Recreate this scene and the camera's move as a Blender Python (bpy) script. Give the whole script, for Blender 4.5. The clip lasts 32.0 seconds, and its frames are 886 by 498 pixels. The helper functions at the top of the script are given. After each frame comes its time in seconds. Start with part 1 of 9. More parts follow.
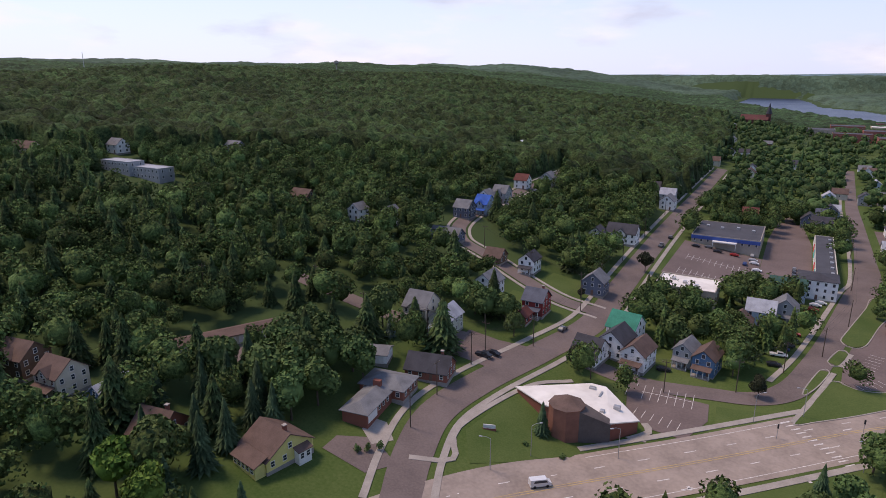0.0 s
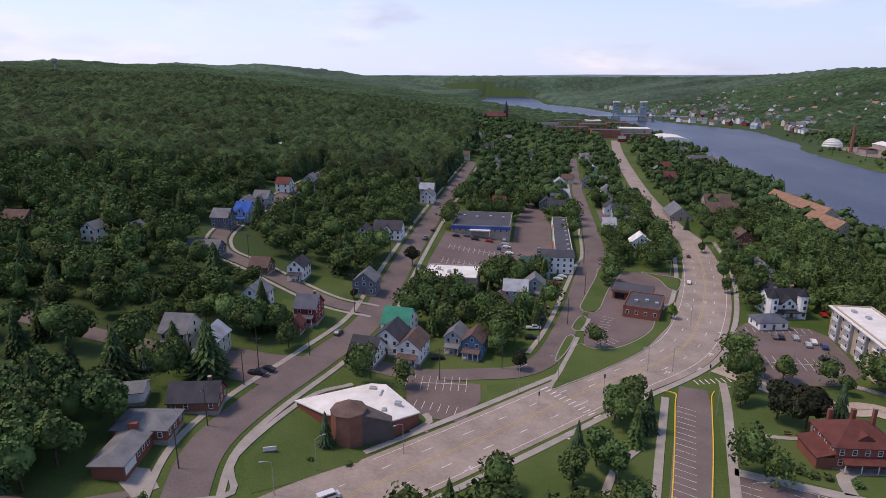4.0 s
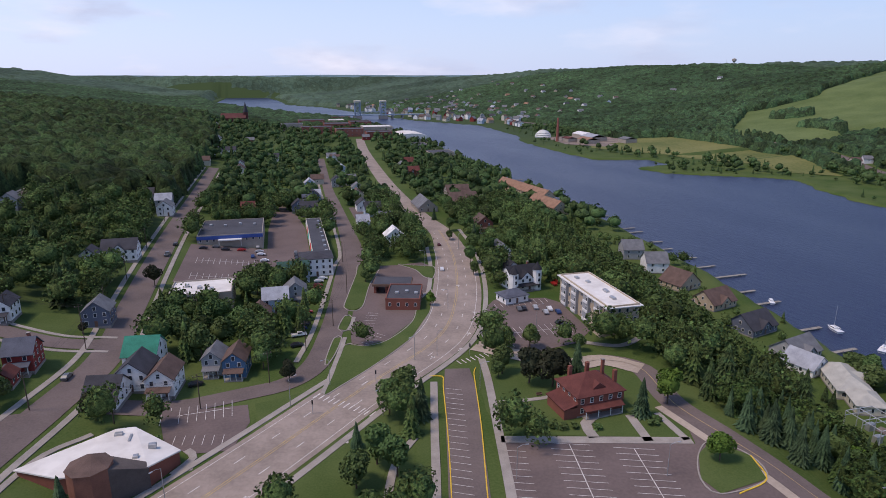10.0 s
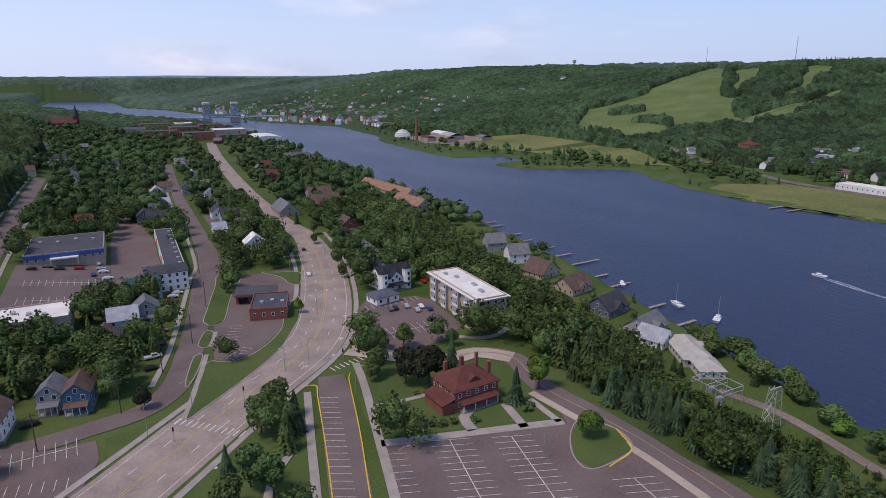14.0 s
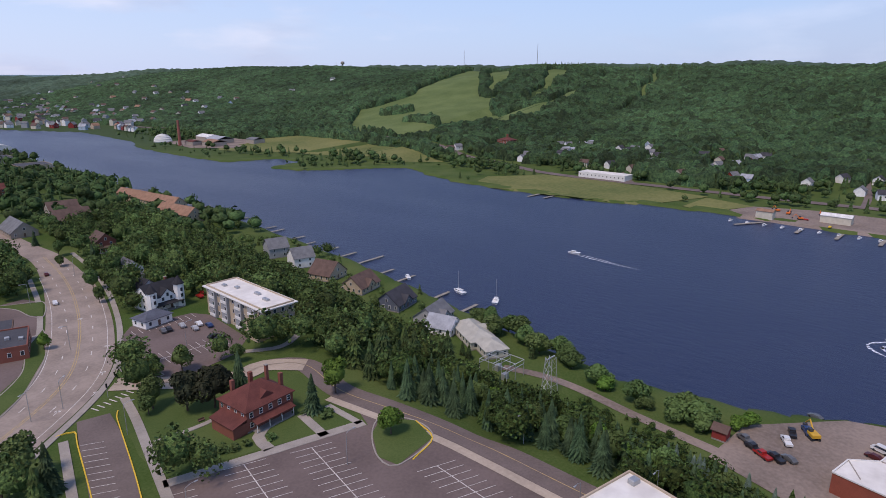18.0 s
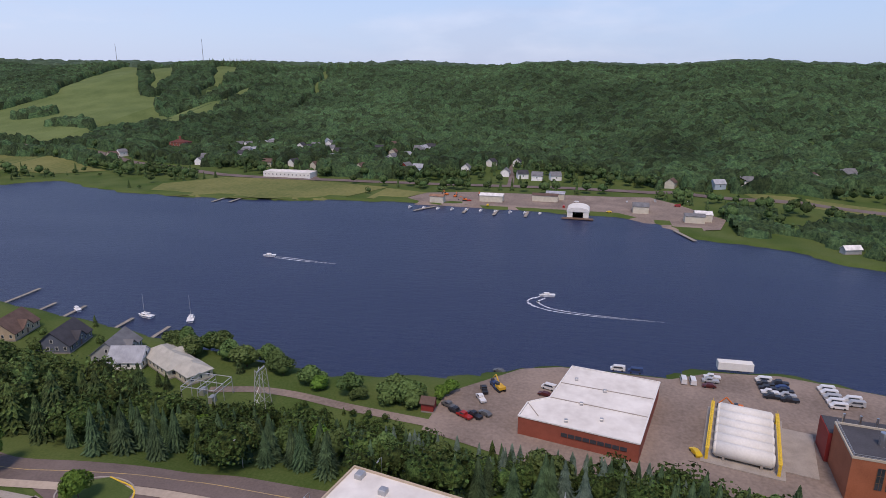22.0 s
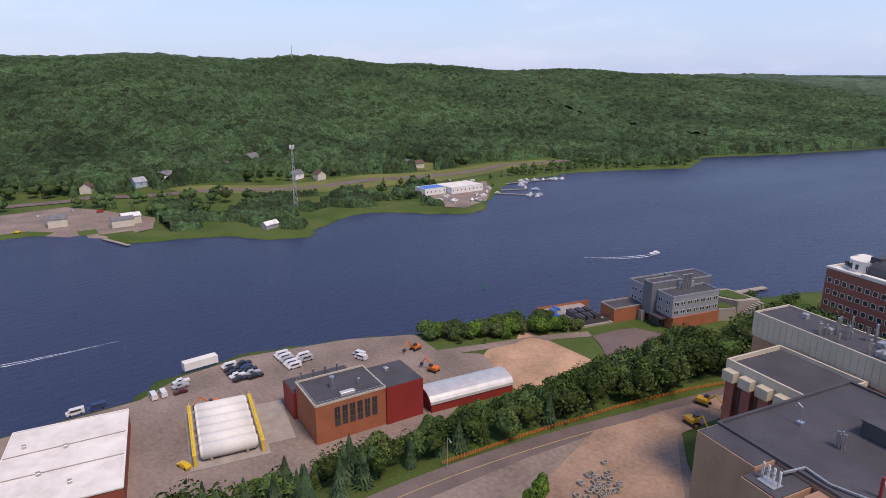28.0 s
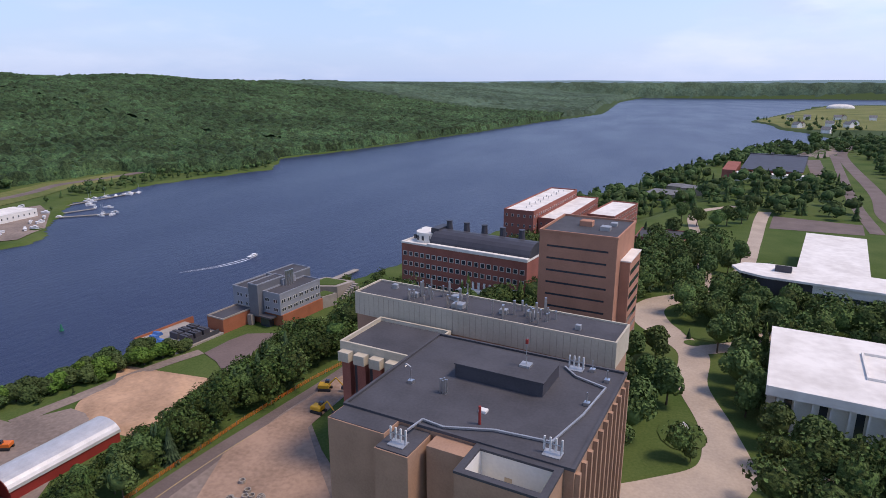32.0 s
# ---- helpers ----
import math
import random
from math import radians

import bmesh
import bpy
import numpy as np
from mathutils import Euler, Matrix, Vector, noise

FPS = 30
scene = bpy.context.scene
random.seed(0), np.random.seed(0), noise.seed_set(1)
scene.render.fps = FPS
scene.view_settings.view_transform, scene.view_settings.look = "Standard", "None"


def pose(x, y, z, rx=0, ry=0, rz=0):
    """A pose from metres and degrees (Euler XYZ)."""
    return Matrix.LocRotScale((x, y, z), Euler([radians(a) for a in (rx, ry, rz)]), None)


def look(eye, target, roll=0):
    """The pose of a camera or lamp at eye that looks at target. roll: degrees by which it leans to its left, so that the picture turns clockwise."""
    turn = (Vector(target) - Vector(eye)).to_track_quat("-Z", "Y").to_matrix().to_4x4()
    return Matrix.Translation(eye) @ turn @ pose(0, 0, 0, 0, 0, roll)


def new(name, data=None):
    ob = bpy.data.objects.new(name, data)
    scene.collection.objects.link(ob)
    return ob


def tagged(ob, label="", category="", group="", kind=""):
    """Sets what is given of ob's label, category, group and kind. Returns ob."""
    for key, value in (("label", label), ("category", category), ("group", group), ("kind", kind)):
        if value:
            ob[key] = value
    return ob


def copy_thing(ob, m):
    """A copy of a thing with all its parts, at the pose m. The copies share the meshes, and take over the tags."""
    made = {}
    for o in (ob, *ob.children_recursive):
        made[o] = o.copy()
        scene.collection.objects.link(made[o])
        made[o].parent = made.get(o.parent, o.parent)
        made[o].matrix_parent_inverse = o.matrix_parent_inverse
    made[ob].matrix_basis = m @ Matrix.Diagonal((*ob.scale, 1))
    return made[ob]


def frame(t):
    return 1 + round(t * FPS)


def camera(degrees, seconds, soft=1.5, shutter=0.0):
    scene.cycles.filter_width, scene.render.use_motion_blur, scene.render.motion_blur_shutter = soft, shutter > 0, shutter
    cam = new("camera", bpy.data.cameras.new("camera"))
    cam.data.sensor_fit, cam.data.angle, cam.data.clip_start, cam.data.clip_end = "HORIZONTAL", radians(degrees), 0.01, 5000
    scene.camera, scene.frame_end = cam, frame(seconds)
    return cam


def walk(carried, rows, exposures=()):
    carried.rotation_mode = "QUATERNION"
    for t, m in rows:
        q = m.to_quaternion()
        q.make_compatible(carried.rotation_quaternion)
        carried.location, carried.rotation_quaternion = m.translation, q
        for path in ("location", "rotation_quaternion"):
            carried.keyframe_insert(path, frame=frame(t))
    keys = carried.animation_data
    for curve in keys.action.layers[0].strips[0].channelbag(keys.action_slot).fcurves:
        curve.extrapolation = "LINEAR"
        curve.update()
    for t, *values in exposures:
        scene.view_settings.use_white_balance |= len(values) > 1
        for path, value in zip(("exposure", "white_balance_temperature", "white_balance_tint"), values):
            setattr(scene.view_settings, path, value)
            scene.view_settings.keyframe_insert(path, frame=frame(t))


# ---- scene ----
EXPOSURES = [(0.0, 0.4, 7200, 26), (3.0, 0.36, 7050, 25), (6.0, 0.33, 6850, 24), (14.0, 0.2, 6600, 23), (19.0, 0.24, 6650, 23), (23.0, 0.3, 7050, 24), (28.0, 0.50, 7250, 24), (31.0, 0.51, 6850, 23), (32.0, 0.51, 6800, 23)]
cam = camera(71.05, 32.0, soft=0.8)
# t, x, y, z, yaw, pitch, roll: x towards the lake, y along the shore to the bridge
ROWS = [
    (0.0, -0.00, 0.00, 107.29, 30.000, -15.427, -0.041),
    (1.0, 0.14, 1.34, 107.33, 23.852, -15.445, -0.024),
    (2.0, 0.21, 2.40, 107.33, 18.818, -15.433, -0.046),
    (3.0, 0.31, 3.66, 107.17, 13.516, -15.408, -0.052),
    (3.5, 0.28, 4.23, 107.10, 10.856, -15.379, -0.051),
    (5.5, 0.36, 5.91, 107.09, 3.117, -15.382, -0.062),
    (6.0, 0.45, 6.26, 106.95, 1.712, -15.378, -0.041),
    (7.0, 0.83, 6.92, 106.61, -1.838, -15.339, -0.008),
    (8.0, 0.95, 8.13, 106.26, -7.088, -15.332, 0.027),
    (9.0, 0.79, 8.75, 106.18, -10.648, -15.318, 0.092),
    (10.0, 0.60, 9.34, 106.18, -14.443, -15.332, 0.063),
    (11.0, 0.75, 10.20, 105.97, -17.526, -15.328, 0.130),
    (12.0, 0.76, 11.04, 105.73, -20.746, -15.333, 0.183),
    (13.0, 1.06, 11.90, 105.38, -23.568, -15.328, 0.167),
    (14.0, 1.24, 12.59, 105.07, -27.213, -15.293, 0.173),
    (14.5, 1.47, 12.93, 104.90, -29.053, -15.287, 0.170),
    (16.5, 3.17, 14.35, 104.10, -38.669, -15.235, 0.082),
    (17.0, 3.55, 15.04, 103.76, -41.608, -15.198, 0.019),
    (18.0, 4.12, 16.35, 103.18, -47.501, -15.145, -0.169),
    (19.0, 4.12, 17.22, 103.18, -54.080, -15.171, -0.183),
    (20.0, 4.73, 16.86, 103.81, -60.656, -15.190, -0.247),
    (21.0, 5.85, 17.42, 103.80, -68.170, -15.235, -0.276),
    (22.0, 7.19, 18.50, 103.61, -76.069, -15.247, -0.307),
    (23.0, 9.19, 19.71, 103.56, -83.220, -15.287, -0.180),
    (24.0, 10.49, 19.90, 103.54, -90.472, -15.313, -0.087),
    (24.5, 10.87, 19.96, 103.66, -93.925, -15.363, -0.044),
    (26.5, 11.35, 18.30, 105.66, -109.023, -15.740, -0.016),
    (27.0, 12.46, 17.52, 105.50, -114.008, -15.746, -0.075),
    (28.0, 14.48, 16.23, 104.66, -126.439, -15.672, -0.011),
    (29.0, 15.92, 15.15, 103.65, -137.764, -15.515, -0.006),
    (30.0, 16.79, 14.05, 102.95, -146.307, -15.374, 0.093),
    (31.0, 17.42, 13.01, 102.44, -154.693, -15.251, 0.077),
    (32.0, 18.07, 11.94, 102.04, -163.728, -15.097, 0.007),
]
walk(cam, [(t, pose(x, y, z, 90 + pitch, roll, yaw)) for t, x, y, z, yaw, pitch, roll in ROWS], EXPOSURES)

# ---- sky and sun ----
world = bpy.data.worlds.new("sky")
scene.world = world
world.use_nodes = True
wt = world.node_tree
bg = wt.nodes["Background"]
SUN_EL, SUN_AZ = 60.0, 265.0
sky = wt.nodes.new("ShaderNodeTexSky")
sky.sky_type, sky.sun_disc = "NISHITA", False
sky.sun_elevation, sky.sun_rotation = radians(SUN_EL), radians(SUN_AZ)
sky.air_density, sky.dust_density, sky.ozone_density = 1.0, 0.0, 3.0
wco = wt.nodes.new("ShaderNodeTexCoord")
wmap = wt.nodes.new("ShaderNodeMapping")
wmap.inputs["Scale"].default_value = (1.0, 1.0, 3.6)
wmap.inputs["Location"].default_value = (0.35, 0.1, 0.2)
wn = wt.nodes.new("ShaderNodeTexNoise")
wn.inputs["Scale"].default_value, wn.inputs["Detail"].default_value, wn.inputs["Roughness"].default_value = 2.6, 9.0, 0.55
wr = wt.nodes.new("ShaderNodeValToRGB")
wr.color_ramp.elements[0].position, wr.color_ramp.elements[1].position = 0.50, 0.66
wmix = wt.nodes.new("ShaderNodeMix")
wmix.data_type = "RGBA"
wt.links.new(wco.outputs["Generated"], wmap.inputs["Vector"])
wt.links.new(wmap.outputs[0], wn.inputs["Vector"])
wt.links.new(wn.outputs[0], wr.inputs[0])
wt.links.new(sky.outputs[0], wmix.inputs[6])
# cloud bodies: grey undersides and white tops
wn2 = wt.nodes.new("ShaderNodeTexNoise")
wn2.inputs["Scale"].default_value, wn2.inputs["Detail"].default_value = 6.0, 6.0
wt.links.new(wmap.outputs[0], wn2.inputs["Vector"])
wcl = wt.nodes.new("ShaderNodeValToRGB")
wcl.color_ramp.elements[0].position, wcl.color_ramp.elements[1].position = 0.40, 0.58
wcl.color_ramp.elements[0].color, wcl.color_ramp.elements[1].color = (0.58, 0.66, 0.84, 1), (0.93, 1.0, 1.12, 1)
wt.links.new(wn2.outputs[0], wcl.inputs[0])
wsc = wt.nodes.new("ShaderNodeVectorMath")
wsc.operation = "SCALE"
wsc.inputs["Scale"].default_value = 5.3
wt.links.new(wcl.outputs[0], wsc.inputs[0])
wt.links.new(wsc.outputs[0], wmix.inputs[7])
# pale band of summer haze low over the horizon
wsep = wt.nodes.new("ShaderNodeSeparateXYZ")
wt.links.new(wco.outputs["Generated"], wsep.inputs[0])
wgr = wt.nodes.new("ShaderNodeMapRange")
wgr.inputs["From Min"].default_value, wgr.inputs["From Max"].default_value = 0.0, 0.34
wgr.inputs["To Min"].default_value, wgr.inputs["To Max"].default_value = 0.92, 0.0
wt.links.new(wsep.outputs["Z"], wgr.inputs[0])
wlow = wt.nodes.new("ShaderNodeMix")
wlow.data_type = "RGBA"
wt.links.new(wgr.outputs[0], wlow.inputs[0])
wt.links.new(sky.outputs[0], wlow.inputs[6])
# the haze is whiter on the sun's side
wsun = wt.nodes.new("ShaderNodeMapRange")
wsun.inputs["From Min"].default_value, wsun.inputs["From Max"].default_value = -0.85, 0.85
wdot = wt.nodes.new("ShaderNodeVectorMath")
wdot.operation = "DOT_PRODUCT"
wdot.inputs[1].default_value = (-0.85, 0.5, 0.0)
wt.links.new(wco.outputs["Generated"], wdot.inputs[0])
wt.links.new(wdot.outputs["Value"], wsun.inputs[0])
# the clouds thin out away from the sun's side
wth = wt.nodes.new("ShaderNodeMapRange")
wth.inputs["From Min"].default_value, wth.inputs["From Max"].default_value = -0.5, 0.6
wth.inputs["To Min"].default_value, wth.inputs["To Max"].default_value = 0.22, 1.0
wt.links.new(wdot.outputs["Value"], wth.inputs[0])
wcv = wt.nodes.new("ShaderNodeMath")
wcv.operation = "MULTIPLY"
wt.links.new(wr.outputs[0], wcv.inputs[0])
wt.links.new(wth.outputs[0], wcv.inputs[1])
wt.links.new(wcv.outputs[0], wmix.inputs[0])
whz = wt.nodes.new("ShaderNodeMix")
whz.data_type = "RGBA"
whz.inputs[6].default_value, whz.inputs[7].default_value = (1.72, 2.68, 4.4, 1), (3.6, 4.5, 6.1, 1)
wt.links.new(wsun.outputs[0], whz.inputs[0])
wt.links.new(whz.outputs[2], wlow.inputs[7])
wt.links.new(wlow.outputs[2], wmix.inputs[6])
wt.links.new(wmix.outputs[2], bg.inputs["Color"])
bg.inputs["Strength"].default_value = 0.14
sd = bpy.data.lights.new("sun", "SUN")
sd.energy, sd.angle, sd.color = 2.0, radians(14.0), (1.0, 0.88, 0.71)
sun = new("sun", sd)
# the sky's sun_rotation turns clockwise from +y
_az, _el = radians(SUN_AZ), radians(SUN_EL)
sun.matrix_world = look((0, 0, 300), Vector((0, 0, 300)) - Vector((math.sin(_az) * math.cos(_el), math.cos(_az) * math.cos(_el), math.sin(_el))))

# ---- materials ----
def mat(name, col, rough=0.85, var=0.25, scale=0.5, fine=6.0, bump=0.15, metal=0.0, col2=None, spec=0.3, island=0.0, dist=0.05):
    """A procedural surface: two colours mixed by a large and a fine noise, grain relief, and a random shift per object."""
    m = bpy.data.materials.new(name)
    m.use_nodes = True
    t = m.node_tree
    b = t.nodes["Principled BSDF"]
    co = t.nodes.new("ShaderNodeTexCoord")
    n1 = t.nodes.new("ShaderNodeTexNoise")
    n1.inputs["Scale"].default_value, n1.inputs["Detail"].default_value = scale, 5
    n2 = t.nodes.new("ShaderNodeTexNoise")
    n2.inputs["Scale"].default_value, n2.inputs["Detail"].default_value = fine, 3
    geo = t.nodes.new("ShaderNodeNewGeometry")
    for n in (n1, n2):
        t.links.new(geo.outputs["Position"], n.inputs["Vector"])
    add = t.nodes.new("ShaderNodeMath")
    add.operation = "MULTIPLY_ADD"
    t.links.new(n2.outputs[0], add.inputs[0])
    add.inputs[1].default_value = 0.6
    t.links.new(n1.outputs[0], add.inputs[2])
    ramp = t.nodes.new("ShaderNodeValToRGB")
    c2 = col2 or tuple(c * (1 - var) for c in col)
    c1 = tuple(min(1, c * (1 + var * 0.5)) for c in col)
    ramp.color_ramp.elements[0].position, ramp.color_ramp.elements[1].position = 0.55, 1.0
    ramp.color_ramp.elements[0].color, ramp.color_ramp.elements[1].color = (*c2, 1), (*c1, 1)
    t.links.new(add.outputs[0], ramp.inputs[0])
    out = ramp.outputs[0]
    if island:
        hsv = t.nodes.new("ShaderNodeHueSaturation")
        oi = t.nodes.new("ShaderNodeObjectInfo")
        mr = t.nodes.new("ShaderNodeMath")
        mr.operation = "ADD"
        t.links.new(geo.outputs["Random Per Island"], mr.inputs[0])
        t.links.new(oi.outputs["Random"], mr.inputs[1])
        mv = t.nodes.new("ShaderNodeMapRange")
        mv.inputs["From Max"].default_value = 2.0
        mv.inputs["To Min"].default_value, mv.inputs["To Max"].default_value = 1 - island, 1 + island
        t.links.new(mr.outputs[0], mv.inputs[0])
        t.links.new(mv.outputs[0], hsv.inputs["Value"])
        mh = t.nodes.new("ShaderNodeMapRange")
        mh.inputs["To Min"].default_value, mh.inputs["To Max"].default_value = 0.5 - 0.05 * island, 0.5 + 0.05 * island
        t.links.new(oi.outputs["Random"], mh.inputs[0])
        t.links.new(mh.outputs[0], hsv.inputs["Hue"])
        t.links.new(out, hsv.inputs["Color"])
        out = hsv.outputs[0]
    t.links.new(out, b.inputs["Base Color"])
    b.inputs["Roughness"].default_value, b.inputs["Metallic"].default_value = rough, metal
    b.inputs["Specular IOR Level"].default_value = spec
    if bump:
        bp = t.nodes.new("ShaderNodeBump")
        bp.inputs["Strength"].default_value, bp.inputs["Distance"].default_value = bump, dist
        t.links.new(n2.outputs[0], bp.inputs["Height"])
        t.links.new(bp.outputs[0], b.inputs["Normal"])
    return m


def plain(name, col, rough=0.5, metal=0.0, spec=0.5):
    return mat(name, col, rough, 0.12, 0.8, 9.0, 0.0, metal, None, spec)


M = {}
M["grass"] = mat("grass", (0.080, 0.108, 0.034), 0.95, 0.4, 0.035, 1.4, 0.4, col2=(0.045, 0.085, 0.018), spec=0.1)
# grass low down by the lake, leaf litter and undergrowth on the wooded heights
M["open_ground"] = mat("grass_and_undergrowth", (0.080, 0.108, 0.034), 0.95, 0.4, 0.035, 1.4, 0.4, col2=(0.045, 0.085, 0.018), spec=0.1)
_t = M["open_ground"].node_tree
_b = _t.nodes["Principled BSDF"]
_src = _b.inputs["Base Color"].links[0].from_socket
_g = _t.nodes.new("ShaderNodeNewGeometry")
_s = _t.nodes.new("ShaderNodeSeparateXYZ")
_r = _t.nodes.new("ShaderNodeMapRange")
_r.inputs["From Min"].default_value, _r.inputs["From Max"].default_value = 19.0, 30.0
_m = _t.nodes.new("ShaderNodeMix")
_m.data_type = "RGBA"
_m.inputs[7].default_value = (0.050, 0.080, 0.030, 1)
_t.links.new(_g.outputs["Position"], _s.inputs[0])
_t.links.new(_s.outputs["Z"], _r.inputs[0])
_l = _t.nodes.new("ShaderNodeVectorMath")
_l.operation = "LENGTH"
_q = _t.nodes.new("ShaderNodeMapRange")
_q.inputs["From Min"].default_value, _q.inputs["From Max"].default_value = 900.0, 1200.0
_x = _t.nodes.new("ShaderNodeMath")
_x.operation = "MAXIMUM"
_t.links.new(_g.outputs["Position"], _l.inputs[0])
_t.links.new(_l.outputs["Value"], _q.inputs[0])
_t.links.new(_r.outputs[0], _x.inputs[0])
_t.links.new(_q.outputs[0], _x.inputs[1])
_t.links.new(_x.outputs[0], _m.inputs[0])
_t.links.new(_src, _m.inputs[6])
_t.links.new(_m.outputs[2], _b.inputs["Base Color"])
M["lawn"] = mat("lawn", (0.082, 0.112, 0.036), 0.95, 0.3, 0.06, 2.2, 0.3, col2=(0.055, 0.092, 0.024), spec=0.1)
M["ski"] = mat("ski_grass", (0.125, 0.165, 0.060), 0.95, 0.3, 0.02, 0.4, 0.0, col2=(0.085, 0.125, 0.042), spec=0.1)
M["meadow"] = mat("meadow_grass", (0.175, 0.175, 0.065), 0.95, 0.3, 0.012, 0.3, 0.0, col2=(0.095, 0.125, 0.040), spec=0.1)
M["asphalt"] = mat("asphalt", (0.165, 0.131, 0.121), 0.9, 0.25, 0.09, 1.8, 0.2, spec=0.25)
M["lot"] = mat("lot_asphalt", (0.160, 0.122, 0.113), 0.9, 0.22, 0.07, 1.2, 0.2, spec=0.25)
M["concrete_road"] = mat("worn_concrete_road", (0.315, 0.258, 0.220), 0.9, 0.25, 0.12, 1.1, 0.15, spec=0.25)
M["concrete"] = mat("concrete", (0.34, 0.305, 0.27), 0.85, 0.2, 0.3, 2.5, 0.15)
M["gravel"] = mat("gravel", (0.245, 0.195, 0.165), 0.95, 0.35, 0.05, 0.8, 0.3)
M["dirt"] = mat("red_dirt", (0.46, 0.295, 0.19), 0.95, 0.3, 0.08, 0.8, 0.5, dist=0.2)
M["white_line"] = mat("road_paint_white", (0.66, 0.64, 0.61), 0.8, 0.3, 1.2, 6.0, 0.0, col2=(0.36, 0.31, 0.28))
M["worn_yellow"] = mat("worn_yellow_paint", (0.48, 0.34, 0.12), 0.8, 0.3, 0.6, 4.0, 0.0, col2=(0.32, 0.25, 0.18))
M["plaza"] = mat("plaza_concrete", (0.43, 0.355, 0.285), 0.9, 0.2, 0.08, 1.2, 0.15)
M["yellow_line"] = mat("road_paint_yellow", (0.75, 0.50, 0.05), 0.8, 0.25, 1.5, 6.0, 0.0)
M["leaf"] = mat("broadleaf_leaves", (0.092, 0.143, 0.044), 0.8, 0.45, 0.05, 1.0, 0.0, col2=(0.045, 0.077, 0.024), island=0.35, spec=0.2)
M["leaf_light"] = mat("light_green_leaves", (0.105, 0.185, 0.030), 0.8, 0.4, 0.25, 2.0, 0.0, col2=(0.045, 0.095, 0.014), island=0.3, spec=0.2)
M["leaf_dark"] = mat("dark_purple_leaves", (0.035, 0.040, 0.020), 0.8, 0.4, 0.3, 2.0, 0.0, col2=(0.016, 0.018, 0.010), island=0.3, spec=0.2)
M["needle"] = mat("spruce_needles", (0.066, 0.110, 0.052), 0.85, 0.4, 0.3, 2.5, 0.0, col2=(0.014, 0.032, 0.014), island=0.3, spec=0.15)
M["needle_blue"] = mat("blue_spruce_needles", (0.105, 0.150, 0.120), 0.85, 0.4, 0.3, 2.5, 0.0, col2=(0.035, 0.065, 0.045), island=0.3, spec=0.15)
M["bark"] = mat("bark", (0.10, 0.075, 0.055), 0.95, 0.3, 1.0, 8.0, 0.4)
M["woods"] = mat("far_woods_leaves", (0.080, 0.125, 0.034), 0.9, 0.5, 0.006, 0.55, 0.8, col2=(0.036, 0.066, 0.020), island=0.5, spec=0.1, dist=1.6)
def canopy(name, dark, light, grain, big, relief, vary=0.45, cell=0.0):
    """Foliage seen from afar: the leaves' self-shadowing painted as speckle, broad drifts of tone, rough relief, and a
    tint of its own for each crown.
    """
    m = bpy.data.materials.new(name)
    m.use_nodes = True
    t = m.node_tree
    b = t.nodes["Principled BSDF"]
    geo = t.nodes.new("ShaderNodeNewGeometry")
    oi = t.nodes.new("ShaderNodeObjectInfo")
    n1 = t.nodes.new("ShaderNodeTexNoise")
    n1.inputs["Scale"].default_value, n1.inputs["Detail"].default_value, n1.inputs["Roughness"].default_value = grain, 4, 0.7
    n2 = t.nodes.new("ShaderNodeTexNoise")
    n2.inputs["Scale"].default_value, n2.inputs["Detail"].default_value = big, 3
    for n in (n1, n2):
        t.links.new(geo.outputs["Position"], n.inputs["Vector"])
    # dark end: shade between the leaves, put into the base colour
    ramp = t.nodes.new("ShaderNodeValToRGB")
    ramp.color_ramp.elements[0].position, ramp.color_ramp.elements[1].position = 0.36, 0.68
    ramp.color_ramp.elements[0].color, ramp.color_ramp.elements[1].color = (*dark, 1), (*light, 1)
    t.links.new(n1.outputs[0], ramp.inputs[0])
    add = t.nodes.new("ShaderNodeMath")
    add.operation = "ADD"
    t.links.new(geo.outputs["Random Per Island"], add.inputs[0])
    t.links.new(oi.outputs["Random"], add.inputs[1])
    fr = t.nodes.new("ShaderNodeMath")
    fr.operation = "FRACT"
    t.links.new(add.outputs[0], fr.inputs[0])
    if cell:
        vo = t.nodes.new("ShaderNodeTexVoronoi")
        vo.inputs["Scale"].default_value = 1.0 / cell
        t.links.new(geo.outputs["Position"], vo.inputs["Vector"])
        vs_ = t.nodes.new("ShaderNodeSeparateXYZ")
        t.links.new(vo.outputs["Color"], vs_.inputs[0])
        t.links.new(vs_.outputs[0], add.inputs[0])
    mv = t.nodes.new("ShaderNodeMapRange")
    mv.inputs["To Min"].default_value, mv.inputs["To Max"].default_value = 1 - vary, 1 + vary
    t.links.new(fr.outputs[0], mv.inputs[0])
    mb_ = t.nodes.new("ShaderNodeMapRange")
    mb_.inputs["From Min"].default_value, mb_.inputs["From Max"].default_value = 0.3, 0.7
    mb_.inputs["To Min"].default_value, mb_.inputs["To Max"].default_value = 0.65, 1.35
    t.links.new(n2.outputs[0], mb_.inputs[0])
    mul = t.nodes.new("ShaderNodeMath")
    mul.operation = "MULTIPLY"
    t.links.new(mv.outputs[0], mul.inputs[0])
    t.links.new(mb_.outputs[0], mul.inputs[1])
    hsv = t.nodes.new("ShaderNodeHueSaturation")
    t.links.new(mul.outputs[0], hsv.inputs["Value"])
    mh = t.nodes.new("ShaderNodeMapRange")
    mh.inputs["To Min"].default_value, mh.inputs["To Max"].default_value = 0.485, 0.52
    t.links.new(fr.outputs[0], mh.inputs[0])
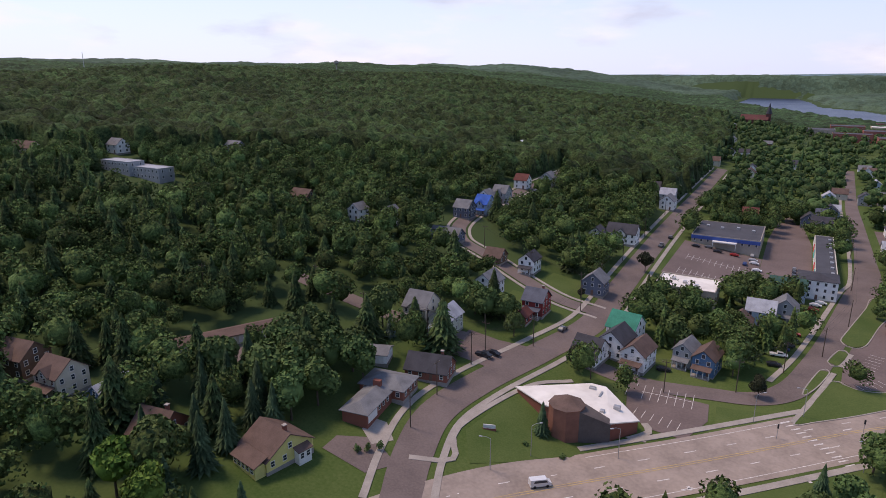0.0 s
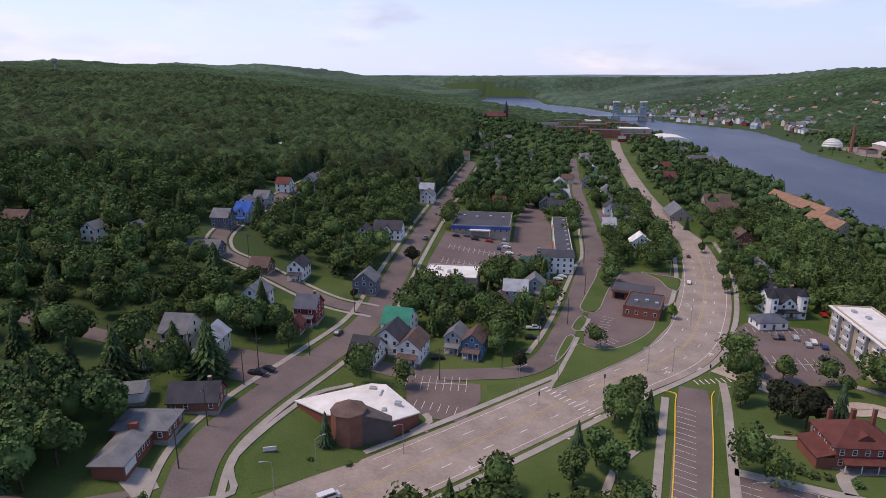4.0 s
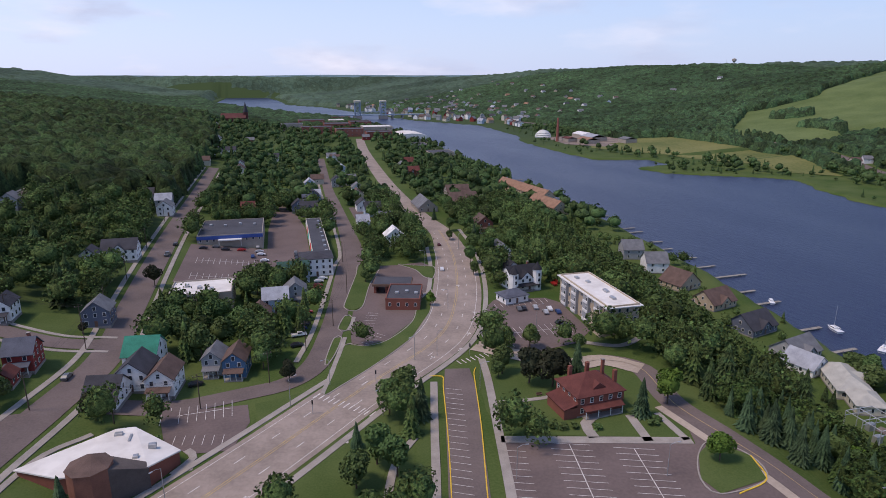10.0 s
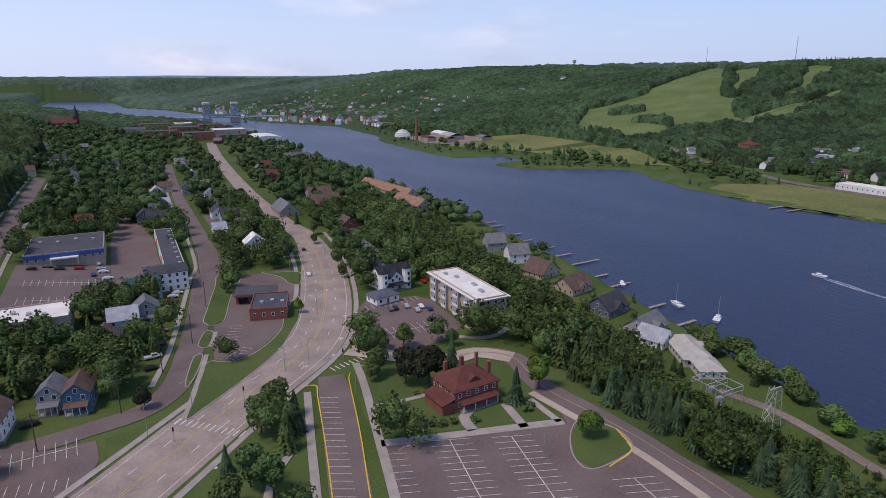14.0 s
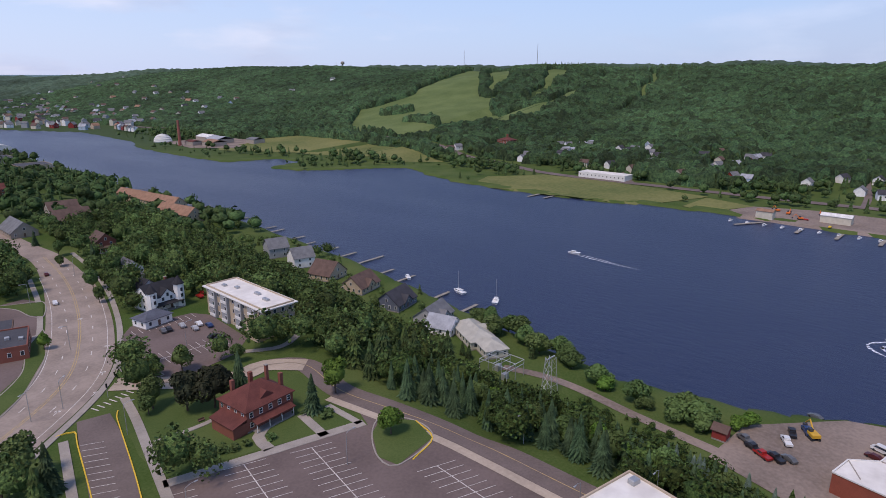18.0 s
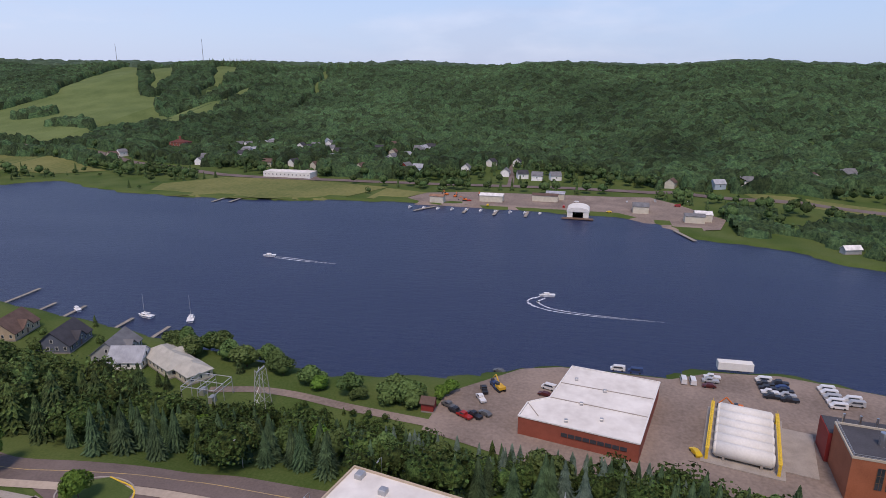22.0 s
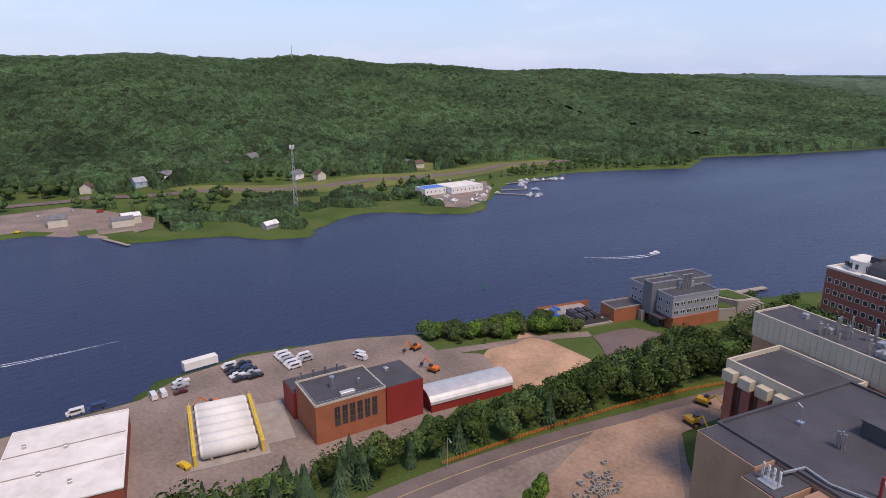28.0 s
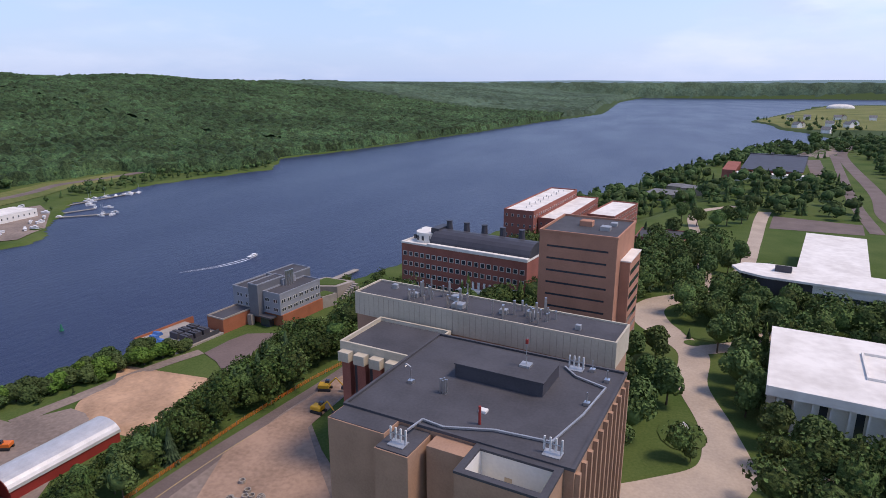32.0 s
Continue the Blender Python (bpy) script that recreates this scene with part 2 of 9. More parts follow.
    t.links.new(mh.outputs[0], hsv.inputs["Hue"])
    t.links.new(ramp.outputs[0], hsv.inputs["Color"])
    t.links.new(hsv.outputs[0], b.inputs["Base Color"])
    b.inputs["Roughness"].default_value, b.inputs["Specular IOR Level"].default_value = 0.85, 0.12
    if relief:
        bp = t.nodes.new("ShaderNodeBump")
        bp.inputs["Strength"].default_value, bp.inputs["Distance"].default_value = 1.0, relief
        t.links.new(n1.outputs[0], bp.inputs["Height"])
        t.links.new(bp.outputs[0], b.inputs["Normal"])
    return m


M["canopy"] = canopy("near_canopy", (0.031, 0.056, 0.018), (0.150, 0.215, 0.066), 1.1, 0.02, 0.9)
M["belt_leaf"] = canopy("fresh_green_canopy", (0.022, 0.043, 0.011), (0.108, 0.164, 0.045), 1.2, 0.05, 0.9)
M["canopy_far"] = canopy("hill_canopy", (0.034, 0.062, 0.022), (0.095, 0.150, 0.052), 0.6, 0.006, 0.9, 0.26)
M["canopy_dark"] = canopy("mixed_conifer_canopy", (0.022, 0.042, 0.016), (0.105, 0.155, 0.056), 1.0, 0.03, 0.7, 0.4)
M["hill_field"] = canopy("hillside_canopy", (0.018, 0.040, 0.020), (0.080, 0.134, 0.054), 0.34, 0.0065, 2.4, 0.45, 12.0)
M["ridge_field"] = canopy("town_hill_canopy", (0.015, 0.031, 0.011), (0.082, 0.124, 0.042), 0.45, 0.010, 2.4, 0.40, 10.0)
# distance haze is put into these greens: bluer, with a raised dark end
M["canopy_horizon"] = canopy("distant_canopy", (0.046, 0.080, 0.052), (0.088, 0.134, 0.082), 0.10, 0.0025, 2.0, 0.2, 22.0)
def water_material():
    m = bpy.data.materials.new("lake_water")
    m.use_nodes = True
    t = m.node_tree
    b = t.nodes["Principled BSDF"]
    b.inputs["Base Color"].default_value = (0.024, 0.034, 0.080, 1)
    b.inputs["Roughness"].default_value = 0.22
    b.inputs["IOR"].default_value = 1.33
    b.inputs["Specular Tint"].default_value = (0.58, 0.80, 1.0, 1)
    geo = t.nodes.new("ShaderNodeNewGeometry")
    hts = []
    for sc, stretch in ((0.9, 2.2), (0.12, 3.0)):
        mp = t.nodes.new("ShaderNodeMapping")
        mp.inputs["Scale"].default_value = (stretch, 1.0, 1.0)
        mp.inputs["Rotation"].default_value = (0, 0, 0.5)
        n = t.nodes.new("ShaderNodeTexNoise")
        n.inputs["Scale"].default_value, n.inputs["Detail"].default_value = sc, 4
        t.links.new(geo.outputs["Position"], mp.inputs["Vector"])
        t.links.new(mp.outputs[0], n.inputs["Vector"])
        hts.append(n)
    ad = t.nodes.new("ShaderNodeMath")
    ad.operation = "MULTIPLY_ADD"
    t.links.new(hts[1].outputs[0], ad.inputs[0])
    ad.inputs[1].default_value = 2.0
    t.links.new(hts[0].outputs[0], ad.inputs[2])
    # broad streaks where the breeze roughens the surface
    mp = t.nodes.new("ShaderNodeMapping")
    mp.inputs["Scale"].default_value = (3.0, 1.0, 1.0)
    n = t.nodes.new("ShaderNodeTexNoise")
    n.inputs["Scale"].default_value, n.inputs["Detail"].default_value = 0.004, 4
    t.links.new(geo.outputs["Position"], mp.inputs["Vector"])
    t.links.new(mp.outputs[0], n.inputs["Vector"])
    rr = t.nodes.new("ShaderNodeMapRange")
    rr.inputs["From Min"].default_value, rr.inputs["From Max"].default_value = 0.35, 0.65
    rr.inputs["To Min"].default_value, rr.inputs["To Max"].default_value = 0.30, 0.36
    t.links.new(n.outputs[0], rr.inputs[0])
    t.links.new(rr.outputs[0], b.inputs["Roughness"])
    bp = t.nodes.new("ShaderNodeBump")
    bp.inputs["Strength"].default_value, bp.inputs["Distance"].default_value = 1.0, 0.22
    t.links.new(ad.outputs[0], bp.inputs["Height"])
    t.links.new(bp.outputs[0], b.inputs["Normal"])
    return m
M["water"] = water_material()

# ---- the lie of the land ----
def interp_table(text):
    rows = [tuple(float(v) for v in pair.split(":")) for pair in text.split()]
    return np.array([r[0] for r in rows]), np.array([r[1] for r in rows])


# along the shore (y): the near bank's x, and the far bank's x
NEAR_Y, NEAR_X = interp_table("-6000:-3400 -4600:-3400 -3300:-2600 -3210:-934 -3007:-740 -2559:-578 -2221:-449 -1900:-320 -1805:-290 -1679:-317 -1522:-303 -1442:-332 -1294:-345 -1175:-290 -1091:-201 -638:8 -274:150 -178:184 -125:208 -92:224 -54:236 -20:232 -9:222 27:224 60:206 105:194 160:202 218:214 290:226 407:236 605:240 822:238 1238:258 1500:190 1763:80 2100:-40 2454:-150 3179:-283 3971:-290 4080:-2400 6000:-2400")
FAR_Y, FAR_X = interp_table("-6000:-3000 -4330:-3000 -4250:-60 -3306:67 -2708:80 -2085:98 -1663:230 -1264:318 -868:422 -748:470 -646:425 -515:480 -411:478 -342:426 -298:388 -274:386 -234:430 -204:434 -172:416 -153:390 -128:402 -105:426 -71:442 -47:444 -35:482 -12:502 36:507 190:518 235:514 291:496 361:490 454:496 509:514 562:537 586:510 612:466 640:428 687:420 700:470 706:480 757:480 770:413 831:405 945:404 1054:408 1130:440 1415:454 1654:341 2100:240 2485:167 2783:30 3300:0 3900:-70 4080:-2300 6000:-2300")
RIDGE_Y, RIDGE_Z = interp_table("-6000:70 -2500:78 -1200:106 -700:130 -200:127 1200:128 2200:142 3000:105 6000:85")


def smooth(v):
    v = np.clip(v, 0.0, 1.0)
    return v * v * (3 - 2 * v)


def land(x, y):
    """Height of the ground at x, y (numbers or arrays); the lake's surface is 0."""
    x, y = np.asarray(x, float), np.asarray(y, float)
    wob = 3.0 * np.sin(y * 0.11) + 2.0 * np.sin(y * 0.23 + 1.0)
    dn = np.interp(y, NEAR_Y, NEAR_X) - x
    df = x - (np.interp(y, FAR_Y, FAR_X) + wob * 0.6)
    r = np.hypot(x, y)
    k = 0.18 + 0.82 * smooth((y + 200) / 420)
    bluff = smooth((y + 215) / 50) * smooth((112 - y) / 40)
    step = (40 + 30 * smooth((-y - 250) / 300)) * (1 - bluff) + bluff * (np.interp(y, NEAR_Y, NEAR_X) - 148)
    low = 1 - 0.85 * smooth((-y - 1000) / 200)
    near = 2.4 * smooth((dn + 1.5) / 3.0) + 12.6 * low * smooth((dn - step) / (48 - 22 * bluff)) + low * k * 160 * (1 - np.exp(-np.maximum(dn - 240, 0) / 1100))
    near = near + low * smooth((dn - 500) / 500) * (9 * np.sin(x * 0.0041 + 1.3) * np.cos(y * 0.0033) + 5 * np.sin(x * 0.011 + y * 0.007))
    far_flat = 1.6 * smooth((df + 1.5) / 3.0) + 6.0 * smooth((df - 60) / 160)
    rz = np.interp(y, RIDGE_Y, RIDGE_Z)
    far = far_flat + (rz - 8) * smooth((df - 150) / 900) + smooth((df - 250) / 600) * (5 * np.sin(x * 0.006 + 0.4) * np.sin(y * 0.0075) + 4 * np.sin(y * 0.016 + x * 0.004))
    z = np.where(dn > -1.5, near, np.where(df > -1.5, far, -3.0))
    # high ground far off: beyond the town, and round the lake's far end
    west = -34 * (low > 0.99) * smooth((dn - 900) / 1300) * smooth((1900 - y) / 1500) + (46 * np.exp(-((x + 1700) / 800) ** 2) + 13 * np.exp(-((x + 500) / 500) ** 2)) * smooth((r - 2500) / 1900) * smooth((y - 300) / 1500) * np.where(df > 0, 0.2, 1.0)
    east = (75 * smooth((r - 2200) / 1700) * np.where(df > 0, 0.0, 1.0)) * smooth((600 - y) / 1500) * smooth((y + 600) / 500)
    return z + np.where((dn > 40) | (df > 40), west + east, 0)


def axis(lo, hi, step, end, grow):
    a = list(np.arange(lo, hi + 0.1, step))
    d = step
    while a[-1] < end:
        d *= grow
        a.append(a[-1] + d)
    d = step
    while a[0] > -end:
        d *= grow
        a.insert(0, a[0] - d)
    return np.array(a)


def grid_mesh(name, xs, ys, zs, material):
    nx, ny = len(xs), len(ys)
    gx, gy = np.meshgrid(xs, ys)
    co = np.stack([gx, gy, zs], -1).reshape(-1, 3)
    i = (np.arange(ny - 1)[:, None] * nx + np.arange(nx - 1)[None, :]).ravel()
    quads = np.stack([i, i + 1, i + nx + 1, i + nx], 1)
    return raw_mesh(name, co, quads, material, True)


def raw_mesh(name, co, faces, material, shade=False):
    """A mesh from arrays: co (n, 3), faces (m, k)."""
    me = bpy.data.meshes.new(name)
    m, k = faces.shape
    me.vertices.add(len(co))
    me.vertices.foreach_set("co", np.ascontiguousarray(co, dtype=np.float32).ravel())
    me.loops.add(m * k)
    me.loops.foreach_set("vertex_index", np.ascontiguousarray(faces, dtype=np.int32).ravel())
    me.polygons.add(m)
    me.polygons.foreach_set("loop_start", np.arange(0, m * k, k, dtype=np.int32))
    if shade:
        me.polygons.foreach_set("use_smooth", np.ones(m, dtype=bool))
    me.materials.append(material)
    me.update(calc_edges=True)
    return me


gxs, gys = axis(-240, 560, 5.0, 4750, 1.035), axis(-620, 760, 6.0, 4750, 1.035)
GX, GY = np.meshgrid(gxs, gys)
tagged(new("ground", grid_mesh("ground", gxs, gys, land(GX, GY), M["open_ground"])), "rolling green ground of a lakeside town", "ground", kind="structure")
wm = raw_mesh("lake", np.array([(-2500, -4700, 0), (1500, -4700, 0), (1500, 4700, 0), (-2500, 4700, 0)]), np.array([(0, 1, 2, 3)]), M["water"])
tagged(new("water", wm), "dark blue lake water with light ripples", "lake", kind="structure")

# ---- building tools ----
class MB:
    """Collects boxes, prisms and tubes into one mesh."""

    def __init__(self):
        self.v, self.f = [], []

    def add(self, vs, fs):
        o = len(self.v)
        self.v += [tuple(p) for p in vs]
        self.f += [tuple(i + o for i in q) for q in fs]
        return self

    def box(self, x0, x1, y0, y1, z0, z1):
        return self.add([(x0, y0, z0), (x1, y0, z0), (x1, y1, z0), (x0, y1, z0), (x0, y0, z1), (x1, y0, z1), (x1, y1, z1), (x0, y1, z1)],
                        [(3, 2, 1, 0), (4, 5, 6, 7), (0, 1, 5, 4), (1, 2, 6, 5), (2, 3, 7, 6), (3, 0, 4, 7)])

    def chest(self, x0, x1, y0, y1, z0, z1, b):
        """A box with its top edges chamfered by b."""
        self.add([(x0, y0, z0), (x1, y0, z0), (x1, y1, z0), (x0, y1, z0), (x0, y0, z1 - b), (x1, y0, z1 - b), (x1, y1, z1 - b), (x0, y1, z1 - b),
                  (x0 + b, y0 + b, z1), (x1 - b, y0 + b, z1), (x1 - b, y1 - b, z1), (x0 + b, y1 - b, z1)],
                 [(3, 2, 1, 0), (0, 1, 5, 4), (1, 2, 6, 5), (2, 3, 7, 6), (3, 0, 4, 7), (4, 5, 9, 8), (5, 6, 10, 9), (6, 7, 11, 10), (7, 4, 8, 11), (8, 9, 10, 11)])
        return self

    def prism(self, poly, z0, z1):
        n = len(poly)
        z0s = z0 if hasattr(z0, "__len__") else [z0] * n
        z1s = z1 if hasattr(z1, "__len__") else [z1] * n
        return self.add([(p[0], p[1], a) for p, a in zip(poly, z0s)] + [(p[0], p[1], a) for p, a in zip(poly, z1s)],
                        [tuple(range(n - 1, -1, -1)), tuple(range(n, 2 * n))] + [(i, (i + 1) % n, n + (i + 1) % n, n + i) for i in range(n)])

    def along(self, poly, axis, a0, a1):
        """A profile of (u, z) pairs pulled along x or y."""
        n = len(poly)
        if axis == "x":
            vs = [(a0, u, z) for u, z in poly] + [(a1, u, z) for u, z in poly]
        else:
            vs = [(u, a0, z) for u, z in poly] + [(u, a1, z) for u, z in poly]
        return self.add(vs, [tuple(range(n - 1, -1, -1)), tuple(range(n, 2 * n))] + [(i, (i + 1) % n, n + (i + 1) % n, n + i) for i in range(n)])

    def tube(self, p, q, r0, r1=None, n=8):
        p, q = Vector(p), Vector(q)
        r1 = r0 if r1 is None else r1
        w = (q - p).normalized()
        u = w.orthogonal().normalized()
        t = w.cross(u)
        vs = [c + (u * math.cos(2 * math.pi * i / n) + t * math.sin(2 * math.pi * i / n)) * r for c, r in ((p, r0), (q, r1)) for i in range(n)]
        return self.add(vs, [tuple(range(n - 1, -1, -1)), tuple(range(n, 2 * n))] + [(i, (i + 1) % n, n + (i + 1) % n, n + i) for i in range(n)])

    def mesh(self, name, material, shade=False):
        me = bpy.data.meshes.new(name)
        me.from_pydata(self.v, [], self.f)
        me.materials.append(material)
        if shade:
            me.polygons.foreach_set("use_smooth", np.ones(len(me.polygons), dtype=bool))
        me.update()
        return me


def part(name, mb, material, parent, label="", shade=False):
    ob = new(name, mb.mesh(name, material, shade) if isinstance(mb, MB) else mb)
    ob.parent = parent
    return tagged(ob, label) if label else ob


def put(name, me, parent, x=0, y=0, z=0, rz=0):
    """A part that shares the mesh me, at a place of its own within its parent."""
    ob = new(name, me)
    ob.parent = parent
    ob.matrix_local = pose(x, y, z, 0, 0, rz)
    return ob


def thing(name, label, category, x, y, z=None, rz=0, group="", kind=""):
    ob = new(name)
    ob.matrix_world = pose(x, y, float(land(x, y)) if z is None else z, 0, 0, rz)
    return tagged(ob, label, category, group, kind)


# where trees may not stand: a raster of the plan, 2 m a cell
BX0, BY0 = -700, -900
BLOCK = np.zeros((1100, 750), dtype=bool)
_by, _bx = np.mgrid[0:1100, 0:750]
_bx, _by = BX0 + 2 * _bx + 1, BY0 + 2 * _by + 1


def block_rect(x0, x1, y0, y1, pad=2.0):
    BLOCK[max(0, int((y0 - pad - BY0) / 2)):max(0, int((y1 + pad - BY0) / 2) + 1), max(0, int((x0 - pad - BX0) / 2)):max(0, int((x1 + pad - BX0) / 2) + 1)] = True


def block_path(pts, width):
    for (xa, ya), (xb, yb) in zip(pts, pts[1:]):
        n = max(1, int(math.hypot(xb - xa, yb - ya) / 2))
        for i in range(n + 1):
            x, y, h = xa + (xb - xa) * i / n, ya + (yb - ya) * i / n, width / 2
            block_rect(x - h, x + h, y - h, y + h, 0)


def block_poly(pts):
    inside = np.zeros(BLOCK.shape, dtype=bool)
    for (xa, ya), (xb, yb) in zip(pts, pts[1:] + pts[:1]):
        if ya != yb:
            inside ^= ((ya > _by) != (yb > _by)) & (_bx < (xb - xa) * (_by - ya) / (yb - ya) + xa)
    BLOCK[inside] = True


def dense(pts, step=3.0, closed=False):
    """A line of points through pts, rounded (Catmull-Rom) and evenly spaced."""
    p = [np.array(q, float) for q in pts]
    ends = [p[-1]] + p + [p[0], p[1]] if closed else [2 * p[0] - p[1]] + p + [2 * p[-1] - p[-2]]
    out = []
    for a, b, c, d in zip(ends, ends[1:], ends[2:], ends[3:]):
        n = max(2, int(np.linalg.norm(c - b) / step))
        for i in range(n):
            t = i / n
            out.append(0.5 * (2 * b + (c - a) * t + (2 * a - 5 * b + 4 * c - d) * t * t + (3 * b - a - 3 * c + d) * t ** 3))
    if not closed:
        out.append(p[-1])
    return out


def ribbon(mb, pts, widths, lift, offset=0.0, thick=0.0, step=3.0, cols=1):
    """A strip along pts that lies on the land. widths: one number or one for each of pts. thick: gives it real sides."""
    if hasattr(widths, "__len__"):
        line = dense([(x, y, w) for (x, y), w in zip(pts, widths)], step)
    else:
        line = dense([(x, y, widths) for x, y in pts], step)
    rows = []
    for i, q in enumerate(line):
        a, b = line[max(i - 1, 0)], line[min(i + 1, len(line) - 1)]
        d = (b - a)[:2]
        d = d / (np.linalg.norm(d) + 1e-9)
        nrm = np.array([-d[1], d[0]])
        row = []
        for c in range(cols + 1):
            p = q[:2] + nrm * (offset + q[2] * (c / cols - 0.5))
            row.append((p[0], p[1], float(land(p[0], p[1])) + lift))
        rows.append(row)
    o, k = len(mb.v), cols + 1
    for row in rows:
        mb.v += row
    for i in range(len(rows) - 1):
        for c in range(cols):
            mb.f.append((o + i * k + c, o + (i + 1) * k + c, o + (i + 1) * k + c + 1, o + i * k + c + 1))
    if thick:
        for e in (0, cols):
            o2 = len(mb.v)
            for row in rows:
                x, y, z = row[e]
                mb.v += [(x, y, z), (x, y, z - thick)]
            for i in range(len(rows) - 1):
                mb.f.append((o2 + 2 * i, o2 + 2 * i + 1, o2 + 2 * i + 3, o2 + 2 * i + 2))
    return mb


def patch(mb, poly, lift, cell=6.0):
    """A flat-laid area: the polygon poly cut to cells, so that it follows the land."""
    bm = bmesh.new()
    bm.faces.new([bm.verts.new((x, y, 0)) for x, y in poly])
    xs, ys = [p[0] for p in poly], [p[1] for p in poly]
    for lo, hi, nx, ny in ((min(xs), max(xs), 1, 0), (min(ys), max(ys), 0, 1)):
        c = lo + cell
        while c < hi:
            bmesh.ops.bisect_plane(bm, geom=bm.verts[:] + bm.edges[:] + bm.faces[:], plane_co=(c * nx, c * ny, 0), plane_no=(nx, ny, 0))
            c += cell
    bm.verts.index_update()
    o = len(mb.v)
    for v in bm.verts:
        mb.v.append((v.co.x, v.co.y, float(land(v.co.x, v.co.y)) + lift))
    for f in bm.faces:
        ids = [o + v.index for v in f.verts]
        mb.f.append(tuple(ids if f.normal.z > 0 else ids[::-1]))
    bm.free()
    return mb


def site(name, mb, material, label, category):
    return tagged(new(name, mb.mesh(name, material)), label, category, kind="structure")


def kerb(mb, pts, closed=True, h=0.3, w=0.35):
    line = [tuple(p) for p in dense(pts, 2.0, closed)]
    if closed:
        line.append(line[0])
    for i in range(len(line) - 1):
        (xa, ya), (xb, yb) = line[i][:2], line[i + 1][:2]
        d = math.hypot(xb - xa, yb - ya) or 1
        nx, ny = -(yb - ya) / d * w / 2, (xb - xa) / d * w / 2
        za, zb = float(land(xa, ya)), float(land(xb, yb))
        mb.prism([(xa - nx, ya - ny), (xb - nx, yb - ny), (xb + nx, yb + ny), (xa + nx, ya + ny)], [za - 0.1, zb - 0.1, zb - 0.1, za - 0.1], [za + h, zb + h, zb + h, za + h])
    return mb

# ---- roads, lots and lawns ----
US = [(-86, 20), (-72, 66), (-62, 90), (-48, 112), (-31, 130), (-8, 153), (20, 182), (51, 213), (67, 247), (80, 292), (88, 335), (92, 375), (89, 430), (90, 562), (103, 810), (120, 1000)]
USW = [20, 20, 21, 21, 21, 21, 22, 23, 22, 21, 17, 14, 13, 13, 13, 12]
CENTER = [(-66, 95), (-73, 112), (-77, 130), (-74, 152), (-66, 182), (-59, 215), (-60, 260), (-62, 354), (-63, 490), (-64, 640)]
MONT = [(-55, 184), (-36, 183), (-15, 187), (-2, 191), (7, 203), (13, 225), (19, 255), (29, 311), (34, 335), (36, 400), (36, 480), (37, 565), (44, 760)]
HOUGH = [(-59, 224), (-80, 226), (-118, 247), (-142, 262), (-154, 300), (-158, 395), (-160, 470)]
WSIDE = [(-66, 178), (-92, 172), (-120, 169), (-165, 172)]
SERV = [(62, 203), (86, 182), (100, 181), (109, 172), (106, 150), (109, 131), (112, 113), (112.5, 96), (112.5, 70), (113.5, 30), (114, -10), (114, -47), (111, -75), (107, -97), (102, -118), (95, -150), (88, -200), (70, -260)]
PARK = [(51, 187), (48.5, 175), (43, 152), (37, 127), (30, 100), (22, 70)]

r = MB()
ribbon(r, US, USW, 0.14, cols=4)
road_main = site("road", r, M["concrete_road"], "wide pale concrete main road curving through the town", "road")
r = MB()
ribbon(r, CENTER, [9, 10, 10, 10, 10, 10, 10, 10, 9, 9], 0.16, cols=2)
ribbon(r, MONT, [8, 8, 8, 8, 9, 9, 9, 11, 12, 9, 9, 8, 8], 0.17, cols=2)
ribbon(r, HOUGH, 7.5, 0.18, cols=2)
ribbon(r, WSIDE, 7.0, 0.18, cols=2)
ribbon(r, [(-9, 262), (-6, 300)], 6.5, 0.12, cols=2)
ribbon(r, [(-1, 456), (-2, 500)], 6.5, 0.12, cols=2)
ribbon(r, PARK, [8, 9.5, 9.5, 9.5, 9.5, 9.5], 0.19, cols=2)
site("side_road", r, M["asphalt"], "reddish grey asphalt town streets", "road")
r = MB()
ribbon(r, SERV, 8.2, 0.18, cols=2)
site("service_road", r, M["asphalt"], "asphalt campus service road along the spruces", "road")
r = MB()
ribbon(r, SERV[:4], 8.0, 0.21, cols=2)
ribbon(r, SERV[4:10], 2.6, 0.24, -5.6)
site("concrete_drive", r, M["plaza"], "pale concrete drive behind the villa", "road")
for line, w in ((US, 24), (CENTER, 17), (MONT, 13), (HOUGH, 20), (WSIDE, 11), (SERV, 12), (PARK, 14)):
    block_path(line, w)

# car parks
LOTS = {
    "main": [(51, 143), (73, 137), (99, 130), (103, 140), (111, 128), (113, 112), (114, 72), (70, 72), (34, 78), (41, 105)],
    "church": [(-38, 181), (-34, 164), (-27, 158), (-17, 157), (-13, 170), (-14, 180)],
    "flats": [(71, 203), (76, 236), (84, 246), (106, 243), (110, 236), (108, 205), (98, 196), (78, 192)],
    "store": [(-50, 290), (-11.2, 290), (-11.2, 354), (-50, 354)],
    "store_mid": [(-11, 300), (11.5, 300), (11.5, 400), (6, 456), (-8, 456), (-11, 400)],
    "bank": [(20, 216), (26, 211), (36, 218), (46, 232), (52, 250), (60, 266), (66, 283), (70, 300), (66, 309), (52, 307), (44, 308), (35, 279), (29, 252), (24, 247), (21, 229)],
    "tan": [(150, 470), (178, 470), (178, 540), (150, 540)],
    "pale": [(-92, 160), (-72, 160), (-70, 178), (-92, 178)],
    "ext_w": [(45, 380), (54, 380), (54, 460), (45, 460)],
}
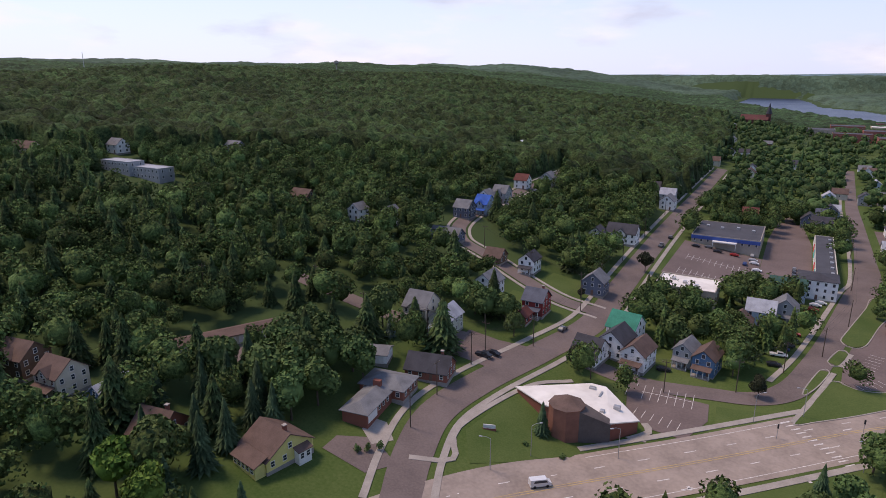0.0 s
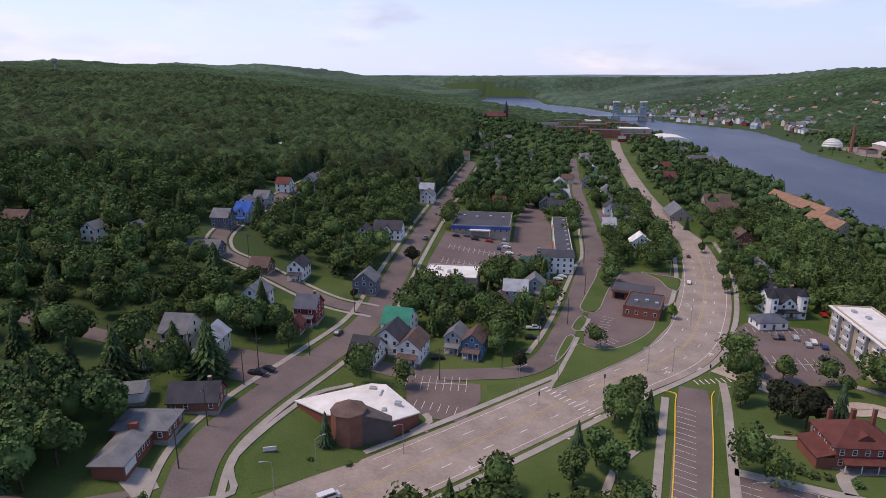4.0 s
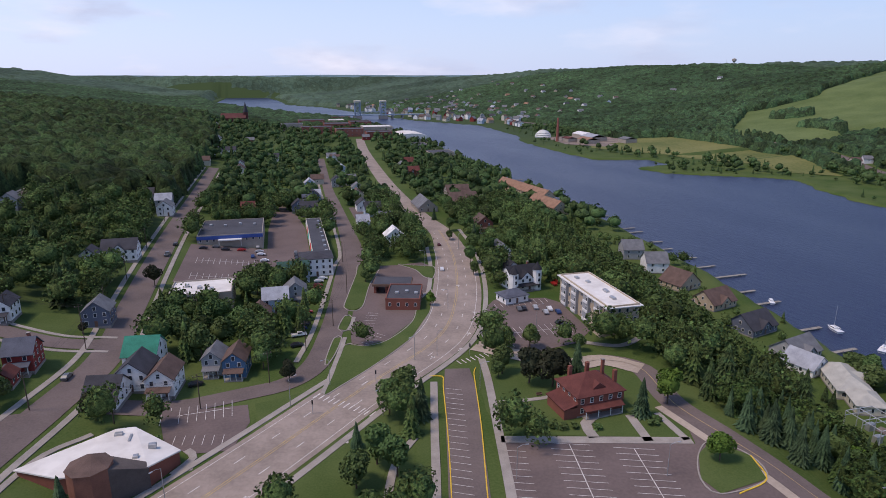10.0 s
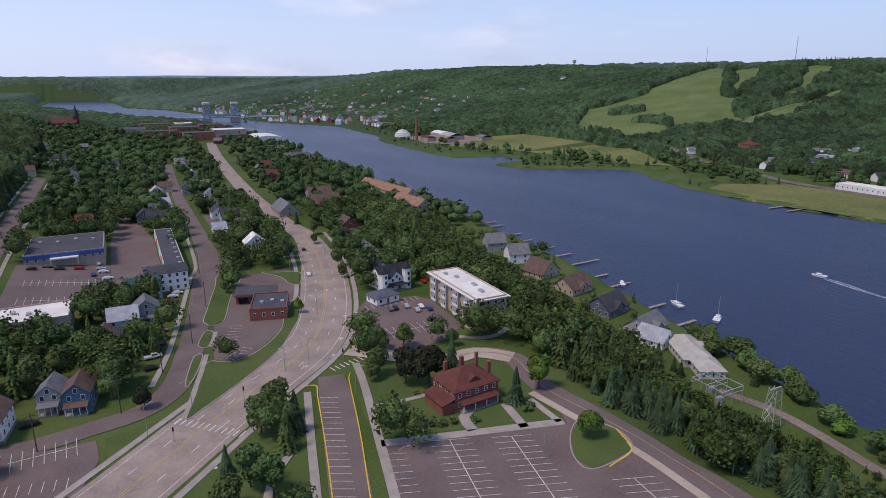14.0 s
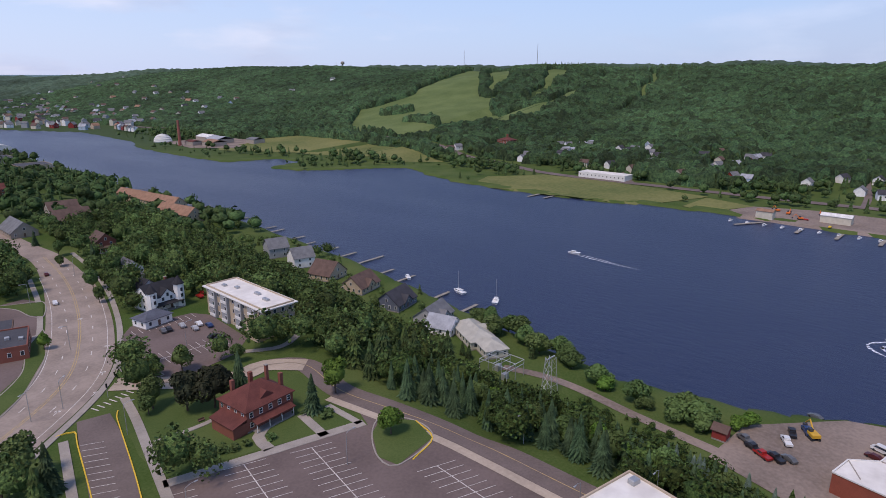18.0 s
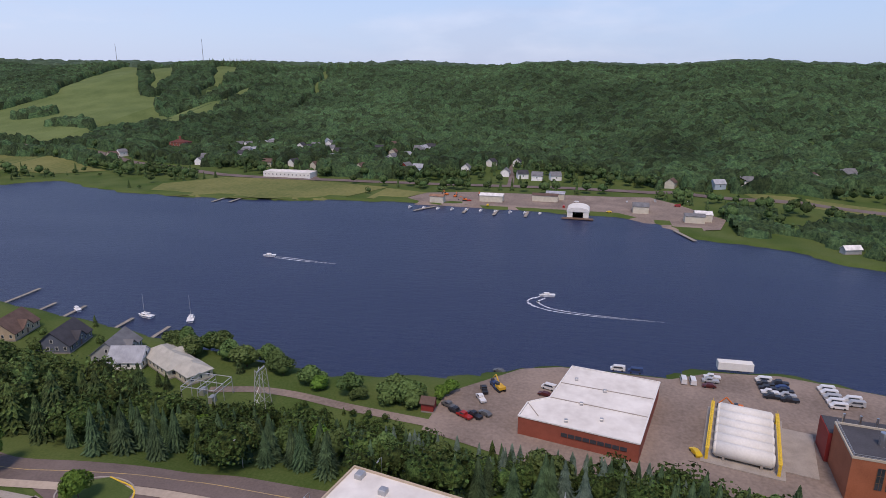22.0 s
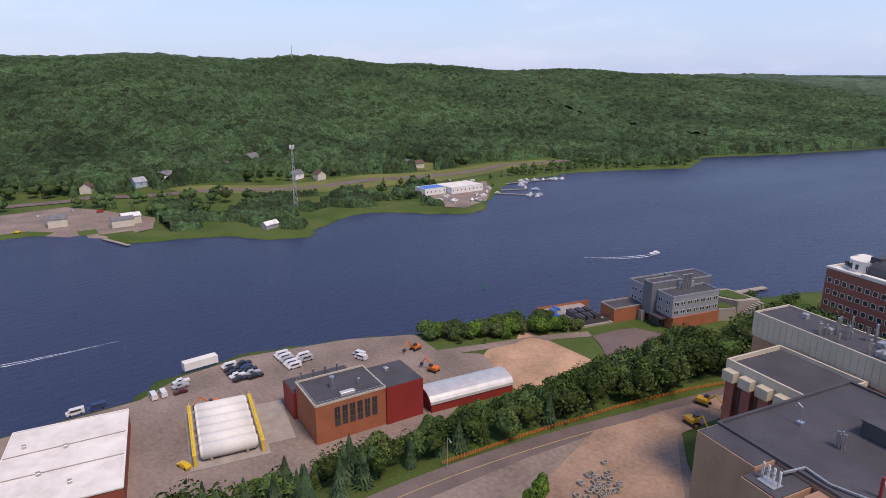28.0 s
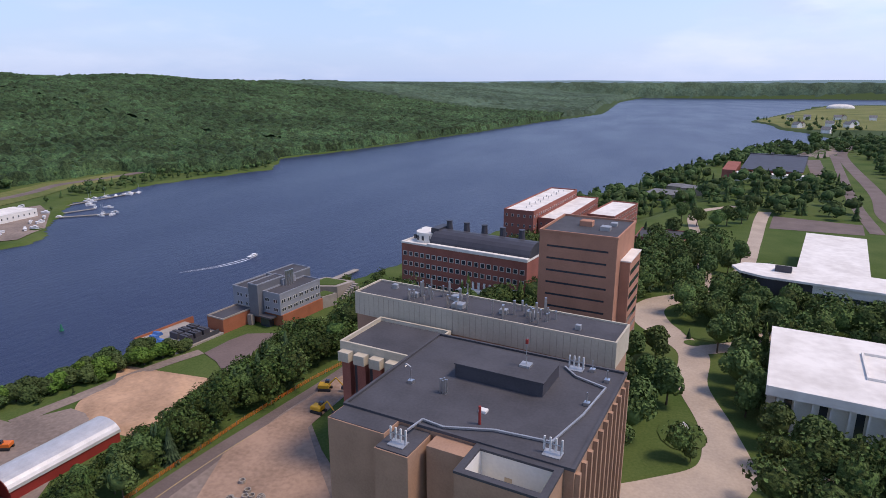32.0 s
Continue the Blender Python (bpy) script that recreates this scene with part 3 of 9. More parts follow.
for k, p in LOTS.items():
    block_poly(p)
    site("car_park", patch(MB(), p, 0.13), M["lot"], "reddish asphalt car park with white bays", "car park")

# grass islands with kerbs on the lots and streets
isl, kb, yk = MB(), MB(), MB()
ISLANDS = [
    [(34.5, 312), (44, 307), (35, 278), (28.5, 252), (24, 248), (21, 252.7), (24, 267), (31, 296)],
    [(16.5, 230.4), (20.3, 243), (23, 241), (19.4, 228)],
    [(14.3, 221.8), (17, 222), (13.6, 208.5), (10, 200), (10, 204.5)],
    [(17.6, 215), (23.8, 212.2), (33, 215.4), (45.2, 230.8), (52, 251), (61, 266), (54.5, 240), (41.5, 215), (26, 197), (12.4, 183.8), (7.8, 180), (11.5, 193)],
    [(54, 308), (60.4, 304.5), (70.4, 299.5), (65.4, 281), (62, 285), (60.2, 297)],
    [(68, 214), (73, 207), (75, 198), (68, 203)],
    [(91, 117), (92, 111), (106, 113), (109, 122), (104, 130), (97, 126)],
    [(62, 60), (66, 88), (60, 88), (56, 62)],
]
for p in ISLANDS:
    patch(isl, p, 0.26, 3.0)
    kerb(kb, p)
site("grass_island", isl, M["lawn"], "kerbed lawn islands between streets and lots", "lawn")
site("kerb", kb, M["concrete"], "pale concrete kerbs round the islands", "kerb")
kerb(yk, [(41, 184), (45, 183), (43.5, 176), (38.5, 152), (33, 128), (24, 92)], False, 0.3, 0.28)
kerb(yk, [(57, 186), (55.5, 183), (53.5, 175), (48, 152), (41, 126), (33, 96)], False, 0.3, 0.28)
kerb(yk, [(109, 122), (106, 113), (96, 110)], False, 0.32, 0.32)
site("painted_kerb", yk, M["yellow_line"], "yellow painted kerbs along the campus drive", "kerb")

# pavements
sw = MB()
for line, off, w in ((CENTER, 8.0, 1.8), (CENTER, -7.4, 1.8), (HOUGH, 5.6, 1.5), (HOUGH, -5.6, 1.5), (MONT[4:], 7.0, 1.8), (US[4:11], 12.6, 2.0), (US[3:12], -12.8, 2.0)):
    ribbon(sw, line, w, 0.24, off, 0.2)
for line, w in (([(61, 192), (58.5, 178), (52.5, 152), (46, 124), (36, 84)], 2.4), ([(41.5, 180), (38, 165), (34.5, 150), (29.5, 128), (20, 90)], 2.2), ([(57, 163), (70, 162), (80, 164)], 1.6), ([(51, 144.5), (73, 138.5), (99, 131.5)], 3.0),
                ([(75, 139), (76, 146), (82, 150)], 3.0), ([(88, 134), (90, 147)], 2.5), ([(98, 132), (98, 146)], 2.0), ([(30, 152), (22, 140), (16, 120)], 2.0), ([(100, 196), (112, 190), (124, 196), (124, 199)], 2.4),
                ([(-73, 110), (-64, 116), (-69, 128), (-62, 158), (-52, 170)], 1.6), ([(-30, 150), (-26, 156), (-28, 160)], 2.0), ([(20.5, 227.8), (23.8, 241)], 1.4), ([(18.2, 221.6), (14.4, 206.4), (7.6, 181)], 1.6), ([(57.5, 262), (52, 244), (49, 232)], 1.8)):
    ribbon(sw, line, w, 0.25, 0, 0.2)
site("pavement", sw, M["concrete"], "pale concrete pavements beside streets and lawns", "pavement")

# lawns
lw = MB()
LAWNS = [[(-60, 117), (-67, 128), (-64, 146), (-54, 164), (-42, 168), (-46, 140), (-34, 138), (-26, 150), (-42, 132)],
         [(-14, 158), (-11, 170), (-12, 180), (4, 184), (14, 194), (24, 200), (8, 178), (-10, 160)],
         [(57, 186), (52, 160), (52, 147), (72, 141), (98, 133), (106, 147), (104, 168), (84, 178)],
         [(29, 176), (26, 155), (12, 120), (-10, 130), (10, 158)], [(32, 178), (38, 172), (34, 150), (30, 130), (24, 128), (30, 150)],
         [(108, 205), (112, 196), (124, 190), (128, 198)], [(-94, 204), (-66, 206), (-66, 218), (-94, 220)], [(-90, 228), (-66, 228), (-67, 250), (-88, 250)]]
for p in LAWNS:
    patch(lw, p, 0.09, 4.0)
    block_poly(p)
site("lawn", lw, M["lawn"], "mown green lawns", "lawn")

# paint on the roads
wl, yl = MB(), MB()
for off in (-4.2, 4.2):
    line = dense(US[1:12], 3.0)
    for i in range(0, len(line) - 2, 4):
        a, b = line[i], line[i + 1]
        d = (b - a) / np.linalg.norm(b - a)
        n = np.array([-d[1], d[0]])
        a, b = a + n * off, b + n * off
        ribbon(wl, [tuple(a), tuple(b)], 0.28, 0.17)
for off in (-0.35, 0.35):
    ribbon(yl, US[1:12], 0.22, 0.17, off)
for line, w in ((US, 20), (US, -20)):
    ribbon(wl, US[4:11], 0.2, 0.17, 0.44 * w)
ribbon(yl, SERV, 0.22, 0.21)
# crossing ladders and stop bars
for (xa, ya), (xb, yb), n in (((52, 191), (68, 196), 9), ((5, 181), (21, 165), 12), ((14, 191), (27, 178), 1)):
    for i in range(n):
        t = (i + 0.5) / n
        x, y = xa + (xb - xa) * t, ya + (yb - ya) * t
        dx, dy = (yb - ya), -(xb - xa)
        d = math.hypot(dx, dy)
        ribbon(wl, [(x - dx / d * 1.5, y - dy / d * 1.5), (x + dx / d * 1.5, y + dy / d * 1.5)], 0.42, 0.18)
for x, y, rz in ((55, 200, 40), (62, 212, 60), (71, 232, 75), (44, 196, 45), (28, 180, 45), (66, 262, 85), (74, 266, 85), (10, 152, 45), (-14, 135, 45)):
    c, s = math.cos(radians(rz)), math.sin(radians(rz))
    ribbon(wl, [(x, y), (x + 3 * c, y + 3 * s)], 0.3, 0.18)
    ribbon(wl, [(x + 2.2 * c - 0.8 * s, y + 2.2 * s + 0.8 * c), (x + 2.2 * c + 0.8 * s, y + 2.2 * s - 0.8 * c)], 0.8, 0.18)


def bays(x, y, dx, dy, n, pitch, lx, ly, side=2):
    """n parking bays along (dx, dy), their lines (lx, ly) long on one side or both."""
    for i in range(n + 1):
        px, py = x + dx * pitch * i, y + dy * pitch * i
        ribbon(wl, [(px - (lx if side == 2 else 0), py - (ly if side == 2 else 0)), (px + lx, py + ly)], 0.16, 0.225)
    if side == 2:
        ribbon(wl, [(x, y), (x + dx * pitch * n, y + dy * pitch * n)], 0.24, 0.225)


bays(67.3, 138, -0.19, -0.982, 22, 2.6, 4.9, -1.8)
bays(82.4, 132, -0.2, -0.98, 20, 2.6, 4.9, -1.8)
bays(50.2, 139.5, -0.22, -0.975, 20, 2.6, 4.9, -1.8, 1)
bays(98, 104, -0.1, -0.995, 10, 2.6, 4.9, -1.8)
bays(43.9, 175, -0.22, -0.975, 19, 2.9, 4.6, -2.4, 1)
bays(-37, 178, 0.9, 0.05, 8, 2.6, 0.3, -4.6)
bays(-32, 163, 0.95, -0.2, 5, 2.6, 0.3, 4.6, 1)
bays(78, 210, 0.95, 0.0, 9, 2.7, 0.2, 5.0)
bays(82, 236, 0.95, 0.06, 9, 2.7, 0.2, 4.8, 1)
bays(-44, 300, 1, 0, 12, 2.7, 0, 4.8)
bays(-44, 325, 1, 0, 12, 2.7, 0, 4.8)
bays(24, 226, 0.28, 0.96, 7, 2.7, 4.4, -1.6, 1)
bays(26, 213, 0.62, 0.6, 4, 2.7, -2.6, 2.8, 1)
site("road_paint", wl, M["white_line"], "worn white lane and parking paint", "road marking")
site("centre_line", yl, M["worn_yellow"], "double yellow centre lines", "road marking")

# ---- houses ----
WALLS = {"white": (0.82, 0.81, 0.79), "yellow": (0.62, 0.55, 0.20), "pale": (0.50, 0.53, 0.42), "gray": (0.34, 0.35, 0.36), "red": (0.26, 0.040, 0.035), "blue": (0.07, 0.16, 0.28), "lblue": (0.40, 0.50, 0.60),
         "slate": (0.12, 0.14, 0.19), "brick": (0.24, 0.085, 0.06), "tan": (0.47, 0.38, 0.28), "teal": (0.12, 0.27, 0.27), "brown": (0.16, 0.10, 0.07), "stone": (0.36, 0.31, 0.26), "cream": (0.58, 0.54, 0.44)}
ROOFS = {"dark": (0.055, 0.055, 0.065), "gray": (0.17, 0.175, 0.185), "brown": (0.13, 0.085, 0.07), "lgray": (0.36, 0.38, 0.42), "green": (0.03, 0.22, 0.15), "red": (0.135, 0.044, 0.036), "dgreen": (0.045, 0.11, 0.09), "blue": (0.03, 0.11, 0.42), "terra": (0.30, 0.175, 0.115), "white": (0.72, 0.71, 0.69), "slate": (0.10, 0.11, 0.14), "black": (0.03, 0.03, 0.035)}
for k, c in WALLS.items():
    M["w_" + k] = mat(k + "_siding", c, 0.75, 0.14, 0.4, 7.0, 0.12)
for k, c in ROOFS.items():
    M["r_" + k] = mat(k + "_shingles", c, 0.85, 0.3, 0.35, 5.0, 0.35)
M["glass"] = plain("window_glass", (0.035, 0.045, 0.06), 0.08, 0.0, 0.8)
M["trim"] = plain("white_trim", (0.72, 0.71, 0.68), 0.6)
M["found"] = mat("foundation", (0.28, 0.26, 0.24), 0.9, 0.2, 0.6, 5.0, 0.2)
M["doorwood"] = plain("door_paint", (0.14, 0.08, 0.06), 0.5)
WIN_FRAME = MB().box(-0.58, 0.58, -0.06, 0.02, -0.78, -0.66).box(-0.58, 0.58, -0.06, 0.02, 0.66, 0.78).box(-0.58, -0.46, -0.06, 0.02, -0.66, 0.66).box(0.46, 0.58, -0.06, 0.02, -0.66, 0.66).box(-0.46, 0.46, -0.05, 0.0, -0.04, 0.04).mesh("window", M["trim"])
WIN_PANE = MB().box(-0.46, 0.46, -0.03, 0.015, -0.66, 0.66).mesh("pane", M["glass"])
DOOR = MB().box(-0.5, 0.5, -0.06, 0.02, 0, 2.1).mesh("door", M["doorwood"])


WIN_ONE = MB().box(-0.58, 0.58, -0.05, 0.02, -0.78, 0.78).box(-0.46, 0.46, -0.07, -0.051, -0.66, 0.66).mesh("window", M["trim"])
WIN_ONE.materials.append(M["glass"])
for _p in range(6, 12):
    WIN_ONE.polygons[_p].material_index = 1


def window(parent, x, y, z, rz):
    o = parent.location
    if o.x * o.x + o.y * o.y > 200 ** 2:
        a = radians(rz) + parent.rotation_euler.z
        if math.sin(a) * o.x - math.cos(a) * o.y > 0:
            return
        put("window", WIN_ONE, parent, x, y, z, rz)
        return
    w = put("window", WIN_FRAME, parent, x, y, z, rz)
    put("pane", WIN_PANE, w)


def gable(mb, w, d, h, rise, ridge, over=0.45, th=0.22):
    """Two roof slabs with eaves over a w x d plan."""
    span, length = (d, w) if ridge == "x" else (w, d)
    s = rise / (span / 2)
    e = span / 2 + over
    prof = [(-e, h - over * s), (0, h + rise), (e, h - over * s), (e, h - over * s + th), (0, h + rise + th * 1.25), (-e, h - over * s + th)]
    half = length / 2 + over
    return mb.along(prof if ridge == "y" else prof[::-1], ridge, -half, half)


def hip(mb, w, d, h, rise, over=0.5):
    x, y = w / 2 + over, d / 2 + over
    k = max(0.0, (x - y)) if w > d else 0
    l = max(0.0, (y - x)) if d > w else 0
    mb.add([(-x, -y, h), (x, -y, h), (x, y, h), (-x, y, h), (-x, -y, h + 0.2), (x, -y, h + 0.2), (x, y, h + 0.2), (-x, y, h + 0.2), (-k, -l, h + rise), (k + 0.01, l + 0.01, h + rise)],
           [(3, 2, 1, 0), (0, 1, 5, 4), (1, 2, 6, 5), (2, 3, 7, 6), (3, 0, 4, 7)] + ([(4, 5, 9, 8), (5, 6, 9), (6, 7, 8, 9), (7, 4, 8)] if w > d else [(4, 5, 8), (5, 6, 9, 8), (6, 7, 9), (7, 4, 8, 9)]))
    return mb


def house(x, y, rz, w, d, st, ridge, wall, roof, flags, label, category="house", z=None, rise=None):
    """A framed house. flags: p porch, c chimney, g cross gable, h hipped roof, n no windows."""
    h = 0.5 + 2.75 * st
    rise = rise or 0.40 * (d if ridge == "x" else w)
    far = math.hypot(x, y) > 360
    ho = thing("house", label, category, x, y, z, rz)
    block_rect(x - w / 2 - 2, x + w / 2 + (1 if x < -100 else 4), y - d / 2 - (3 if x < -100 and y < 200 else 7), y + d / 2 + 2, 0)
    if far and x < -100 or x < -180:
        n_ = math.hypot(x, y)
        block_path([(x, y), (x * (1 - 26 / n_), y * (1 - 26 / n_))], min(w, 12))
    part("foundation", MB().box(-w / 2 - 0.04, w / 2 + 0.04, -d / 2 - 0.04, d / 2 + 0.04, -3.5, 0.5), M["found"], ho)
    mb = MB()
    if "h" in flags:
        mb.box(-w / 2, w / 2, -d / 2, d / 2, 0.5, h + 0.1)
    elif ridge == "y":
        mb.along([(-w / 2, 0.5), (w / 2, 0.5), (w / 2, h), (0, h + rise), (-w / 2, h)], "y", -d / 2, d / 2)
    else:
        mb.along([(-d / 2, 0.5), (-d / 2, h), (0, h + rise), (d / 2, h), (d / 2, 0.5)], "x", -w / 2, w / 2)
    part("wall", mb, M["w_" + wall], ho)
    part("roof", hip(MB(), w, d, h, rise * 0.75) if "h" in flags else gable(MB(), w, d, h, rise, ridge), M["r_" + roof], ho)
    if "n" not in flags:
        nx, ny = max(1, int(w / (4.2 if far else 2.9))), max(1, int(d / (4.2 if far else 2.9)))
        for s in range(st):
            zc = 0.5 + 2.75 * s + 1.55
            for i in range(nx):
                px = -w / 2 + w * (i + 0.5) / nx
                if not (s == 0 and i == nx // 2):
                    window(ho, px, -d / 2 - 0.02, zc, 0)
                window(ho, px, d / 2 + 0.02, zc, 180) if not far else None
            for i in range(ny):
                py = -d / 2 + d * (i + 0.5) / ny
                window(ho, w / 2 + 0.02, py, zc, 90)
                window(ho, -w / 2 - 0.02, py, zc, -90)
        if "h" not in flags and rise > 2.2:
            if ridge == "y":
                window(ho, 0, -d / 2 - 0.02, h + rise * 0.32, 0)
            else:
                window(ho, -w / 2 - 0.02, 0, h + rise * 0.32, -90)
                window(ho, w / 2 + 0.02, 0, h + rise * 0.32, 90)
        put("door", DOOR, ho, -w / 2 + w * (nx // 2 + 0.5) / nx, -d / 2 - 0.02, 0.5)
    if "p" in flags:
        pw = w * 0.8
        po = part("porch", MB().box(-pw / 2, pw / 2, -d / 2 - 2.2, -d / 2 - 0.02, -1.0, 0.45), M["found"], ho)
        part("porch_roof", MB().along([(-d / 2 - 2.6, 2.85), (-d / 2 - 0.02, 3.5), (-d / 2 - 0.02, 3.7), (-d / 2 - 2.6, 3.02)], "x", -pw / 2 - 0.3, pw / 2 + 0.3), M["r_" + roof], po)
        for i in range(4):
            px = -pw / 2 + 0.15 + (pw - 0.3) * i / 3
            part("post", MB().box(px - 0.1, px + 0.1, -d / 2 - 2.15, -d / 2 - 1.95, 0.45, 2.9), M["trim"], po)
    if "g" in flags:
        gw = min(w, d) * 0.45
        mb = MB().along([(-gw / 2, h - 0.4), (gw / 2, h - 0.4), (gw / 2, h + 0.2), (0, h + gw * 0.48), (-gw / 2, h + 0.2)], "y", -d / 2 - (0.5 if ridge == "x" else -1), 0)
        do = part("dormer", mb, M["w_" + wall], ho)
        gm = MB().along([(-gw / 2 - 0.3, h), (0, h + gw * 0.5), (gw / 2 + 0.3, h), (gw / 2 + 0.3, h + 0.2), (0, h + gw * 0.5 + 0.25), (-gw / 2 - 0.3, h + 0.2)], "y", -d / 2 - (0.8 if ridge == "x" else -0.7), 0)
        part("dormer_roof", gm, M["r_" + roof], do)
        window(ho, 0, -d / 2 - (0.53 if ridge == "x" else -0.97), h + 0.45, 0)
    if "c" in flags:
        cx, cy = (w * 0.28, 0.5) if ridge == "x" else (0.5, d * 0.28)
        ch = part("chimney", MB().box(cx - 0.4, cx + 0.4, cy - 0.4, cy + 0.4, h + rise * 0.4, h + rise + 1.2), M["w_brick"], ho, "red brick chimney")
        part("cap", MB().box(cx - 0.5, cx + 0.5, cy - 0.5, cy + 0.5, h + rise + 1.2, h + rise + 1.38), M["concrete"], ch)
    return ho


HOUSES = """
-88 145 12 13 9 1 x brick dark c|red brick house with a dark roof and end chimney
-98 172 2 8 10 2 y pale lgray p|pale green two-storey house with a light metal roof
-109 174 2 9 11 2 x cream gray pg|cream house with a grey roof and front dormer
-176 77 10 10 9 2 x brown brown g|dark brown house with a brown roof above the slope
-160 78 5 9 9 2 x cream brown gp|cream stucco house with brown trim and roof
-142 81 5 7 11 2 y blue lgray p|bright blue narrow house with a white porch
-124 80 10 9 11 1 x brick brown c|brick cottage half hidden under trees
-100 209 0 9 10 2 y white gray g|white half-timbered house with a grey roof
-79 207 0 8 9 2 x red slate pc|bright red two-storey house with a slate roof
-80 196 0 5 6 1 y red red |small red outbuilding with a white gable
-67 242 0 9 9 2 y slate gray |slate-blue gambrel house with white trim
-97 244 0 7 9 2 y white dark p|white narrow house with a dark gable roof
-113 243 0 8 8 1 x brown brown |brown shingled cottage among trees
-151 308 0 8 11 2 x lblue blue pg|pale blue house with a bright blue metal roof
-155 292 0 9 9 2 x slate gray |grey-blue house with a dark gable roof
-155 340 0 9 10 2 x gray gray g|grey house with a grey roof beside the street
-158 325 0 8 8 2 y white gray p|white house with a grey roof and porch
-160 384 0 9 9 2 x white red |white house with a red roof
-151 408 0 9 9 2 y gray gray |tall grey house with a light gable
-140 330 0 9 9 1 x gray gray |grey low house beside the sloping street
-76 320 0 15 10 2 x white dark g|long white house with a dark roof
-86 308 0 7 8 2 y white dark p|white house with a small porch
-72 419 0 9 11 2 y white gray |white two-storey house with a grey roof
-76 440 0 10 9 2 x gray lgray |grey house with a pale flat-pitched roof
-220 524 0 9 9 2 y red white |red house with a white gable on the hill
-214 505 0 7 7 2 y white gray |white house on the wooded hill
-435 418 0 12 9 2 x white gray |white house in a clearing on the hill
-421 208 0 24 9 1 x cream brown |long cream house with a brown roof
-387 247 0 11 9 2 x white gray |white house above the woods
-191 245 0 7 8 2 y white gray |white gabled house in the trees
-176 252 0 8 8 2 y white gray |white house with a grey gable roof
-143 252 0 15 8 1 x slate gray |low grey-blue house under trees
-344 792 0 14 9 2 x white lgray |pale house on the wooded ridge
-232 250 0 12 8 1 x brown brown |brown house in dense trees
-340 302 0 12 9 2 x slate gray |blue-grey house in dense trees
-52 187 -8 9 12 1 x white dark |low white wing of a corner house
-46 197 -8 9 11 2 y white dark |white corner house with a black shingle roof
-46 209 -8 10 11 2 x white green |white house with a bright green metal roof
-38 194 -8 8 11 2 y white brown p|white gabled house with a small porch
-25 206 -8 6 9 2 y gray gray p|grey narrow house with a front gable
-18 203 -8 7 10 2 y blue brown p|dark blue house with a wooden gable and porch
-6 258 0 10 9 2 x lblue lgray |pale house with a light grey metal roof
2 266 0 9 9 2 y gray gray gp|grey house with a steep gable and porch
-12 248 0 8 9 1 y brown brown |brown cottage behind the trees
2 294 0 14 9 2 x lblue dgreen g|pale house with a green shingle roof
16 440 0 12 10 2 x slate dark g|dark blue-grey house with a black roof
9 452 0 9 9 2 y slate dark |dark gabled house beside the street
21 489 0 9 9 2 y slate dark |dark house along the street
17 470 0 9 9 2 x gray slate g|grey house with a slate roof
-24 436 0 9 9 2 x brick red |red brick house with a rust roof
91 243 12 11 8 1 x white slate h|small white house with a dark hip roof
59 348 0 11 9 2 y white white g|white house with a pale metal roof
58 428 0 11 10 2 x lblue dark |light blue two-storey house
98 443 0 14 26 1 y stone gray |stone church hall with a steep grey roof
126 440 0 20 14 2 x stone brown |stone apartment house with brown roofs
132 477 0 18 12 2 x stone brown |stone apartment house behind the church
118 368 0 10 12 2 y brick brown pg|brick house with a steep gable and white trim
108 306 0 8 11 2 y white gray p|white house with a grey roof beside the main road
48 402 0 8 9 1 x white lgray |low white house beside a parking strip
58 515 0 9 9 2 y white gray |white house along the main road
58 562 0 9 9 2 x gray gray |grey house along the main road
61 395 0 8 9 2 x lblue gray |pale blue house with a shed roof
130 665 0 12 11 2 x red red |dark red house with a red roof
121 597 0 13 10 2 x brick red g|brick house with a bright red roof
45 556 0 9 9 2 y gray dark |grey house with a dark gable
200 330 75 12 12 2 y gray gray g|grey lakeside house with steep gables
198 302 75 12 12 2 y white gray g|white lakeside house with a grey gable roof
195 274 15 15 14 1 y tan brown g|brown lakeside house with a broad roof
194 246 15 16 13 1 x tan brown g|low lakeside house with a brown hip roof
190 216 15 16 13 1 x slate dark g|low grey lakeside house with a hip roof
188 190 15 15 12 1 x gray gray g|grey lakeside house with double hip roofs
182 179 15 10 12 1 y white lgray g|white lakeside house with a grey roof
185 165 62 22 11 1 x cream cream hg|large cream lakeside house with pale roofs
179 151 62 11 9 1 x cream cream h|cream garage wing of a lakeside house
"""
ROOFS["cream"] = (0.44, 0.43, 0.38)
M["r_cream"] = mat("cream_shingles", ROOFS["cream"], 0.85, 0.2, 0.35, 5.0, 0.3)
for line in HOUSES.strip().split("\n"):
    spec, label = line.split("|")
    q = spec.split() + [""]
    house(float(q[0]), float(q[1]), float(q[2]), float(q[3]), float(q[4]), int(q[5]), q[6], q[7], q[8], q[9], label)


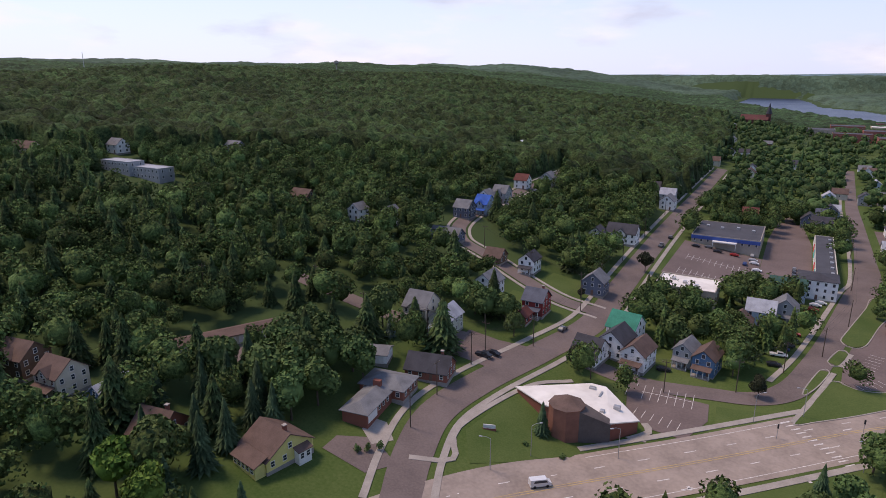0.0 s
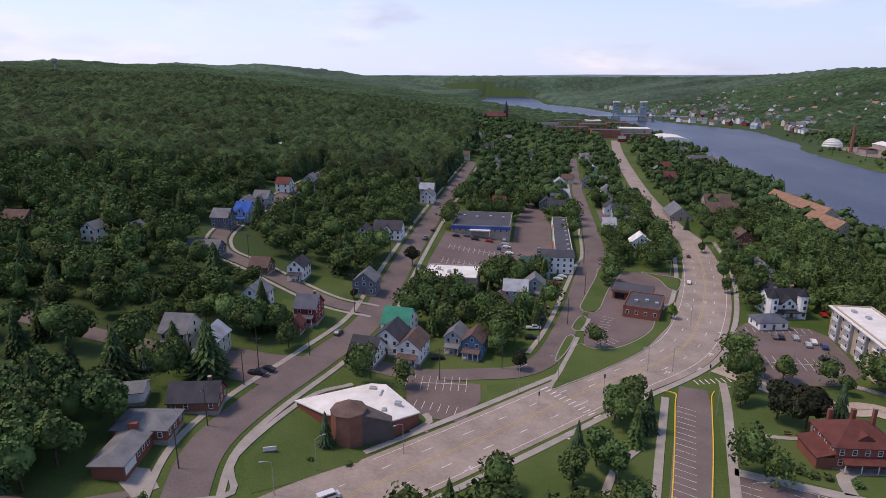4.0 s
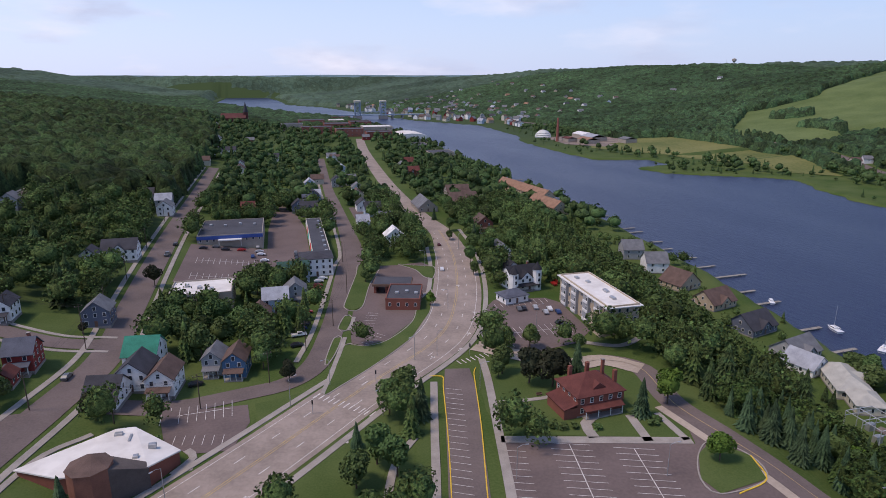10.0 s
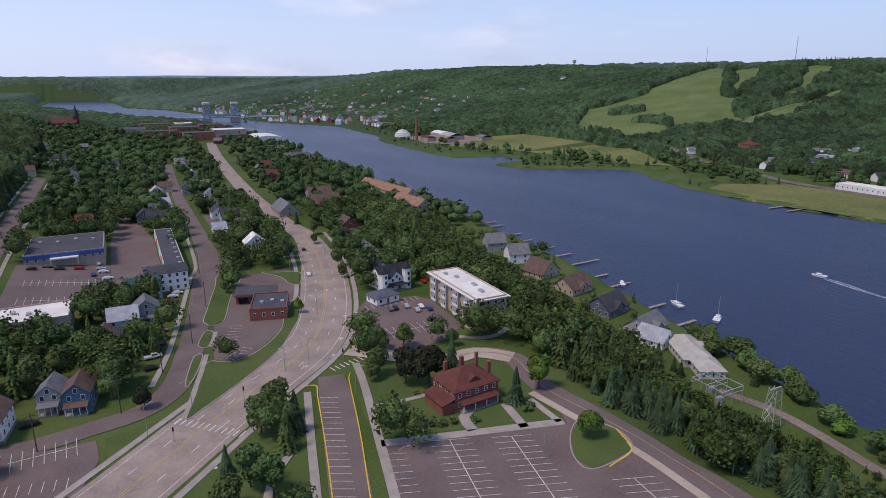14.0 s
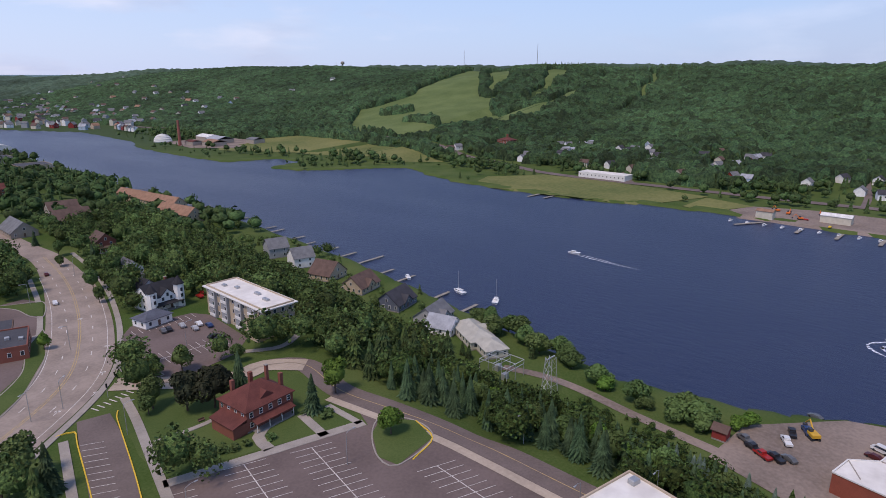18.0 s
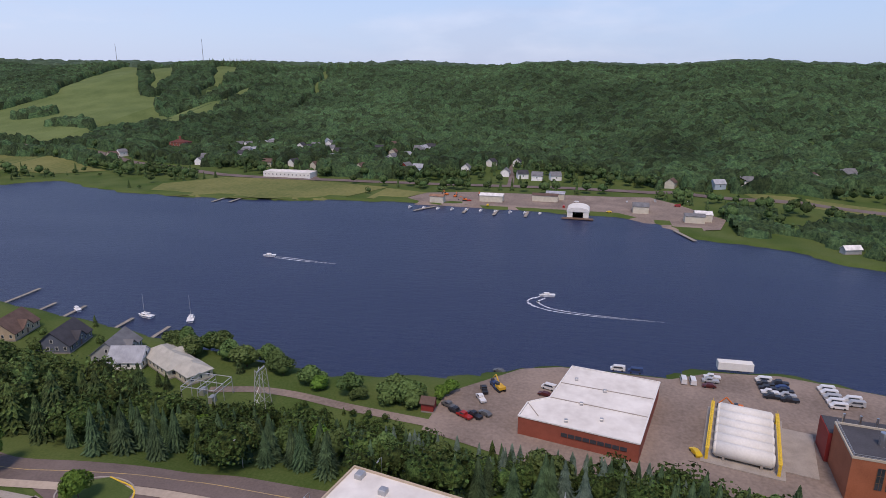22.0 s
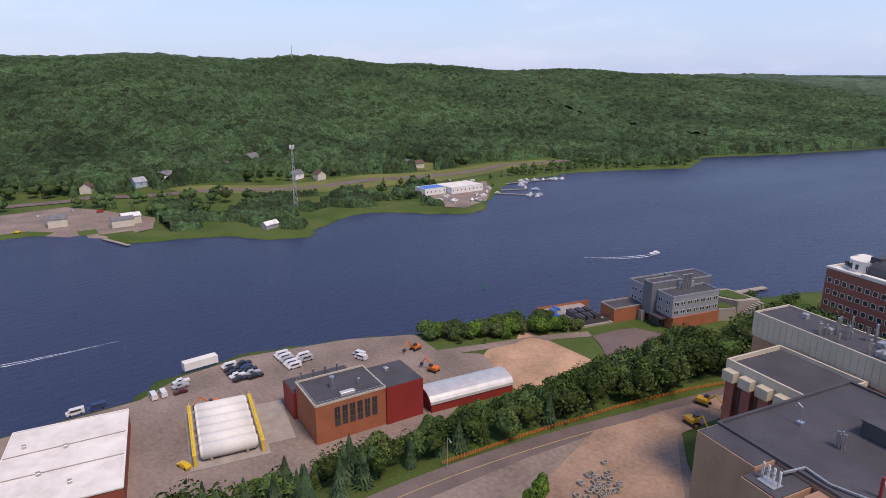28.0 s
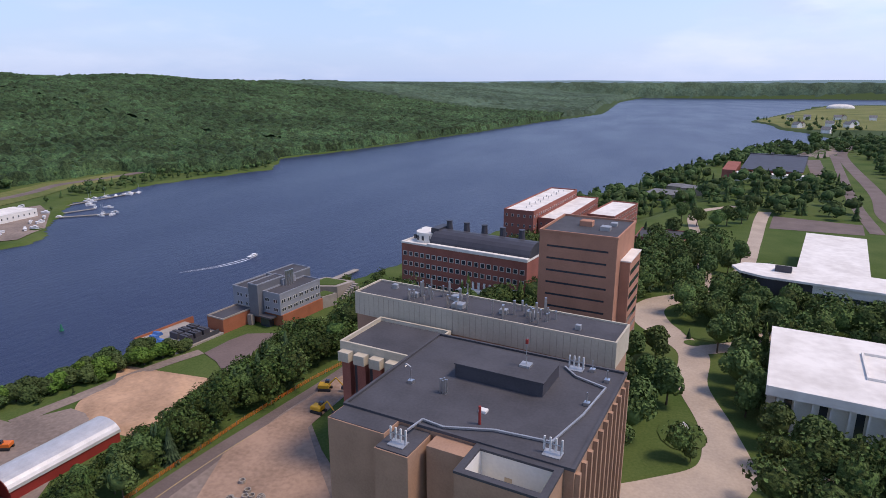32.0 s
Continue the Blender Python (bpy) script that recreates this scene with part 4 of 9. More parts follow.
def block_house(name, x0, x1, y0, y1, h, wall, roof, label, category, z=None, bays_x=0, bays_y=0, st=1, parapet=0.5, rz=0):
    """A flat-roofed building: walls, roof, parapet and rows of windows."""
    w, d = x1 - x0, y1 - y0
    b = thing(name, label, category, (x0 + x1) / 2, (y0 + y1) / 2, z, rz)
    block_rect(x0, x1, y0, y1, 2)
    part("wall", MB().box(-w / 2, w / 2, -d / 2, d / 2, -4, h), wall, b)
    part("roof", MB().box(-w / 2 + 0.3, w / 2 - 0.3, -d / 2 + 0.3, d / 2 - 0.3, h, h + 0.06), roof, b)
    t = 0.32
    mb = MB().box(-w / 2 - 0.05, w / 2 + 0.05, -d / 2 - 0.05, -d / 2 + t, h, h + parapet).box(-w / 2 - 0.05, w / 2 + 0.05, d / 2 - t, d / 2 + 0.05, h, h + parapet)
    mb.box(-w / 2 - 0.05, -w / 2 + t, -d / 2 + t, d / 2 - t, h, h + parapet).box(w / 2 - t, w / 2 + 0.05, -d / 2 + t, d / 2 - t, h, h + parapet)
    part("parapet", mb, roof if name == "warehouse" else M["trim"] if wall in (M["trim"],) else wall, b)
    for s in range(st):
        zc = h / st * (s + 0.55)
        for i in range(bays_x):
            px = -w / 2 + w * (i + 0.5) / bays_x
            window(b, px, -d / 2 - 0.02, zc, 0)
            window(b, px, d / 2 + 0.02, zc, 180)
        for i in range(bays_y):
            py = -d / 2 + d * (i + 0.5) / bays_y
            window(b, w / 2 + 0.02, py, zc, 90)
            window(b, -w / 2 - 0.02, py, zc, -90)
    return b


def roof_box(x, y, z, sx, sy, sz, parent, material, name="roof_unit"):
    return part(name, MB().chest(x - sx / 2, x + sx / 2, y - sy / 2, y + sy / 2, z, z + sz, min(sx, sy, sz) * 0.12), material, parent)


M["membrane"] = mat("white_roof_membrane", (0.70, 0.68, 0.64), 0.8, 0.25, 0.10, 0.35, 0.05, col2=(0.60, 0.57, 0.53))
M["tar"] = mat("dark_roof_membrane", (0.070, 0.070, 0.080), 0.75, 0.25, 0.15, 2.0, 0.15)
M["metal"] = mat("galvanised_metal", (0.45, 0.46, 0.47), 0.45, 0.2, 0.6, 6.0, 0.05, 0.6)
M["stainless"] = plain("stainless_pipe", (0.60, 0.61, 0.62), 0.3, 0.9)

# flats: three storeys, white roof
fl = block_house("apartment_block", 111, 124, 199, 239, 11.2, M["w_tan"], M["membrane"], "three-storey tan apartment block with a white flat roof", "apartment block", None, 4, 11, 3)
part("roof_overhang", MB().box(-7.6, 7.6, -21, 21, 10.8, 11.15), M["trim"], fl)
for sy in (-14, -5, 5, 14):
    bo = part("bay", MB().box(-7.6, -6.4, sy - 2.2, sy + 2.2, 0, 10.6), M["w_gray"], fl)
    for s in range(3):
        part("rail", MB().box(-7.9, -7.65, sy - 2.0, sy + 2.0, 0.6 + 3.6 * s, 1.6 + 3.6 * s), M["trim"], bo)
    for s in range(3):
        window(fl, -7.64, sy - 1, 2.4 + 3.6 * s, -90)
part("stair_tower", MB().box(-9.3, -6.6, -20.5, -13.5, 0, 7.5), M["w_tan"], fl)
for i, (rx, ry) in enumerate(((0, 8), (1.5, -4), (-2, 14), (0, -12))):
    roof_box(rx, ry, 11.26, 1.4, 2.0 + i % 2, 0.8, fl, M["metal"])
# store with a blue fascia
sto = block_house("store", -47, -13, 355, 394, 5.5, M["w_stone"], M["tar"], "long low store with a dark roof and blue fascia", "store", 19, 10, 4, 1, 0.4)
part("fascia", MB().box(-17.1, 17.1, -20.0, -19.52, 3.6, 5.4), plain("blue_fascia", (0.03, 0.08, 0.30), 0.5), sto)
part("canopy", MB().box(-6, 6, -23, -20.02, 3.2, 3.7).box(-5.8, -5.5, -22.8, -22.5, 0, 3.2).box(5.5, 5.8, -22.8, -22.5, 0, 3.2), M["trim"], sto)
for i in range(4):
    roof_box(-12 + 8 * i, 6 - 3 * (i % 2), 5.56, 1.6, 2.2, 1.0, sto, M["metal"])
# flat white-roofed shop
wf = block_house("shop", -47, -23, 259, 278, 5.5, M["w_stone"], M["membrane"], "small flat-roofed shop with a white roof", "shop", 18.0, 5, 4, 1, 0.6)
for i in range(3):
    roof_box(-6 + 5 * i, 2 - 3 * i, 5.56, 1.5, 1.8, 1.0, wf, M["metal"])
# three-storey white block and the terrace behind it
w3 = house(13, 305, 0, 15, 14, 3, "x", "white", "dark", "h", "three-storey white wooden house with a dark hip roof", rise=2.5)
row = block_house("terrace", 12, 21, 316, 400, 6.4, M["w_cream"], M["tar"], "long terrace with a dark flat roof and bright gables", "terrace", 15, 0, 22, 2, 0.3)
for i in range(8):
    roof_box(2.5, -38 + 10.0 * i, 6.46, 1.4, 1.8, 0.9, row, M["metal"])
for i in range(6):
    part("gable_panel", MB().along([(-40 + 13 * i, 4.0), (-33 + 13 * i, 4.0), (-36.5 + 13 * i, 7.6)], "x", -5.0, -4.6), plain("gable_paint_%s" % "abc"[i % 3], ((0.05, 0.40, 0.34), (0.55, 0.06, 0.06), (0.6, 0.6, 0.58))[i % 3], 0.6), row)
# bank with a drive-in canopy
bk = block_house("bank", 39.5, 53.5, 243.5, 262.5, 4.6, M["w_brick"], M["tar"], "low brick bank with a dark flat roof", "bank", None, 4, 4, 1, 0.5, -16)
part("canopy", MB().box(-15, 2, 9.54, 21, 3.6, 4.6), M["w_brown"], bk, "broad brown drive-in canopy")
part("canopy_roof", MB().box(-14.7, 1.7, 9.84, 20.7, 4.6, 4.68), M["tar"], bk)
for px in (-14, -9, -4, 1):
    part("pier", MB().box(px - 0.5, px + 0.5, 11, 19.6, 0, 3.6), M["w_brick"], bk)
for k in range(3):
    roof_box(-3 + 4 * k, -2 + 2 * (k % 2), 4.66, 1.4, 1.6, 0.8, bk, M["metal"])

# white mansion with two capped turrets
mn = house(101, 260, 8, 14, 12, 2, "x", "white", "black", "pgc", "large white mansion with dark roofs and two turrets", rise=4.2)
for tx, ty, th_ in ((-6.4, -6.2, 8.8), (5.2, -6.2, 9.6)):
    tu = part("turret", MB().prism([(tx + 2.0 * math.cos(k * math.pi / 4), ty + 2.0 * math.sin(k * math.pi / 4)) for k in range(8)], 0, th_), M["w_white"], mn)
    part("turret_cap", MB().tube((tx, ty, th_), (tx, ty, th_ + 3.4), 2.4, 0.05, 8), M["r_black"], tu)
    for s_ in (2.2, 5.0, 7.4):
        part("turret_window", MB().box(tx - 0.45, tx + 0.45, ty - 2.06, ty - 1.84, s_ - 0.7, s_ + 0.7), M["glass"], tu)
part("rear_wing", MB().along([(-4, -1), (4, -1), (4, 7), (0, 10), (-4, 7)], "y", 6.02, 11), M["w_white"], mn)
part("rear_wing_roof", gable(MB(), 8, 5.4, 7, 3.0, "y"), M["r_black"], mn).location = (0, 8.6, 0)
# long motel and boathouses by the shore
for x, y, l in ((212, 560, 44), (217, 520, 46), (207, 470, 40)):
    m = house(x, y, 8, 13, l, 2, "y", "tan", "terra", "", "long tan motel with a terracotta roof")
# church: brick round hall, white folded roof
ch = thing("church", "modern brick church with a white folded roof", "church", -42, 152, 15.0, 0)
block_rect(-66, -26, 138, 167, 1)
CH = [(-22, 1.5), (-10.5, -6), (1, -8), (8, -5.7), (13.7, 2.5), (1.5, 13.5), (-3, 13.5)]
CT = [4.6, 5.6, 6.6, 5.2, 3.4, 5.2, 5.2]
part("wall", MB().prism([(x * 0.97, y * 0.97) for x, y in CH], -2, CT), M["w_brick"], ch, "brown brick wall")
part("roof", MB().prism(CH, CT, [v + 0.35 for v in CT]), M["membrane"], ch, "white membrane roof")
OCT = [(-3.2 + 4.7 * math.cos(a * math.pi / 4 + 0.3), -8 + 4.7 * math.sin(a * math.pi / 4 + 0.3)) for a in range(8)]
part("round_hall", MB().prism(OCT, -2, 9.4), mat("red_brick", (0.235, 0.105, 0.075), 0.9, 0.2, 0.4, 4.0, 0.2), ch, "tall faceted red brick hall")
mb = MB().add([(-3.2 + (x + 3.2) * 1.05, -8 + (y + 8) * 1.05, 9.4) for x, y in OCT] + [(-3.0, -6.2, 11.0)], [(k, (k + 1) % 8, 8) for k in range(8)] + [tuple(range(7, -1, -1))])
part("hall_roof", mb, M["r_brown"], ch)
part("sloped_roof", MB().prism([(0.8, -10.2), (8.2, -6.2), (7.2, -3.6), (-1.5, -3.2)], [-2, -2, -2, -2], [9.0, 5.4, 5.6, 8.6]), mat("slate_cladding", (0.115, 0.095, 0.088), 0.85, 0.2, 0.4, 3.0, 0.2), ch, "grey-brown sloping side wall and roof")
part("steps", MB().box(13.2, 16.4, -1.2, 1.4, -0.6, 0.1).box(14.2, 16.4, -1.2, 1.4, -0.8, -0.3), M["concrete"], ch)
for rx, ry, sx in ((-1.6, 10.2, 1.9), (4.5, -1.2, 1.2), (7.4, 3.0, 1.8)):
    roof_box(rx, ry, 5.2, sx, 1.2, 1.1, ch, M["metal"])
part("roof_duct", MB().box(1.2, 1.7, 6.4, 9.6, 5.3, 5.9), M["metal"], ch)
# the red-roofed brick villa on campus
rv = house(82, 156, 5, 15, 12, 2, "x", "brick", "red", "hpc", "dark brick villa with a broad red hip roof", rise=6.0)
part("wing_roof", MB().add([(-12, -6.5, 3.4), (-7.4, -6.5, 4.6), (-7.4, 4, 4.6), (-12, 4, 3.4), (-12, -6.5, 3.15), (-7.4, -6.5, 4.35), (-7.4, 4, 4.35), (-12, 4, 3.15)], [(0, 1, 2, 3), (7, 6, 5, 4), (0, 4, 5, 1), (1, 5, 6, 2), (2, 6, 7, 3), (3, 7, 4, 0)]), M["r_red"], rv)
part("wing_wall", MB().box(-11.6, -7.52, -6, 3.5, -1, 3.2), M["w_brick"], rv)
for cx, cy in ((6.8, -2), (-4, 4.6), (2, 5)):
    part("chimney", MB().box(cx - 0.5, cx + 0.5, cy - 0.5, cy + 0.5, 5, 10.6), M["w_brick"], rv)
part("dormer", MB().along([(-2, 7), (2, 7), (2, 7.6), (0, 9.0), (-2, 7.6)], "y", -4.9, -1), M["r_red"], rv)
# yellow bungalow with a glazed front porch
block_rect(-95, -66, 70, 124, 0)
yb = house(-98.5, 92, -10, 11, 13, 1, "x", "yellow", "brown", "c", "bright yellow clapboard bungalow with a brown shingle roof", rise=4.0)
fp = part("front_porch", MB().box(-3.6, 5.0, -9.2, -6.52, -2, 2.9), M["w_yellow"], yb)
part("porch_roof", MB().along([(-9.7, 2.85), (-6.0, 4.3), (-6.0, 4.5), (-9.7, 3.05)], "x", -4.1, 5.5), M["r_brown"], fp)
for k in range(5):
    window(yb, -2.8 + 1.65 * k, -9.22, 1.75, 0)
side = part("side_porch", MB().box(5.52, 7.3, 1.0, 4.6, -2, 2.6), M["trim"], yb, "white glazed side porch")
part("porch_roof", MB().along([(5.5, 3.3), (7.7, 2.6), (7.7, 2.78), (5.5, 3.5)], "y", 0.7, 4.9), M["r_brown"], side)
for k in range(2):
    window(yb, 7.32, 1.9 + 1.7 * k, 1.5, 90)
# ranch house: two low hipped wings that meet
rh = house(-93, 130.5, 8, 13.5, 9.5, 1, "x", "brick", "gray", "h", "low brick ranch house with joined grey hip roofs", rise=2.6)
wing = part("wing", MB().box(-4.2, 3.2, -18.5, -4.77, -2, 2.9), M["w_brick"], rh)
part("wing_roof", MB().add([(-4.8, -19.2, 2.9), (3.8, -19.2, 2.9), (3.8, -3, 2.9), (-4.8, -3, 2.9), (-4.8, -19.2, 3.1), (3.8, -19.2, 3.1), (3.8, -3, 3.1), (-4.8, -3, 3.1), (-0.5, -15.5, 4.7), (-0.5, -1.5, 4.7)], [(3, 2, 1, 0), (0, 1, 5, 4), (1, 2, 6, 5), (2, 3, 7, 6), (3, 0, 4, 7), (4, 5, 8), (5, 6, 9, 8), (6, 7, 9), (7, 4, 8, 9)]), M["r_gray"], rh)
part("chimney", MB().box(-1.6, 0.6, -6.4, -5.2, 3, 6.0), M["w_brick"], rh, "broad red brick chimney")
part("garage_door", MB().box(3.2, 3.26, -18, -13.2, 0.1, 2.4), M["trim"], rh)
for k in range(3):
    window(rh, 3.22, -11.8 + 2.3 * k, 1.7, 90)
sh_ = house(-107, 141, 20, 12, 7, 1, "x", "white", "gray", "n", "low white outbuilding with a grey roof behind the houses", "shed", rise=1.2)
part("garage_door", MB().box(2, 5, -3.58, -3.5, 0.4, 2.6), M["trim"], sh_)
# garages in a row
ga = thing("garage_row", "long low row of garages with a brown roof", "garage", -146, 126, None, 63)
block_path([(-155.5, 107), (-136.5, 145)], 14)
part("wall", MB().box(-21, 21, -3.5, 3.5, -3, 2.9), M["w_cream"], ga)
part("roof", gable(MB(), 42, 7, 2.9, 1.0, "x"), M["r_brown"], ga)
for i in range(11):
    part("garage_door", MB().box(-20 + 3.6 * i, -17.2 + 3.6 * i, -3.56, -3.48, 0.1, 2.4), M["trim"], ga)
# apartment blocks on the hill
for x, y in ((-341, 219), (-318, 221)):
    block_house("apartment_block", x - 13, x + 13, y - 5, y + 5, 6.5, M["w_gray"], M["r_lgray"], "two-storey grey apartment block among trees", "apartment block", None, 8, 2, 2, 0.3)
    block_path([(x, y), (x + 30, y - 20)], 24)

site("drive", patch(MB(), [(-150, 108), (-142, 104), (-122, 146), (-131, 152)], 0.12), M["asphalt"], "worn asphalt yard before the garages", "drive")
site("drive", patch(MB(), [(-91.5, 100), (-78, 99), (-74, 106), (-84, 111), (-92, 106)], 0.12), M["asphalt"], "asphalt drive beside the yellow bungalow", "drive")
site("drive", patch(MB(), [(-88.6, 112), (-83, 108.5), (-79.5, 113), (-85, 118), (-88.6, 117.5)], 0.13), M["concrete"], "concrete drive of the ranch house", "drive")

# ---- campus ----
M["brickbrown"] = mat("brown_brick", (0.39, 0.240, 0.165), 0.9, 0.16, 0.2, 3.0, 0.15)
M["brickred"] = mat("dark_red_brick", (0.30, 0.11, 0.085), 0.9, 0.18, 0.2, 3.0, 0.15)
M["brickorange"] = mat("orange_brick", (0.36, 0.125, 0.065), 0.9, 0.18, 0.2, 3.0, 0.15)
M["beige"] = mat("beige_concrete_panels", (0.50, 0.45, 0.36), 0.85, 0.14, 0.15, 2.0, 0.1)
M["whitewall"] = mat("white_panel", (0.72, 0.71, 0.67), 0.7, 0.1, 0.2, 2.0, 0.05)
M["darkmetal"] = mat("dark_metal_roof", (0.075, 0.075, 0.09), 0.5, 0.2, 0.2, 3.0, 0.05, 0.3)
M["graymetal"] = mat("blue_grey_metal_panels", (0.30, 0.32, 0.36), 0.55, 0.12, 0.2, 2.0, 0.05, 0.1)
M["slatepanel"] = mat("slate_grey_panels", (0.16, 0.17, 0.19), 0.6, 0.12, 0.2, 2.0, 0.05, 0.1)
M["tarpblue"] = mat("blue_tarpaulin", (0.06, 0.16, 0.42), 0.5, 0.2, 0.4, 2.0, 0.05)
M["redsteel"] = mat("red_painted_metal", (0.28, 0.035, 0.03), 0.6, 0.15, 0.2, 2.0, 0.05)
M["silver"] = mat("silver_sheet_metal", (0.60, 0.60, 0.60), 0.4, 0.15, 0.3, 3.0, 0.05, 0.4)


def rim(mb, x0, x1, y0, y1, z, h=0.7, t=0.5):
    mb.box(x0, x1, y0, y0 + t, z, z + h).box(x0, x1, y1 - t, y1, z, z + h)
    return mb.box(x0, x0 + t, y0 + t, y1 - t, z, z + h).box(x1 - t, x1, y0 + t, y1 - t, z, z + h)


def antenna_group(parent, x, y, z):
    g = part("antenna_frame", MB().box(x - 1.4, x + 1.4, y - 1.0, y + 1.0, z, z + 0.15).tube((x - 1.2, y, z), (x - 1.2, y, z + 2.4), 0.06).tube((x + 1.2, y, z), (x + 1.2, y, z + 2.4), 0.06).tube((x, y - 0.8, z), (x, y, z + 2.2), 0.06).box(x - 1.4, x + 1.4, y - 0.05, y + 0.05, z + 1.6, z + 1.72), M["metal"], parent)
    for i in range(4):
        part("antenna_panel", MB().chest(x - 1.5 + 0.9 * i, x - 1.2 + 0.9 * i, y - 0.2, y + 0.0, z + 0.5, z + 2.7, 0.05), M["trim"], g)


# the big brown hall right under the path
ee = thing("engineering_hall", "large windowless brown brick hall with a dark flat roof", "university hall", 38.2, -85.3, 15, -11.8)
block_rect(10, 68, -114, -62, 3)
part("wall", MB().box(-20, 20, -19, 15, -6, 33.9), M["brickbrown"], ee)
part("stair_block", MB().box(3, 8.98, 15.02, 22.4, -6, 33.2), M["brickbrown"], ee)
part("stair_roof", MB().box(3.2, 8.8, 15.2, 22.2, 33.2, 33.4), M["tar"], ee)
part("corner_block", MB().box(9, 20, 15.02, 19.6, -6, 33.9), M["brickbrown"], ee)
part("shaft", MB().box(-4.4, 2, 15.02, 18.5, -6, 33.4), M["brickbrown"], ee)
part("roof", MB().box(-19.6, 19.6, -18.6, 14.98, 33.9, 34.0), M["tar"], ee, "dark membrane roof")
part("roof_edge", rim(MB(), -20.15, 20.15, -19.15, 15.2, 33.9, 0.5), M["tar"], ee)
pit = part("light_court", rim(MB(), -18, -5.5, 15.22, 22.5, 20, 13.7, 0.5), M["whitewall"], ee, "open roof court with white inner walls")
part("court_floor", MB().box(-17.5, -6, 15.7, 22, 24, 28.0), M["w_cream"], pit)
part("court_shell", rim(MB(), -18.5, -5.0, 15.21, 23.0, -6, 39.7, 0.49), M["brickbrown"], pit)
part("court_coping", rim(MB(), -18.6, -4.9, 15.21, 23.1, 33.72, 0.4, 1.1), M["tar"], pit)
part("court_door", MB().box(-11, -9.8, 15.7, 15.78, 28, 30.1), M["w_tan"], pit)
for i in range(11):
    part("fin", MB().box(-20.75, -20.02, -18.3 + 3.2 * i, -17.5 + 3.2 * i, -6, 33.2), M["brickbrown"], ee)
pt = part("penthouse", MB().box(-9, 8, -12, -3, 34.0, 36.6), M["darkmetal"], ee, "low dark roof penthouse")
part("penthouse_roof", MB().box(-9.2, 8.2, -12.2, -2.8, 36.6, 36.8), M["tar"], pt)
part("corner_roof", MB().box(9.2, 19.8, 15.22, 19.4, 33.9, 34.0), M["tar"], ee)
antenna_group(ee, 6, 20.2, 33.45)
antenna_group(ee, -16, 12.5, 34.0)
antenna_group(ee, -11, -16.5, 34.0)
tray = [(6, 17.5), (5.5, 13.5), (1.5, 14), (-6, 11), (-15, 10), (-17, 0), (-18, -11), (-12, -13), (-9, -16)]
for a, b in zip(tray, tray[1:]):
    part("cable_tray", MB().tube((*a, 34.35), (*b, 34.35), 0.22, n=4), M["metal"], ee)
for i in range(6):
    part("vent_pipe", MB().tube((7.5 - 0.5 * (i % 3), 3.2 + 0.6 * (i // 3), 34), (7.5 - 0.5 * (i % 3), 3.2 + 0.6 * (i // 3), 36.5 + 0.3 * (i % 2)), 0.16, n=6), M["stainless"], ee)
part("gooseneck", MB().tube((14, 3, 34), (14, 3, 37.2), 0.1).tube((14, 3, 37.2), (14.9, 3, 37.6), 0.1).tube((14.9, 3, 37.6), (15.2, 3, 37.0), 0.14).box(13.5, 14.5, 2.5, 3.5, 34, 34.6), M["stainless"], ee)
part("red_pipe", MB().tube((-3, 10, 34), (-3, 10, 37.2), 0.24), M["redsteel"], ee)
part("hatch", MB().chest(-2.6, -1.2, 5.6, 6.8, 34, 34.5, 0.08), M["trim"], ee)
ms = part("mast", MB().tube((-4, -8, 36.8), (-4, -8, 42.5), 0.09).box(-5, -3, -9, -7, 36.8, 37.2), M["metal"], ee)
part("beacon", MB().tube((-4, -8, 41.2), (-4, -8, 42.0), 0.3), M["redsteel"], ms)
for x, y in ((-16.5, -4), (-17.5, -14), (-14, -17)):
    part("roof_vent", MB().chest(x - 0.5, x + 0.5, y - 0.5, y + 0.5, 34, 34.7, 0.1).tube((x, y, 34.7), (x, y, 36.4), 0.12), M["stainless"], ee)

# the wing with tall brick piers
wi = thing("hall_wing", "brick wing with tall piers and dark recesses", "university hall", 66, -111, 15, -11.5)
part("wall", MB().box(-10, 9, -9, 7, -6, 28), M["brickred"], wi)
part("roof", MB().box(-9.6, 8.6, -8.6, 6.6, 30.0, 30.1), M["tar"], wi)
part("cornice", MB().box(-10.3, 9.3, -9.3, 7.3, 28, 30.0), M["beige"], wi)
part("roof_edge", rim(MB(), -10.3, 9.3, -9.3, 7.3, 30.0, 0.9), M["beige"], wi)
for i in range(5):
    x = 7.0 - 4.1 * i
    pi_ = part("pier", MB().box(x - 1.1, x + 1.1, 7.02, 8.4, -6, 27), M["brickred"], wi)
    part("cap", MB().box(x - 1.4, x + 1.4, 6.9, 9.4, 27.0, 29.2), M["beige"], pi_)
    part("recess", MB().box(x - 2.6, x - 1.5, 7.02, 7.2, -4, 27), M["darkmetal"], wi)

